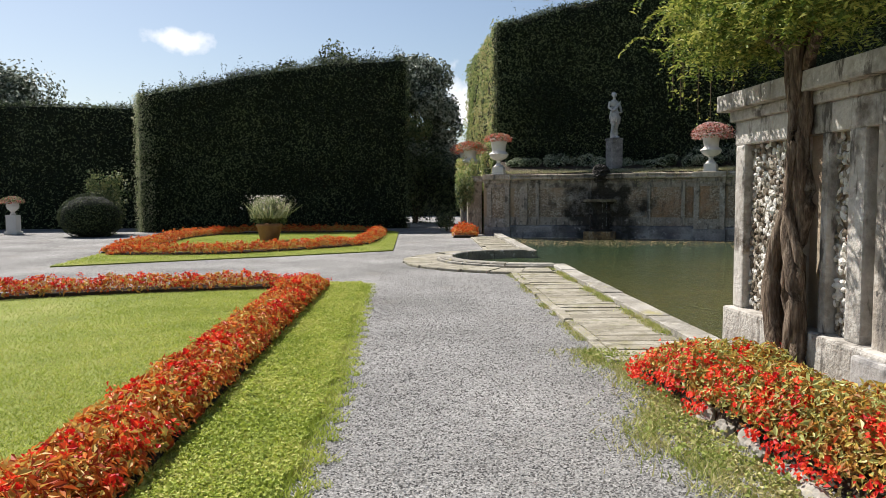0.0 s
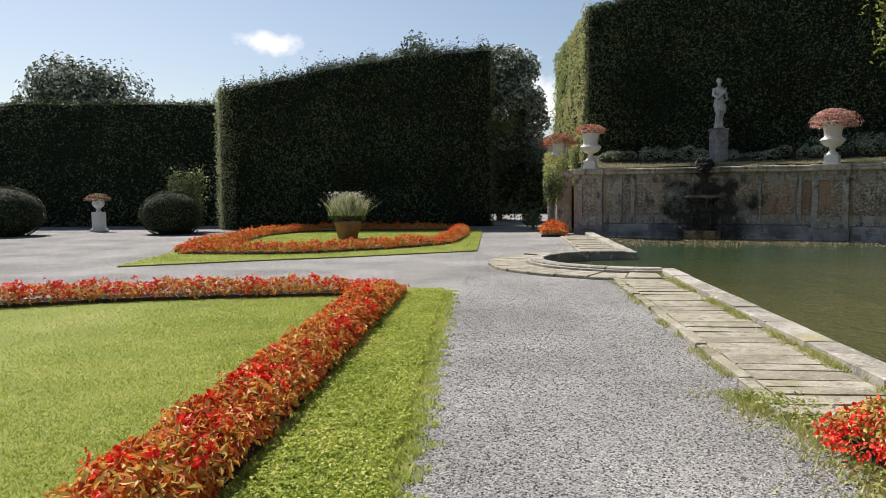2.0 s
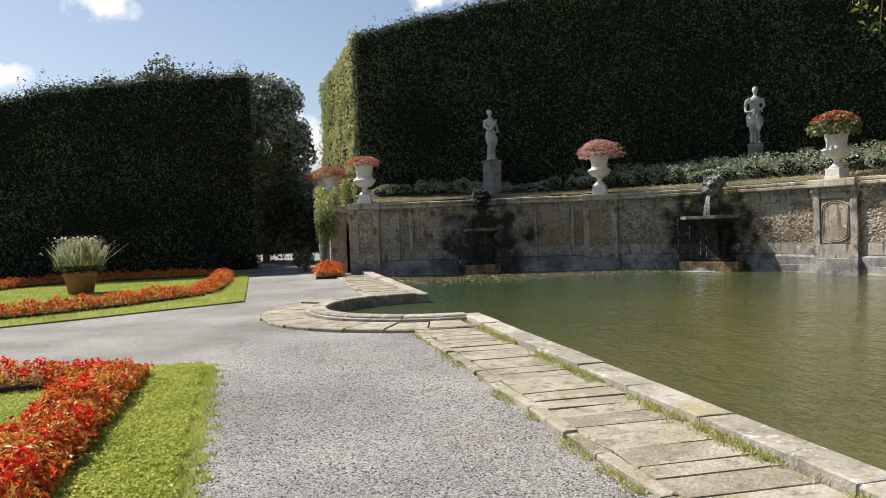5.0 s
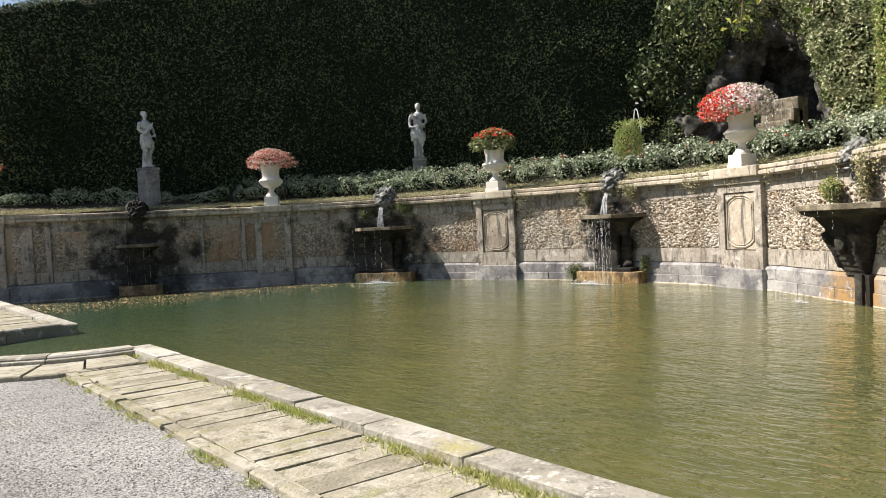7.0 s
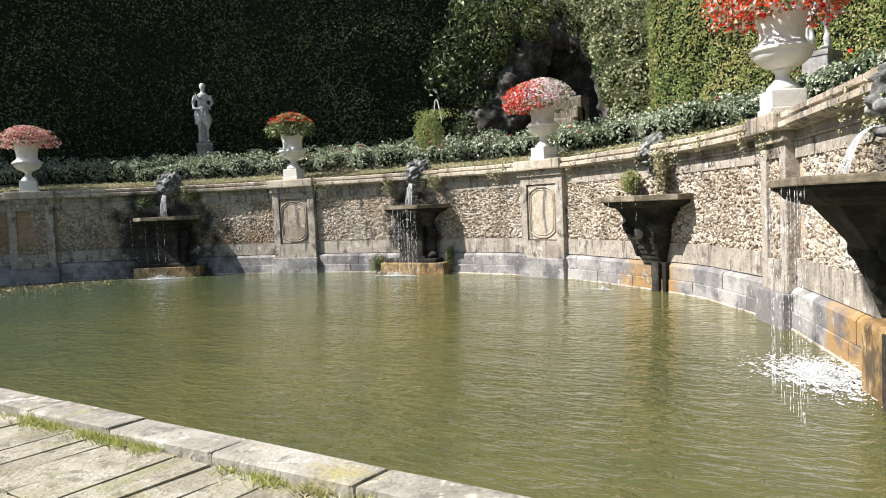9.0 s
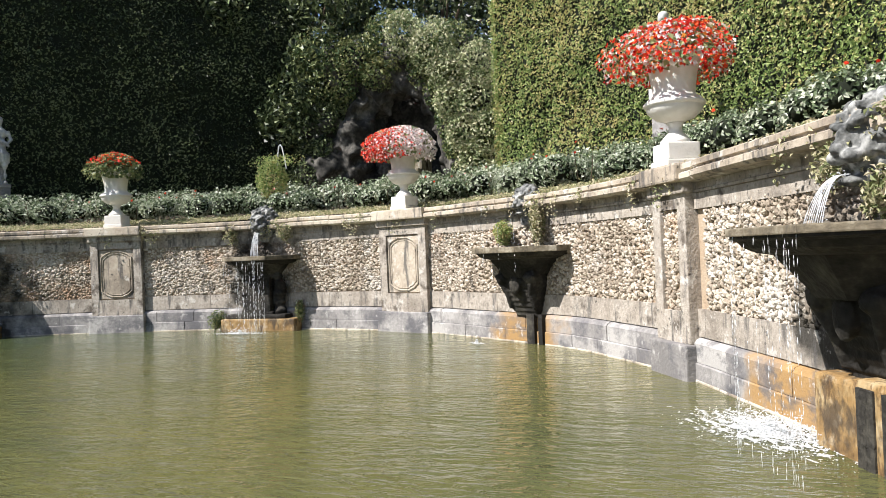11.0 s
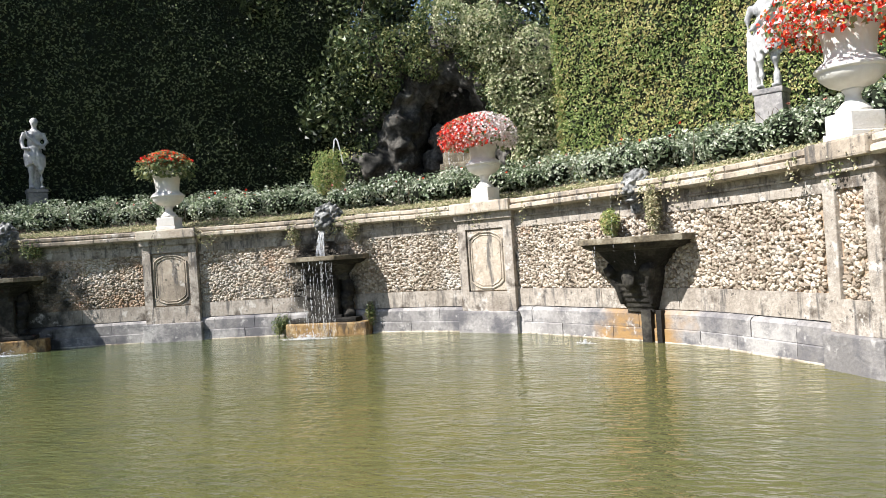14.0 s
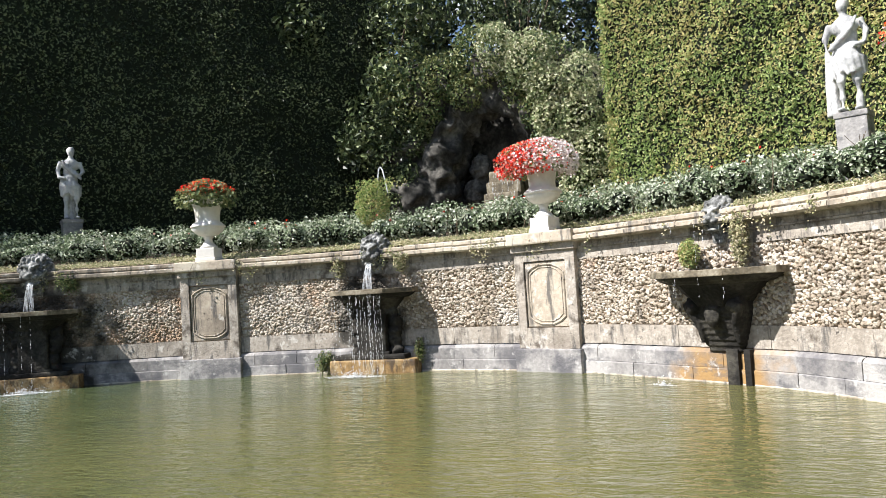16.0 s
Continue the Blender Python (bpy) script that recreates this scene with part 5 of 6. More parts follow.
# ---- statues ----
def statue(at, turn, height, label, pose_kind=0):
    """A standing draped figure in weathered marble, one mesh."""
    bm = bmesh.new()
    s = 1 if pose_kind != 1 else -1
    limb(bm, [(0.10 * s, 0.02, 0), (0.11 * s, -0.01, 0.25), (0.10 * s, -0.03, 0.48), (0.09 * s, 0.0, 0.80), (0.07 * s, 0, 0.95)], [0.065, 0.06, 0.075, 0.10, 0.12], 10)
    limb(bm, [(-0.12 * s, -0.08, 0), (-0.12 * s, -0.05, 0.25), (-0.12 * s, -0.10, 0.48), (-0.09 * s, -0.02, 0.80), (-0.06 * s, 0, 0.95)], [0.065, 0.055, 0.07, 0.10, 0.12], 10)
    blob(bm, (0.10 * s, -0.08, 0.04), (0.06, 0.13, 0.045), 2); blob(bm, (-0.12 * s, -0.15, 0.04), (0.06, 0.13, 0.045), 2)
    blob(bm, (0.01 * s, 0, 0.98), (0.19, 0.14, 0.17), 2)
    blob(bm, (0.0, 0.01, 1.18), (0.155, 0.115, 0.18), 2); blob(bm, (-0.02 * s, 0.0, 1.36), (0.20, 0.135, 0.17), 2)
    limb(bm, [(-0.02 * s, 0, 1.45), (-0.03 * s, -0.01, 1.58)], [0.065, 0.06], 8)
    blob(bm, (-0.03 * s, -0.02, 1.68), (0.085, 0.10, 0.125), 2); blob(bm, (-0.03 * s, 0.02, 1.72), (0.10, 0.10, 0.10), 2, 0.15, 4)
    limb(bm, [(0.19 * s, 0, 1.43), (0.27 * s, 0.0, 1.22), (0.25 * s, -0.12, 1.02), (0.12 * s, -0.18, 1.0)], [0.065, 0.055, 0.045, 0.04], 8)
    if pose_kind == 2:
        limb(bm, [(-0.22 * s, 0, 1.43), (-0.32 * s, 0.03, 1.22), (-0.30 * s, 0.0, 0.98), (-0.28 * s, -0.02, 0.86)], [0.065, 0.055, 0.045, 0.04], 8)
        limb(bm, [(-0.27 * s, 0.08, 0), (-0.28 * s, 0.06, 0.5), (-0.28 * s, 0.03, 0.9)], [0.13, 0.10, 0.07], 9)
    else:
        limb(bm, [(-0.22 * s, 0, 1.43), (-0.29 * s, -0.02, 1.20), (-0.20 * s, -0.14, 1.08), (-0.06 * s, -0.17, 1.12)], [0.065, 0.055, 0.045, 0.04], 8)
        limb(bm, [(0.0, 0.12, 0), (0.02, 0.10, 0.4), (0.0, 0.06, 0.7)], [0.12, 0.10, 0.08], 9)
    for k in range(9):
        a = -1.4 + k * 0.42
        limb(bm, [(0.16 * math.sin(a), -0.13 * math.cos(a) + 0.02, 1.05 - 0.03 * k), (0.21 * math.sin(a), -0.16 * math.cos(a), 0.82), (0.22 * math.sin(a + 0.2), -0.16 * math.cos(a + 0.2), 0.56 + 0.03 * (k % 3))], [0.05, 0.055, 0.03], 6)
    for k in range(5):
        limb(bm, [(0.18 * s - 0.09 * s * k, -0.13, 1.46 - 0.09 * k), (0.10 * s - 0.08 * s * k, -0.15, 1.28 - 0.07 * k), (-0.02 * s - 0.05 * s * k, -0.13, 1.14 - 0.04 * k)], [0.03, 0.035, 0.03], 6)
    bmesh.ops.recalc_face_normals(bm, faces=bm.faces)
    me = bpy.data.meshes.new("statue"); bm.to_mesh(me); bm.free(); me.materials.append(MARBLE)
    ob = new("statue", me)
    r = ob.modifiers.new("fuse", "REMESH"); r.mode, r.voxel_size, r.use_smooth_shade = "VOXEL", 0.022, True
    ob.matrix_basis = pose(*at, 0, 0, turn) @ Matrix.Scale(height / 1.82, 4)
    tagged(ob, label, "statue", "garden statues")


def plinth_block(at, turn, w, h, label):
    t = thing("statue_pedestal", label, "pedestal", "statue pedestals", at, turn)
    bm = bmesh.new(); box(bm, -w / 2, w / 2, -w / 2, w / 2, -0.3, h - 0.10, 0.02); part("block", bm, PLINTH, t)
    bm = bmesh.new(); box(bm, -w / 2 - 0.02, w / 2 + 0.02, -w / 2 - 0.02, w / 2 + 0.02, h - 0.102, h, 0.02); part("cap", bm, PLINTH, t)


for x, y, z0, z1, h, turn, kind, what in ((7.8, 31.35, 2.95, 3.98, 1.9, 20, 0, "weathered marble statue of a draped figure in shade"), (16.5, 27.85, 2.95, 4.08, 2.05, -35, 1, "weathered marble statue of a standing draped figure before dark hedge"), (15.8, 8.75, 3.0, 4.15, 2.05, -110, 2, "sunlit white marble statue of a leaning figure")):
    plinth_block((x, y, z0), turn, 0.50, z1 - z0, "square grey stone statue pedestal on the bank")
    statue((x, y, z1), turn, h, what, kind)


# ---- wall fountains ----
LIP = material("mossy_basin_lip", [(0.07, 0.06, 0.045), (0.15, 0.125, 0.085), (0.27, 0.24, 0.18)], 4.0, 20, 0.9, 0.6, 25)


def mask(parent, z, size, mat):
    """A grotesque lion mask: heavy brow, sunk eyes, broad muzzle over an open mouth, two rings of mane curls."""
    bm = bmesh.new()
    k = size
    blob(bm, (0, -0.12 * k, z), (0.21 * k, 0.20 * k, 0.27 * k), 3, 0.08, 3)
    blob(bm, (0, -0.30 * k, z + 0.02 * k), (0.055 * k, 0.09 * k, 0.12 * k), 2)
    blob(bm, (0, -0.38 * k, z - 0.04 * k), (0.07 * k, 0.05 * k, 0.045 * k), 2)
    blob(bm, (0, -0.25 * k, z - 0.28 * k), (0.10 * k, 0.13 * k, 0.045 * k), 2)
    for s in (-1, 1):
        blob(bm, (0.10 * k * s, -0.29 * k, z + 0.13 * k), (0.095 * k, 0.065 * k, 0.038 * k), 2, 0.1, 3, Matrix.Rotation(-0.35 * s, 4, "Y"))
        blob(bm, (0.085 * k * s, -0.32 * k, z - 0.10 * k), (0.085 * k, 0.085 * k, 0.06 * k), 2)
        blob(bm, (0.17 * k * s, -0.22 * k, z - 0.04 * k), (0.07 * k, 0.08 * k, 0.10 * k), 2)
        blob(bm, (0.20 * k * s, -0.12 * k, z + 0.27 * k), (0.06 * k, 0.07 * k, 0.085 * k), 2)
    for ring, count, y, r in ((0.25, 17, -0.13, 0.052), (0.30, 21, -0.04, 0.058), (0.33, 19, 0.06, 0.07)):
        for j in range(count):
            a = 2 * math.pi * (j + 0.5 * (r > 0.055)) / count
            blob(bm, (ring * k * math.sin(a), y * k + random.uniform(-0.04, 0.04) * k, z + ring * 1.12 * k * math.cos(a)), (r * k * random.uniform(0.7, 1.0), 0.11 * k, r * k * random.uniform(0.8, 1.5)), 2, 0.35, 4)
    ob = part("mask", bm, mat, parent, "carved grotesque spouting lion mask", smooth=True)
    r = ob.modifiers.new("fuse", "REMESH"); r.mode, r.voxel_size, r.use_smooth_shade = "VOXEL", 0.013, True
    return ob


def half_basin(parent, w, d, z, h, mat, taper=0.25, slim=1.0):
    """A half-octagonal basin with moulded lip, tapering below to a corbel."""
    def ring(f, zz):
        return [(x * f, y * (0.15 + 0.85 * f), zz) for x, y in ((-w / 2, 0), (-w / 2, -d * 0.45), (-w * 0.26, -d), (w * 0.26, -d), (w / 2, -d * 0.45), (w / 2, 0))]
    levels = [(1.0, z), (1.03, z - 0.02), (1.03, z - 0.07), (0.97, z - 0.09), (0.92, z - 0.14), (0.82, z - 0.18), (0.70, z - h * 0.38), (0.58, z - h * 0.62), (0.48, z - h * 0.82), (taper, z - h)]
    levels = levels[:4] + [(f * slim, zz) for f, zz in levels[4:]]
    bm = bmesh.new()
    rows = [[bm.verts.new(p) for p in ring(f, zz)] for f, zz in levels]
    for a, b in zip(rows, rows[1:]):
        for i in range(5):
            bm.faces.new((a[i], b[i], b[i + 1], a[i + 1]))
        bm.faces.new((a[5], b[5], b[0], a[0]))
    inner = [bm.verts.new(p) for p in ring(0.88, z)]
    low = [bm.verts.new(p) for p in ring(0.84, z - 0.06)]
    for i in range(6):
        j = (i + 1) % 6
        bm.faces.new((rows[0][i], rows[0][j], inner[j], inner[i])); bm.faces.new((inner[i], inner[j], low[j], low[i]))
    bm.faces.new(low); bm.faces.new(rows[-1][::-1])
    return part("basin", bm, mat, parent, "mossy half-octagonal stone basin, dark with painted shade")


def drips(parent, pts, z0, z1, name="water_stream", beads=True):
    """Falling water: broken strings of drops."""
    C, S = [], []
    for x, y, r in pts:
        z = z0
        while z > z1:
            l = random.uniform(0.015, 0.07)
            if random.random() < (0.55 if beads else 0.95):
                rr = r * random.uniform(0.4, 1.0)
                C.append((x + random.gauss(0, 0.004), y, z - l / 2)); S.append((rr, rr, l * 0.6))
            z -= l
    tagged(part(name, drops_mesh(C, S, FOAM), None, parent, "falling strings of water drops"), kind="stuff")


def jet(parent, z, y0, y1, z1, r, spread=1.8):
    bm = bmesh.new()
    n = 9
    for k in range(9):
        o = (k - 4) * r * 0.42
        pts = [(o * (1 + spread * u / (n - 1)) + random.gauss(0, 0.004), y0 + (y1 - y0) * (u / (n - 1)) ** 0.6, z + (z1 - z) * (u / (n - 1)) ** 1.7) for u in range(n)]
        limb(bm, pts, [r * (0.12 + 0.28 * random.random()) for _ in range(n)], 5)
    for _ in range(60):
        u = random.random()
        q = (random.gauss(0, r * (0.6 + spread * u)), y0 + (y1 - y0) * u ** 0.6 + random.gauss(0, 0.015), z + (z1 - z) * u ** 1.7 + random.gauss(0, 0.02))
        blob(bm, q, (random.uniform(0.003, 0.007),) * 3, 1)
    part("water_spout", bm, FOAM, parent, "white water spouting from the mask", smooth=True)


def foam_patch(at, rx, ry, label, k=140, turn=0.0, toss=0.035):
    """Churned white water: a ragged low sheet and many small drops thrown up over it."""
    t = thing("foam", label, "foam", at=at, turn=turn)
    C, S = [], []
    for _ in range(k):
        a, r = random.uniform(0, 6.28), abs(random.gauss(0, 0.5))
        s = random.uniform(0.003, 0.012) * max(0.3, 1.2 - r * 0.6)
        C.append((rx * r * math.cos(a), ry * r * math.sin(a), 0.006 + max(0, random.gauss(0, toss * 1.6)) * (r < 0.6))); S.append((s * random.uniform(0.8, 1.8), s * random.uniform(0.8, 1.8), s * 0.8))
    tagged(part("splash", drops_mesh(C, S, FOAM), None, t), kind="stuff")
    nx, ny = max(14, int(rx * 3 / 0.025)), max(10, int(ry * 3 / 0.025))
    off = Vector((at[0] * 3, at[1] * 3, 0))
    V, Fc = [], []
    for a in range(nx + 1):
        for b in range(ny + 1):
            x, y = rx * (3 * a / nx - 1.5), ry * (3 * b / ny - 1.5)
            V.append((x, y, 0.005 + toss * 0.8 * abs(noise.noise(Vector((x * 9, y * 9, 2)) + off)) * max(0.0, 1 - (x / rx) ** 2 - (y / ry) ** 2)))
    for a in range(nx):
        for b in range(ny):
            x, y = rx * (3 * a / nx - 1.5), ry * (3 * b / ny - 1.5)
            d = math.hypot(x / rx, y / ry)
            if noise.noise(Vector((x * 7, y * 16, 0)) + off) + 0.7 * noise.noise(Vector((x * 22, y * 30, 0)) + off) > 1.2 * d - 0.62:
                q = a * (ny + 1) + b
                Fc.append((q, q + ny + 1, q + ny + 2, q + 1))
    tagged(part("churned_water", mesh_of(V, Fc, FOAM, True), None, t), kind="stuff")


def fountain(i, s, wide, deep, z, h, label, mask_mat, mask_size, bearing_wet, corbel):
    m = frame_at(s, 0.02, 0)
    p = m.translation
    yaw = math.degrees(m.to_euler().z)
    t = thing("wall_fountain", label, "fountain", "wall fountains", tuple(p), yaw)
    bowl = half_basin(t, wide, deep, z, h if corbel else 0.52, DARK_STONE, 0.5 if corbel else 0.40, 1.0)
    bm = bmesh.new()
    for x0, y0, x1, y1 in ((-wide / 2, 0.0, -wide / 2, -deep * 0.45), (-wide / 2, -deep * 0.45, -wide * 0.26, -deep), (-wide * 0.26, -deep, wide * 0.26, -deep), (wide * 0.26, -deep, wide / 2, -deep * 0.45), (wide / 2, -deep * 0.45, wide / 2, 0.0)):
        ln_ = math.hypot(x1 - x0, y1 - y0)
        box(bm, -0.03, ln_ + 0.03, -0.05, 0.05, z - (0.05 if i == 4 else 0.085), z + 0.012, 0.012, pose(x0, y0, 0, 0, 0, math.degrees(math.atan2(y1 - y0, x1 - x0))))
    part("basin_lip", bm, LIP, bowl, "worn mossy stone lip")
    if corbel:
        bm = bmesh.new(); box(bm, -0.30, 0.30, -deep * 0.5, 0.0, 0.30, z - 0.25, 0.05); box(bm, -0.36, 0.36, -deep * 0.5, 0.0, 0.28, 0.36, 0.03)
        part("pedestal", bm, DARK_STONE, t)
        bm = bmesh.new(); hw = wide * 0.54
        box(bm, -hw, hw, -deep * 0.62, 0.0, -0.4, 0.20, 0.03); part("base", bm, RUST, t, "rust-stained base block")
        bm = bmesh.new(); box(bm, -hw * 0.9, hw * 0.75, -deep * 0.55, 0.0, 0.195, 0.30, 0.03); part("ledge", bm, DARK_STONE, t)
        for bx in (-0.38, 0.42):
            bm = bmesh.new()
            for kk in range(5):
                blob(bm, (bx * wide * 0.55 + random.uniform(-0.05, 0.05), -deep * 0.22, 0.36 + kk * 0.2), (0.16, 0.14, 0.14), 2, 0.4, 3)
            ob = part("rough_stonework", bm, DARK_STONE, t)
            r = ob.modifiers.new("fuse", "REMESH"); r.mode, r.voxel_size, r.use_smooth_shade = "VOXEL", 0.03, True
    else:
        bm = bmesh.new()
        for u in range(9):
            w_ = u / 8
            box(bm, -(0.36 - 0.14 * w_ ** 1.5) * wide * 0.62, (0.36 - 0.14 * w_ ** 1.5) * wide * 0.62, -0.34 + 0.22 * w_ ** 1.3, 0.0, z - 0.42 - (h - 0.42) * (u + 1) / 9 , z - 0.42 - (h - 0.42) * u / 9 + 0.03, 0.02)
        for sx in (-1, 1):
            limb(bm, [(sx * wide * (0.20 + 0.02 * math.cos(v * 0.9)) * (1 - 0.05 * v), -0.36 + 0.03 * v, z - 0.46 - 0.10 * v) for v in range(7)], [0.06, 0.075, 0.07, 0.06, 0.055, 0.05, 0.04], 8)
            blob(bm, (sx * wide * 0.17, -0.34, z - 0.52), (0.11, 0.10, 0.11), 2, 0.25, 3)
        blob(bm, (0, -0.34, z - 0.62), (0.13, 0.09, 0.22), 2, 0.25, 3)
        ob = part("corbel", bm, DARK_STONE, t, "dark carved scroll corbel", smooth=True)
        r = ob.modifiers.new("fuse", "REMESH"); r.mode, r.voxel_size, r.use_smooth_shade = "VOXEL", 0.02, True
        bm = bmesh.new()
        for x, hw in ((0.13, 0.095), (0.37, 0.05)):
            o_ = 0.17 * (i == 4)
            box(bm, x - hw, x + hw, -0.16 - o_, -0.05 - o_, -0.2, z - h + 0.05 + 0.06 * (i == 4), 0.006)
        part("overflow_runnel", bm, DARK_STONE, t, "wet dark runnels below the basin")
        if i == 4:
            for n_, (x0, x1, d_, z1) in enumerate(((-0.62, -0.02, 0.27, 0.50), (-0.01, 0.52, 0.31, 0.54), (0.53, 1.0, 0.27, 0.47))):
                bm = bmesh.new(); box(bm, x0, x1, -d_, 0.0, -0.5, z1, 0.055); part("base_block", bm, RUST, t, "rust-stained base block")
    lift = (0.0, 0.02, -0.06, -0.08, -0.24)[i]
    bm = bmesh.new(); box(bm, -0.17 * mask_size, 0.17 * mask_size, -0.10, 0.3, 1.95, 2.4 + lift, 0.06); part("mask_block", bm, mask_mat, t)
    head = mask(t, 2.44 + lift, 1.2 * mask_size, mask_mat)
    if i in (1, 2, 4):
        jet(head, 2.22 + lift, -0.36 * mask_size, -deep * 0.62, z, 0.022 - 0.008 * (i == 4), 1.8 + 2.5 * (i == 4))
    if i == 2:
        drips(bowl, [(-wide * 0.5 - 0.01 + 0.10 * k, -deep * (0.5 + 0.06 * k), 0.010) for k in range(3)] + [(random.uniform(-0.26, 0.26) * wide, -deep - 0.03, random.uniform(0.005, 0.011)) for _ in range(26)], z - 0.02, WATER_Z)
    elif i == 4:
        drips(bowl, [(random.uniform(-0.25, 0.26) * wide, -deep - random.uniform(0.02, 0.05), random.uniform(0.003, 0.006)) for _ in range(20)], z - 0.02, WATER_Z)
    elif i == 3:
        drips(bowl, [(random.uniform(-0.3, 0.3) * wide, -deep - 0.03, 0.006) for _ in range(4)] + [(-0.1, -0.3, 0.007)], 2.3, z - h * 0.3)
    else:
        drips(bowl, [(random.uniform(-0.45, 0.3) * wide, -deep - 0.02, 0.007) for _ in range(4)], z - 0.02, WATER_Z)
    if i in (1, 2):
        q = m @ Vector((-0.2 * (i == 2), -deep - 0.12, 0)); foam_patch((q.x, q.y, WATER_Z), 0.85, 0.22, "white foam where the fountain falls on the pond", 900, yaw)
    if i == 3:
        q = m @ Vector((-0.7, -deep + 0.1, 0)); foam_patch((q.x, q.y, WATER_Z), 0.25, 0.12, "small splash below the basin", 140, yaw)
    if i == 4:
        foam_patch((7.0, 7.52, WATER_Z), 1.05, 0.55, "broad white splash below the great basin", 2600, 35.0, 0.035)
    return m


SPECS = [(1.15, 0.55, 1.45, 0.5, "dark wet wall fountain in deep shade", DARK_STONE, 0.8, 0, True),
         (1.75, 0.85, 1.60, 0.5, "dark dripping wall fountain with lion mask", GREY_MARBLE, 0.85, 0, True),
         (1.75, 0.80, 1.62, 0.5, "wall fountain with spouting mask and curtain of drops", GREY_MARBLE, 0.80, 0, True),
         (2.02, 0.78, 1.58, 1.20, "mossy corbelled wall fountain with planted lip", GREY_MARBLE, 0.60, 0, False),
         (1.9, 0.92, 1.62, 1.25, "large spouting wall fountain with dark dripping basin", GREY_MARBLE, 0.80, 0, False)]
POSES = [fountain(i, s, *spec) for i, (s, spec) in enumerate(zip(FOUNTAINS, SPECS))]


def tuft(m, x, y, z, size, leaf, label, k=700, leaf_size=0.06):
    """Ferns and weeds rooted in the wall."""
    t = thing("wall_plant", label, "plant", "wall plants", tuple(m @ Vector((x, y, z))))
    for _ in range(6):
        bm = bmesh.new()
        a, b = random.uniform(-0.7, 0.7), random.uniform(-0.6, 0.6)
        limb(bm, [(0, size[1] * 0.6, -size[2] * 0.8), (a * size[0] * 0.5, b * size[1] * 0.5, 0), (a * size[0], b * size[1], size[2] * 0.85)], [0.008, 0.006, 0.003], 5)
        part("stem", bm, TWIG, t)
    P, N = [], []
    for _ in range(k):
        d = Vector((random.gauss(0, 1), random.gauss(0, 1), random.gauss(0, 1))).normalized() * random.uniform(0.2, 1)
        P.append((d.x * size[0], d.y * size[1], d.z * size[2])); N.append((d.x, d.y, d.z + 0.5))
    tagged(part("foliage", leaf_mesh(P, N, leaf_size, leaf, 0.45, 0.8), None, t), kind="stuff")


tuft(POSES[3], -0.45, -0.18, 1.84, (0.36, 0.16, 0.24), SUNNY_LEAF, "yellow-green fern growing on the basin", 1100)
tuft(POSES[3], 0.40, -0.14, 2.0, (0.28, 0.14, 0.44), GROUND_IVY, "ochre fern growing beside the mask", 1500)
tuft(POSES[4], 0.18, -0.16, 1.82, (0.26, 0.14, 0.22), GROUND_IVY, "wet green plants below the mask", 700)
tuft(POSES[4], -0.55, -0.10, 2.1, (0.5, 0.12, 0.25), GROUND_IVY, "weeds along the cornice", 500)
tuft(POSES[2], -0.75, -0.10, 2.15, (0.45, 0.12, 0.28), GROUND_IVY, "creeping weeds beside the mask", 500)
tuft(POSES[2], 0.65, -0.10, 2.15, (0.45, 0.12, 0.25), GROUND_IVY, "creeping weeds beside the mask", 500)
tuft(POSES[2], -1.15, -0.25, 0.15, (0.40, 0.18, 0.28), IVY_LEAF, "dark green plant at the waterline", 800)
tuft(POSES[2], 0.95, -0.2, 0.35, (0.16, 0.12, 0.30), IVY_LEAF, "dark green plant at the waterline", 350)
tuft(POSES[1], 0.75, -0.15, 2.2, (0.45, 0.2, 0.28), IVY_LEAF, "dark ivy over the cornice", 700)
tuft(POSES[1], -0.6, -0.15, 2.05, (0.3, 0.2, 0.22), IVY_LEAF, "dark ivy beside the mask", 400)
tuft(POSES[4], 1.35, -0.35, 1.1, (0.28, 0.2, 0.55), IVY_LEAF, "hanging weeds beside the great basin", 1500, 0.035)


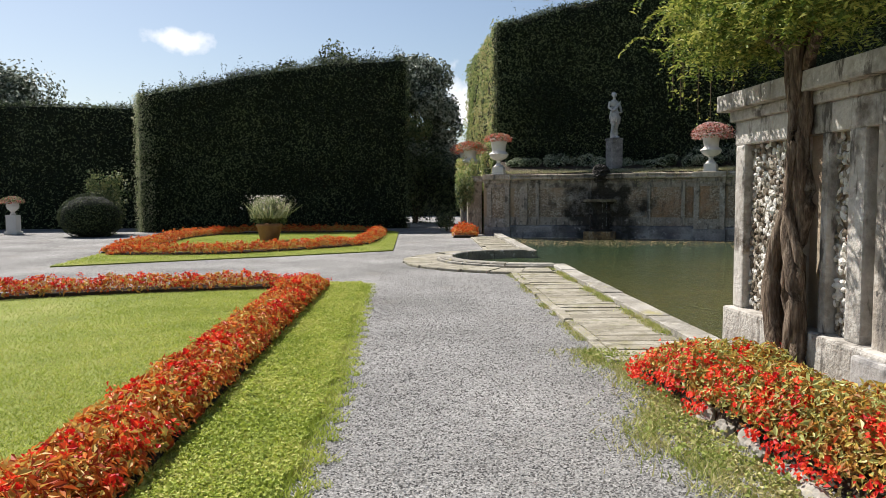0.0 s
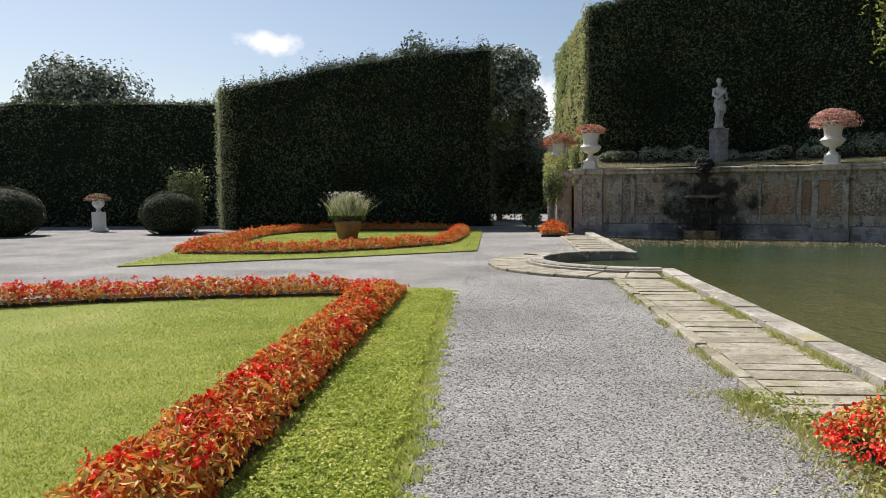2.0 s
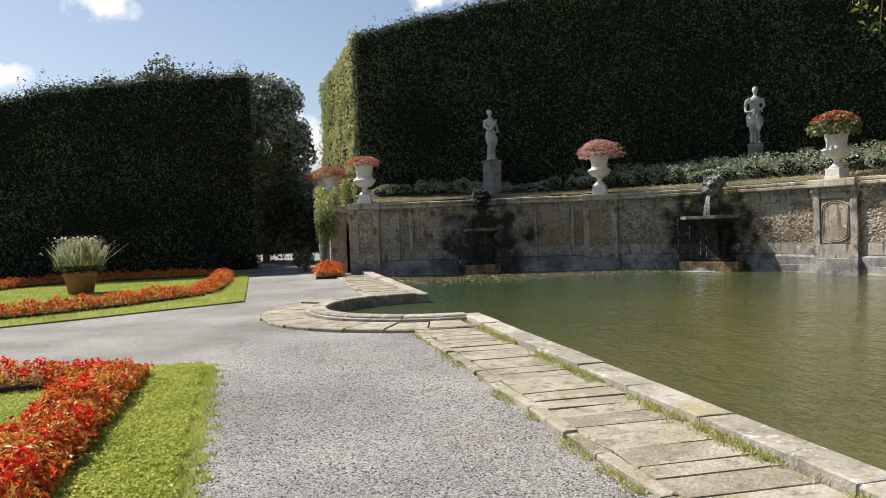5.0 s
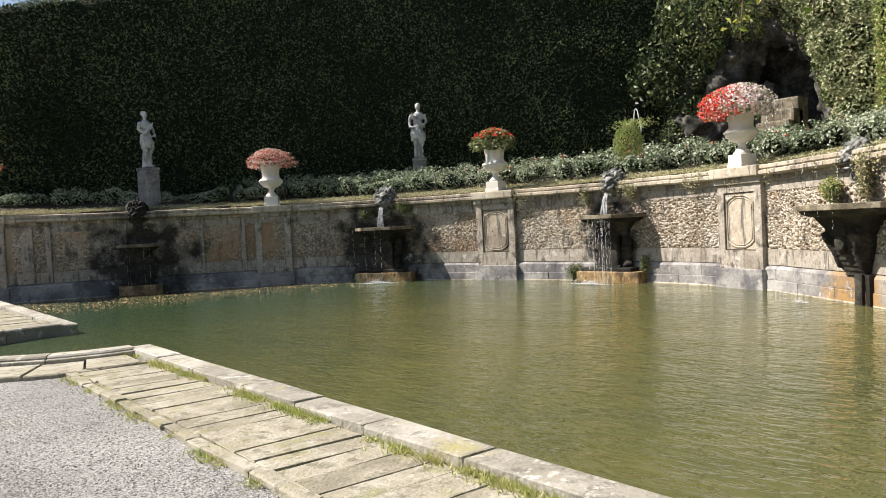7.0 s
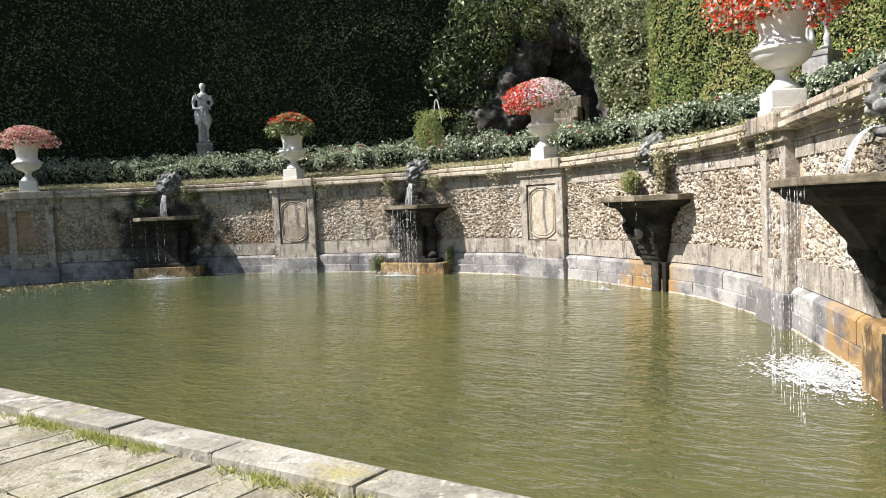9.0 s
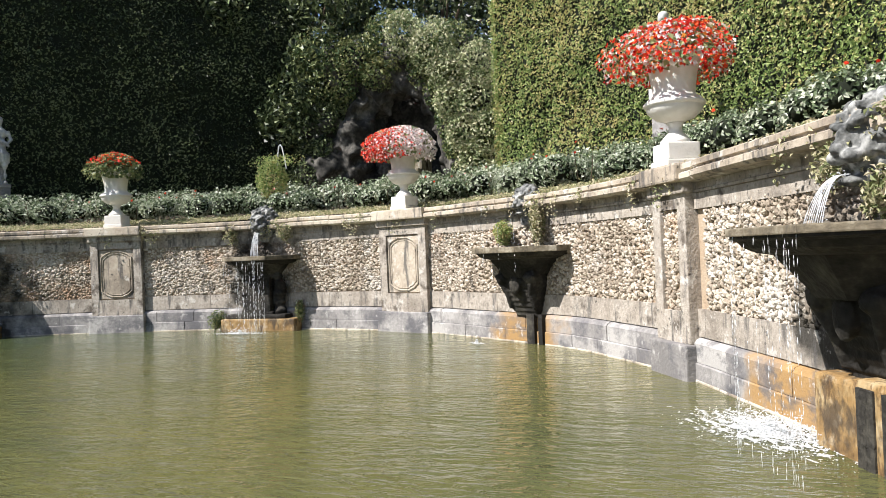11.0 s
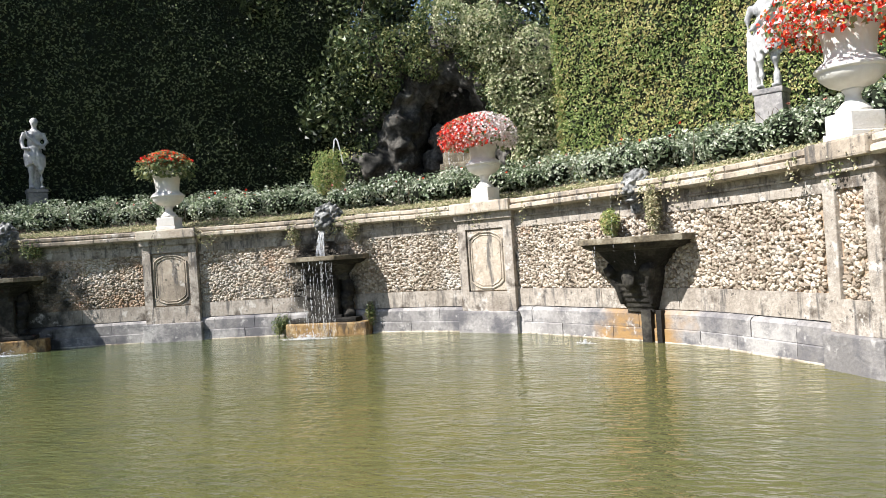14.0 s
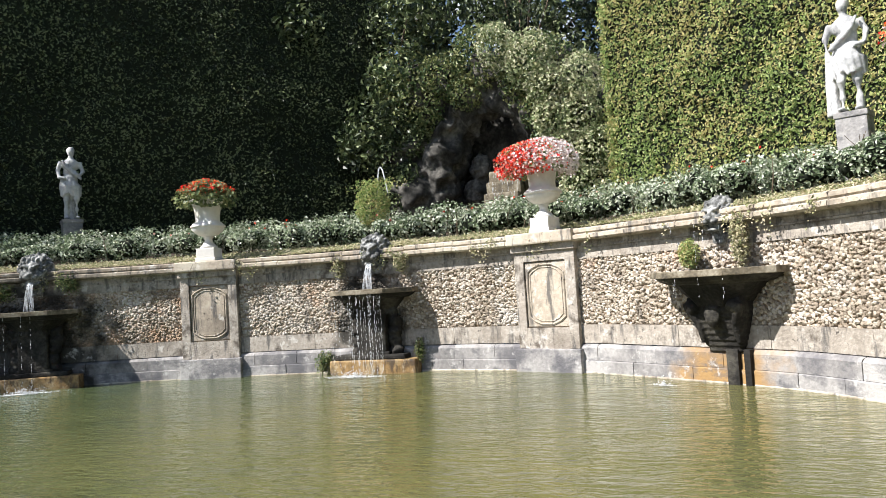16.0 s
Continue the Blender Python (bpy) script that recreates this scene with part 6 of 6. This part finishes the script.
# ---- planting on the bank ----
def rose_row():
    """Low glossy shrubs along the top of the wall."""
    s = 0.9
    i = 0
    while s < WALL.length - 2.5:
        l = random.uniform(1.3, 1.9)
        mid = s + l / 2
        q, d = WALL.side(mid), WALL.along(mid)
        p = WALL.at(mid) - q * random.uniform(1.9, 2.3)
        t = thing("rose_bush", "low glossy grey-green rose bush on the bank", "shrub", "rose bushes", (p[0], p[1], 2.72), math.degrees(math.atan2(d[1], d[0])))
        hh = 0.58 + 0.30 * noise.noise(Vector((mid * 0.9, 3, 0))) + random.uniform(-0.12, 0.14) + 0.2 * min(1, max(0, (mid - 20) / 8))
        bm = bmesh.new()
        for _ in range(8):
            x = random.uniform(-0.8, 0.8)
            limb(bm, [(x, 0, -0.15), (x + random.uniform(-.1, .1), random.uniform(-.2, .2), hh * 0.5), (x + random.uniform(-.2, .2), random.uniform(-.3, .3), hh)], [0.015, 0.01, 0.004], 5)
        tagged(part("stem", bm, TWIG, t), kind="stuff")
        P, N, bm = [], [], bmesh.new()
        for _ in range(9):
            c = Vector((random.uniform(-0.95, 0.95), random.gauss(0, 0.22), hh * random.uniform(0.34, 0.60)))
            r = Vector((random.uniform(0.20, 0.36), random.uniform(0.20, 0.32), hh * random.uniform(0.26, 0.46)))
            blob(bm, c, r * 0.78, 2, 0.2, 3)
            for _ in range(330):
                d = Vector((random.gauss(0, 1), random.gauss(0, 1), random.gauss(0.35, 1))).normalized()
                u = random.uniform(0.78, 1.15)
                P.append((c.x + d.x * r.x * u, c.y + d.y * r.y * u, max(0.0, c.z + d.z * r.z * u))); N.append((d.x, d.y, d.z + 0.25))
        # dark blobs paint the shade inside the bush
        tagged(part("core", bm, SHADE_CORE, t, smooth=True), kind="stuff")
        tagged(part("foliage", leaf_mesh(P, N, 0.075, ROSE_LEAF, 0.6, 0.55), None, t), kind="stuff")
        if mid > 14:
            P = [(random.uniform(-0.9, 0.9), random.gauss(0, 0.3), hh * random.uniform(0.7, 1.15)) for _ in range(3 if i % 2 else 5)]
            tagged(part("roses", leaf_mesh(P * 3, [(0, -0.5, 1)] * len(P) * 3, 0.06, RED_PETAL if i % 3 else PINK_PETAL, 0.9, 0.8), None, t), kind="stuff")
        s += l * 0.95
        i += 1


rose_row()


def bank_cover():
    P, N, P2, N2 = [], [], [], []
    for _ in range(56000):
        s = random.uniform(0.3, WALL.length - 1.0)
        o = random.uniform(0.10, 1.9)
        q = WALL.side(s); p = WALL.at(s) - q * o
        z = TOP_Z + 0.02 + 0.10 * o + abs(random.gauss(0, 0.035)) + 0.05 * max(0, noise.noise(Vector((s * 1.5, o * 2, 0))))
        P.append((p[0], p[1], z)); N.append((q[0] * 0.4, q[1] * 0.4, 1))
    for _ in range(9000):
        s = random.uniform(6.0, WALL.length - 1.0)
        if noise.noise(Vector((s * 0.9, 4.0, 0))) + 0.5 * noise.noise(Vector((s * 3.1, 9.0, 0))) < 0.12:
            continue
        u = random.random() ** 1.6
        q = WALL.side(s); p = WALL.at(s) + q * (0.02 + 0.24 * min(1, u * 3) + random.gauss(0, 0.025))
        P.append((p[0], p[1], TOP_Z + 0.05 - 0.42 * u * (0.5 + 0.8 * abs(math.sin(s * 5.3))))); N.append((q[0], q[1], 0.5))
    tagged(part("creeping_cover", leaf_mesh(P, N, 0.048, GROUND_IVY, 0.6, 0.6), None), "yellow-green creeping plants along the wall top", "ground cover", kind="stuff")
    for _ in range(330):
        s = random.uniform(8, WALL.length - 0.5)
        o = random.uniform(2.2, 5.2)
        q = WALL.side(s); p = WALL.at(s) - q * o
        if p[0] > 21.0:
            continue
        rx, rz = random.uniform(0.28, 0.62), random.uniform(0.22, 0.48)
        for _ in range(170):
            d = Vector((random.gauss(0, 1), random.gauss(0, 1), random.gauss(0.4, 1))).normalized() * random.uniform(0.8, 1.12)
            P2.append((p[0] + d.x * rx, p[1] + d.y * rx, 2.88 + 0.10 * o + d.z * rz)); N2.append((d.x, d.y, d.z + 0.3))
    tagged(part("bank_shrubs", leaf_mesh(P2, N2, 0.085, ROSE_LEAF, 0.6, 0.7), None), "low dark green shrubs covering the bank", "ground cover", kind="stuff")


bank_cover()


# ---- grotto on the axis ----
def grotto():
    t = thing("grotto", "rough tufa rock grotto with a dark arched cave overgrown with ivy", "grotto", at=(23.4, 17.45, 2.9))
    bm = bmesh.new()
    for y, z, r in ((2.0, 0.5, 0.9), (2.1, 1.6, 0.85), (2.0, 2.6, 0.9), (1.7, 3.5, 0.9), (1.1, 4.3, 0.9), (0.3, 4.8, 0.9), (-0.6, 4.6, 0.9), (-1.3, 3.9, 0.95), (-1.7, 2.9, 1.0), (-1.9, 1.8, 1.0), (-2.0, 0.7, 1.0), (3.0, 1.5, 1.2), (3.0, 3.2, 1.1), (-3.0, 1.4, 1.2), (-3.0, 3.2, 1.1), (2.2, 4.9, 1.0), (-1.9, 4.6, 0.9), (0.2, 5.2, 0.8)):
        blob(bm, (random.uniform(-0.2, 0.2), y, z), (r, r * random.uniform(0.7, 0.9), r), 4, 0.32, 2.2)
    for v in bm.verts:
        v.co += Vector((noise.noise(v.co * 4), noise.noise(v.co * 4 + Vector((9, 0, 0))), noise.noise(v.co * 4 + Vector((0, 9, 0))))) * 0.26
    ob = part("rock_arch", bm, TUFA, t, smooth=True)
    r = ob.modifiers.new("fuse", "REMESH"); r.mode, r.voxel_size, r.use_smooth_shade = "VOXEL", 0.07, True
    # back slab whose dark rock colour paints the depth of the cave
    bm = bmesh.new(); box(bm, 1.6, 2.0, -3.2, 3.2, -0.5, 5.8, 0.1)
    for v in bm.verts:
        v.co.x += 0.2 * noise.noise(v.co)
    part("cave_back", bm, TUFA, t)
    bm = bmesh.new()
    for y, z, r in ((0.9, 0.3, 0.5), (0.5, 0.9, 0.45), (1.0, 1.6, 0.5), (0.8, 2.4, 0.45)):
        blob(bm, (0.3, y, z), (r, r * 0.8, r), 3, 0.5, 3)
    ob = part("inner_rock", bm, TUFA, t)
    r = ob.modifiers.new("fuse", "REMESH"); r.mode, r.voxel_size, r.use_smooth_shade = "VOXEL", 0.06, True
    P, N = [], []
    for y, z, r, k in ((0.2, 5.6, 1.0, 2200), (-1.6, 4.9, 1.1, 2600), (-1.7, 3.8, 0.85, 2200), (-2.0, 2.8, 0.8, 1800), (-2.6, 3.6, 0.8, 1600), (-2.5, 1.8, 0.9, 1500), (-2.4, 0.9, 0.8, 1500), (2.4, 4.6, 1.0, 1500), (2.9, 5.4, 1.0, 1200), (1.5, 5.2, 0.8, 1400), (2.2, 3.9, 0.5, 600), (-1.2, 4.6, 0.9, 2000), (-3.2, 2.6, 0.9, 1600), (-3.2, 1.2, 0.9, 1600), (-1.9, 2.0, 0.5, 900), (0.8, 4.6, 0.6, 900)):
        for _ in range(k):
            d = Vector((random.gauss(0, 1), random.gauss(0, 1), random.gauss(0, 1))).normalized() * random.uniform(0.75, 1.05)
            P.append((-0.70 + d.x * r, y + d.y * r, z + d.z * r)); N.append(tuple(d))
    # ivy on the left jamb takes the dark leaf to paint the shade there
    dark, dn = [], []
    for y, z, r, k in ((2.9, 0.4, 0.6, 900), (2.9, 2.2, 0.5, 700), (2.6, 3.4, 0.6, 900), (3.4, 1.4, 0.7, 1100), (3.5, 2.8, 0.8, 1300), (3.3, 4.0, 0.8, 1300)):
        for _ in range(k):
            d = Vector((random.gauss(0, 1), random.gauss(0, 1), random.gauss(0, 1))).normalized() * random.uniform(0.75, 1.05)
            dark.append((-0.75 + d.x * r, y + d.y * r, z + d.z * r)); dn.append(tuple(d))
    tagged(part("dark_ivy", leaf_mesh(dark, dn, 0.12, HEDGE_LEAF, 0.6, 0.7), None, t, "ivy with shade painted into its dark leaves"), kind="stuff")
    tagged(part("ivy", leaf_mesh(P, N, 0.12, IVY_LEAF, 0.6, 0.7), None, t), kind="stuff")
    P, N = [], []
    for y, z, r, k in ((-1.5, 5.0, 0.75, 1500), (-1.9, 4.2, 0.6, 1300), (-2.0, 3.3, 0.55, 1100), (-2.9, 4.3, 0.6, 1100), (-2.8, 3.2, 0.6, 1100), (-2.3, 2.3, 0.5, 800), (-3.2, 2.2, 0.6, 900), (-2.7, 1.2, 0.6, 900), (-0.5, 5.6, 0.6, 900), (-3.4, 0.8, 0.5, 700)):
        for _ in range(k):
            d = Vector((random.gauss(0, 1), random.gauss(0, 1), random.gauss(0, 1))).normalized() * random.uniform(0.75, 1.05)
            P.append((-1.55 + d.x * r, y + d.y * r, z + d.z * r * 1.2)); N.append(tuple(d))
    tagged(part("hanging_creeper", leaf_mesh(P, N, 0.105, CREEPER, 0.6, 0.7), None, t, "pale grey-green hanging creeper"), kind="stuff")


grotto()


def cascade_steps():
    t = thing("cascade_steps", "pale stone cascade steps below the grotto", "steps", at=(20.9, 17.0, 2.9))
    for i in range(5):
        x, top = 0.30 * i, 0.55 + 0.36 * i
        bm = bmesh.new(); box(bm, x, x + 0.6, -0.52, 0.52, 0, top, 0.05); part("step", bm, LIP, t)
        drips(t, [(x - 0.015, random.uniform(-0.45, 0.45), random.uniform(0.006, 0.014)) for _ in range(16)], top, top - 0.36)


cascade_steps()


def topiary_bush():
    t = thing("topiary_bush", "clipped green bush with a thin water jet on the bank", "shrub", at=(17.1, 18.85, 3.0))
    P, N = [], []
    for _ in range(2600):
        d = Vector((random.gauss(0, 1), random.gauss(0, 1), random.gauss(0, 1))).normalized() * random.uniform(0.7, 1.05)
        P.append((d.x * 0.42, d.y * 0.42, 0.62 + d.z * 0.5)); N.append(tuple(d))
    for _ in range(500):
        P.append((random.gauss(0, 0.2), random.gauss(-0.15, 0.3), random.uniform(1.0, 1.25))); N.append((0, 0, 1))
    tagged(part("foliage", leaf_mesh(P, N, 0.06, SUNNY_LEAF, 0.55, 0.7), None, t), kind="stuff")
    bm = bmesh.new(); limb(bm, [(0, 0, -0.2), (0, 0, 0.8)], [0.06, 0.04]); part("stem", bm, TWIG, t)
    bm = bmesh.new()
    limb(bm, [(0.1, -0.10, 0.9), (0.1, -0.14, 1.3), (0.1, -0.18, 1.52), (0.1, -0.22, 1.55), (0.1, -0.27, 1.48), (0.1, -0.34, 1.15), (0.1, -0.38, 0.9)], [0.016] * 7, 6)
    part("water_jet", bm, FOAM, t, "thin arching jet of water")


topiary_bush()


# ---- pier and vine ----
def pier():
    a, b = Vector((2.67, 6.45, 0)), Vector((2.77, 4.35, 0))
    d = (b - a).normalized(); L = (b - a).length
    m = pose(a.x, a.y, 0, 0, 0, math.degrees(math.atan2(d.y, d.x)))
    t = thing("wall_pier", "massive stone pier with rubble panels ending the pool wall", "pier")
    bm = bmesh.new(); box(bm, 0.03, L, 0.06, 1.3, -0.2, 2.14, 0.01, m); part("pier_core", bm, PLASTER, t)
    bm = bmesh.new(); box(bm, -0.04, L + 0.05, -0.10, 1.35, -0.2, 0.62, 0.025, m); part("plinth", bm, PIER_STONE, t)
    for x0, x1 in ((0.0, 0.17), (0.88, 1.03), (1.30, 1.385), (1.61, 1.78)):
        bm = bmesh.new(); box(bm, x0, x1, -0.03, 0.6, 0.618, 2.0, 0.02, m); part("stone_strip", bm, PIER_STONE, t)
    bm = bmesh.new(); box(bm, -0.02, L + 0.02, -0.03, 1.31, 1.995, 2.20, 0.02, m); part("frieze", bm, PIER_STONE, t)
    for k, (o, z0, z1) in enumerate(((0.05, 2.198, 2.29), (0.13, 2.288, 2.43))):
        bm = bmesh.new(); box(bm, -o, L + o, -o - 0.02, 1.3 + o, z0, z1, 0.015, m); part("cornice", bm, PIER_STONE, t)
    q = m.to_3x3(); al = q @ Vector((1, 0, 0)); out = q @ Vector((0, -1, 0))
    fn = lambda u: ((m @ Vector((u, 0.04, 0)))[:2], (al.x, al.y), (out.x, out.y))
    shared = []
    for v, f in SHAPES:
        shared.append(mesh_of(v, f, PEBBLE_ONE))
    for u0, u1 in ((0.18, 0.87), (1.39, 1.60)):
        pts, aa, uu, oo, ss = stone_field(fn, u0, u1, 0.64, 1.98, 0.062)
        for p, a3, u3, o3, sz in list(zip(pts, aa, uu, oo, [(w_, h_, d_ * 0.55) for w_, h_, d_ in ss])):
            ob = new("rubble_stone", shared[random.randrange(9)]); ob.parent = t
            mm = Matrix.Identity(4)
            for k in range(3):
                mm[k][0], mm[k][1], mm[k][2], mm[k][3] = a3[k] * sz[0], u3[k] * sz[1], o3[k] * sz[2], p[k]
            ob.matrix_basis = mm
    # the wide corner pilaster nearer to the path
    bm = bmesh.new(); box(bm, 1.88, L + 0.06, -0.02, 0.8, 0.5, 2.2, 0.02, m); part("corner_pilaster", bm, STONE, t)
    bm = bmesh.new(); box(bm, 1.84, L + 0.10, -0.13, 0.9, -0.2, 0.58, 0.03, m); part("pilaster_base", bm, PLINTH, t)
    return m


PIER = pier()


def vine():
    t = thing("wisteria_vine", "old twisted wisteria vine with yellow-green leaves climbing the pier", "climber")
    W = lambda x, y, z: tuple(PIER @ Vector((x, y, z)))
    bm = bmesh.new()
    strands = (((0.84, 0.02), (1.02, 0.22), (1.20, 0.48), (1.25, 0.9), (1.13, 1.3), (1.14, 1.7), (1.20, 2.1), (1.20, 2.65), 0.062),
               ((1.18, 0.02), (1.09, 0.4), (0.98, 0.7), (0.95, 1.05), (1.05, 1.4), (1.20, 1.7), (1.17, 2.1), (1.16, 2.6), 0.066),
               ((1.25, 0.02), (1.27, 0.5), (1.20, 0.85), (1.14, 1.2), (1.24, 1.55), (1.11, 1.9), (1.15, 2.3), (1.10, 2.7), 0.058),
               ((1.08, 0.02), (1.00, 0.35), (0.92, 0.8), (1.00, 1.2), (1.11, 1.6), (1.13, 2.0), (1.20, 2.35), (1.24, 2.7), 0.052),
               ((0.95, 0.02), (1.10, 0.2), (1.14, 0.6), (1.06, 1.0), (1.17, 1.4), (1.22, 1.9), (1.14, 2.2), (1.18, 2.6), 0.046),
               ((1.28, 0.02), (1.18, 0.3), (1.22, 0.7), (1.28, 1.1), (1.16, 1.5), (1.22, 2.0), (1.12, 2.4), (1.06, 2.75), 0.034),
               ((1.14, 0.02), (1.20, 0.5), (1.08, 0.9), (1.18, 1.3), (1.09, 1.75), (1.18, 2.15), (1.16, 2.4), (1.26, 2.8), 0.030))
    for k, row in enumerate(strands):
        ctrl = [(x, -0.12 - 0.045 * math.sin(1.7 * z + k * 0.9) - 0.03 * (k % 2), z) for x, z in row[:-1]]
        pts, _ = spline(ctrl, 0.09)
        rad = [row[-1] * (1.12 - 0.14 * p[2]) * (1 + 0.22 * noise.noise(Vector((k * 7, p[2] * 4, 1)))) + 0.05 * max(0, 0.16 - p[2]) for p in pts]
        limb(bm, [W(*p) for p in pts], rad, 9)
    for x1, y1, z1 in ((0.5, -0.25, 2.95), (-0.1, -0.2, 3.05), (0.6, 0.4, 3.1), (1.7, 0.0, 3.0), (2.1, -0.2, 2.9), (0.2, -0.4, 2.9)):
        limb(bm, [W(1.24, -0.12, 2.45), W((1.24 + x1) / 2, y1 * 0.5 - 0.1, (2.6 + z1) / 2 + 0.12), W(x1, y1, z1)], [0.042, 0.026, 0.012], 7)
    part("trunk", bm, BARK, t, smooth=True)

    def fronds(name, k, where, mat, droop):
        """Drooping feathery leaves: a row of paired leaflets on each stalk."""
        P, N = [], []
        for _ in range(k):
            x, y, z = where()
            a, l = random.uniform(0, 6.28), random.uniform(0.18, 0.32)
            for j in range(13):
                u = j / 12
                cx, cy, cz = x + l * u * math.cos(a) * 0.8, y + l * u * math.sin(a) * 0.8, z + l * (0.25 * u - droop * u * u)
                for side in (-1, 1):
                    P.append(W(cx - side * 0.022 * math.sin(a), cy + side * 0.022 * math.cos(a), cz - 0.008)); N.append((0, 0, 1))
        tagged(part(name, leaf_mesh(P, N, 0.05, mat, 0.38, 0.5, 0.1), None, t), kind="stuff")

    fronds("foliage", 430, lambda: (random.uniform(-0.25, 0.75), random.gauss(-0.22, 0.17), random.uniform(2.72, 3.5)), VINE_LEAF, 1.0)
    fronds("shaded_foliage", 1150, lambda: (random.uniform(0.45, 2.6), random.gauss(-0.35, 0.30), random.uniform(2.66, 3.35)), VINE_LEAF, 0.8)
    bm = bmesh.new(); P, N = [], []
    for x, y, z, l in ((-0.30, -0.35, 2.95, 0.60), (-0.38, -0.15, 3.0, 0.7), (-0.45, 0.0, 3.1, 0.85), (-0.5, -0.25, 3.2, 0.7), (-0.1, -0.5, 2.9, 0.45), (-0.2, 0.1, 3.1, 0.8)):
        pts = [W(x, y, z), W(x - 0.14, y, z - l * 0.25), W(x - 0.22, y + 0.03, z - l * 0.6), W(x - 0.27, y + 0.05, z - l)]
        limb(bm, pts, [0.008, 0.006, 0.005, 0.003], 5)
        for i in range(34):
            u = random.random() ** 0.7
            k = min(2, int(u * 3)); f = u * 3 - k
            q = Vector(pts[k]).lerp(Vector(pts[k + 1]), f)
            P.append((q.x + random.gauss(0, 0.035), q.y + random.gauss(0, 0.035), q.z + random.gauss(0, 0.03))); N.append((0, 0, 1))
    tagged(part("hanging_twig", bm, TWIG, t), kind="stuff")
    tagged(part("hanging_leaves", leaf_mesh(P, N, 0.045, VINE_LEAF, 0.4, 0.9), None, t), kind="stuff")


vine()


# ---- beyond the far end of the pool wall ----
def far_corner():
    t = thing("wall_return", "stone return wall with posts beyond the pool", "wall", kind="structure")
    bm = bmesh.new(); box(bm, 2.0, 2.35, 32.0, 40.0, -0.1, 2.2, 0.03); part("wall_core", bm, STONE, t)
    bm = bmesh.new(); box(bm, 1.9, 2.45, 31.9, 40.0, 2.198, TOP_Z - 0.03, 0.03); part("coping_block", bm, CORNICE, t)
    for y in (32.1, 33.6, 36.0, 38.5):
        bm = bmesh.new(); box(bm, 1.75, 2.1, y, y + 0.5, -0.1, 2.21, 0.03); part("post", bm, STONE, t)
    urn((1.9, 36.3, TOP_Z - 0.03), 0, 1.05, "pale urn on the return wall beyond the pool")
    flowers_in((1.9, 36.3, TOP_Z + 1.28), 0.75, 0.42, ((PINK_PETAL, 900, None), (ORANGE_PETAL, 200, None)), 300, "faded pink geraniums in a far urn")
    urn((1.95, 33.7, TOP_Z - 0.03), 0, 1.0, "pale urn half hidden by the climber")
    flowers_in((1.95, 33.7, TOP_Z + 1.22), 0.7, 0.35, ((PINK_PETAL, 600, None), (ORANGE_PETAL, 300, None)), 500, "faded pink and brown geraniums over the climber")
    bush((1.75, 33.4, 1.5), (0.5, 1.6, 1.6), SUNNY_LEAF, "yellow-green climber hanging over the return wall", 2600, 0.11, "climber")
    bush((1.6, 31.6, 0.9), (0.45, 0.6, 1.5), IVY_LEAF, "leafy climber at the wall corner", 1500, 0.10, "climber")
    bush((0.9, 34.5, 0), (0.5, 0.6, 0.8), HEDGE_LEAF, "dark low bush beside the path", 1200, 0.10)


far_corner()


def far_urn():
    t = thing("urn", "small pale urn on a pedestal by the far hedge", "urn", at=(-18.2, 33.6, 0))
    bm = bmesh.new(); box(bm, -0.28, 0.28, -0.28, 0.28, 0, 0.12, 0.02); box(bm, -0.22, 0.22, -0.22, 0.22, 0.118, 0.85, 0.02); part("pedestal", bm, TERRACOTTA_WHITE, t)
    lathe_part("bowl", [(0.14, 0.848), (0.08, 0.95), (0.10, 1.02), (0.22, 1.12), (0.27, 1.25), (0.24, 1.32), (0.30, 1.40), (0.26, 1.42)], TERRACOTTA_WHITE, t)
    flowers_in((-18.2, 33.6, 1.42), 0.5, 0.25, ((PINK_PETAL, 250, None),), 350, "drooping faded flowers in a small urn")


far_urn()


def floating_leaves():
    P = []
    while len(P) < 3600:
        x, y = random.uniform(3.0, 12.0), random.uniform(22.5, 30)
        if y < 30.6 - (x - 3) * 0.27 - 0.25 and y > 26.2 - 0.10 * x + random.gauss(0, 0.7):
            P.append((x, y, WATER_Z + 0.006))
    m = material("fallen_leaf", [(0.09, 0.055, 0.03), (0.22, 0.13, 0.055), (0.40, 0.30, 0.15)], 3, 12, 0.8, 0.0, island=0.8)
    tagged(part("fallen_leaves", leaf_mesh(P, [(0, 0, 1)] * len(P), 0.07, m, 0.6, 0.06, 0.04), None), "brown fallen leaves floating on the pond", "leaves", kind="stuff")


floating_leaves()
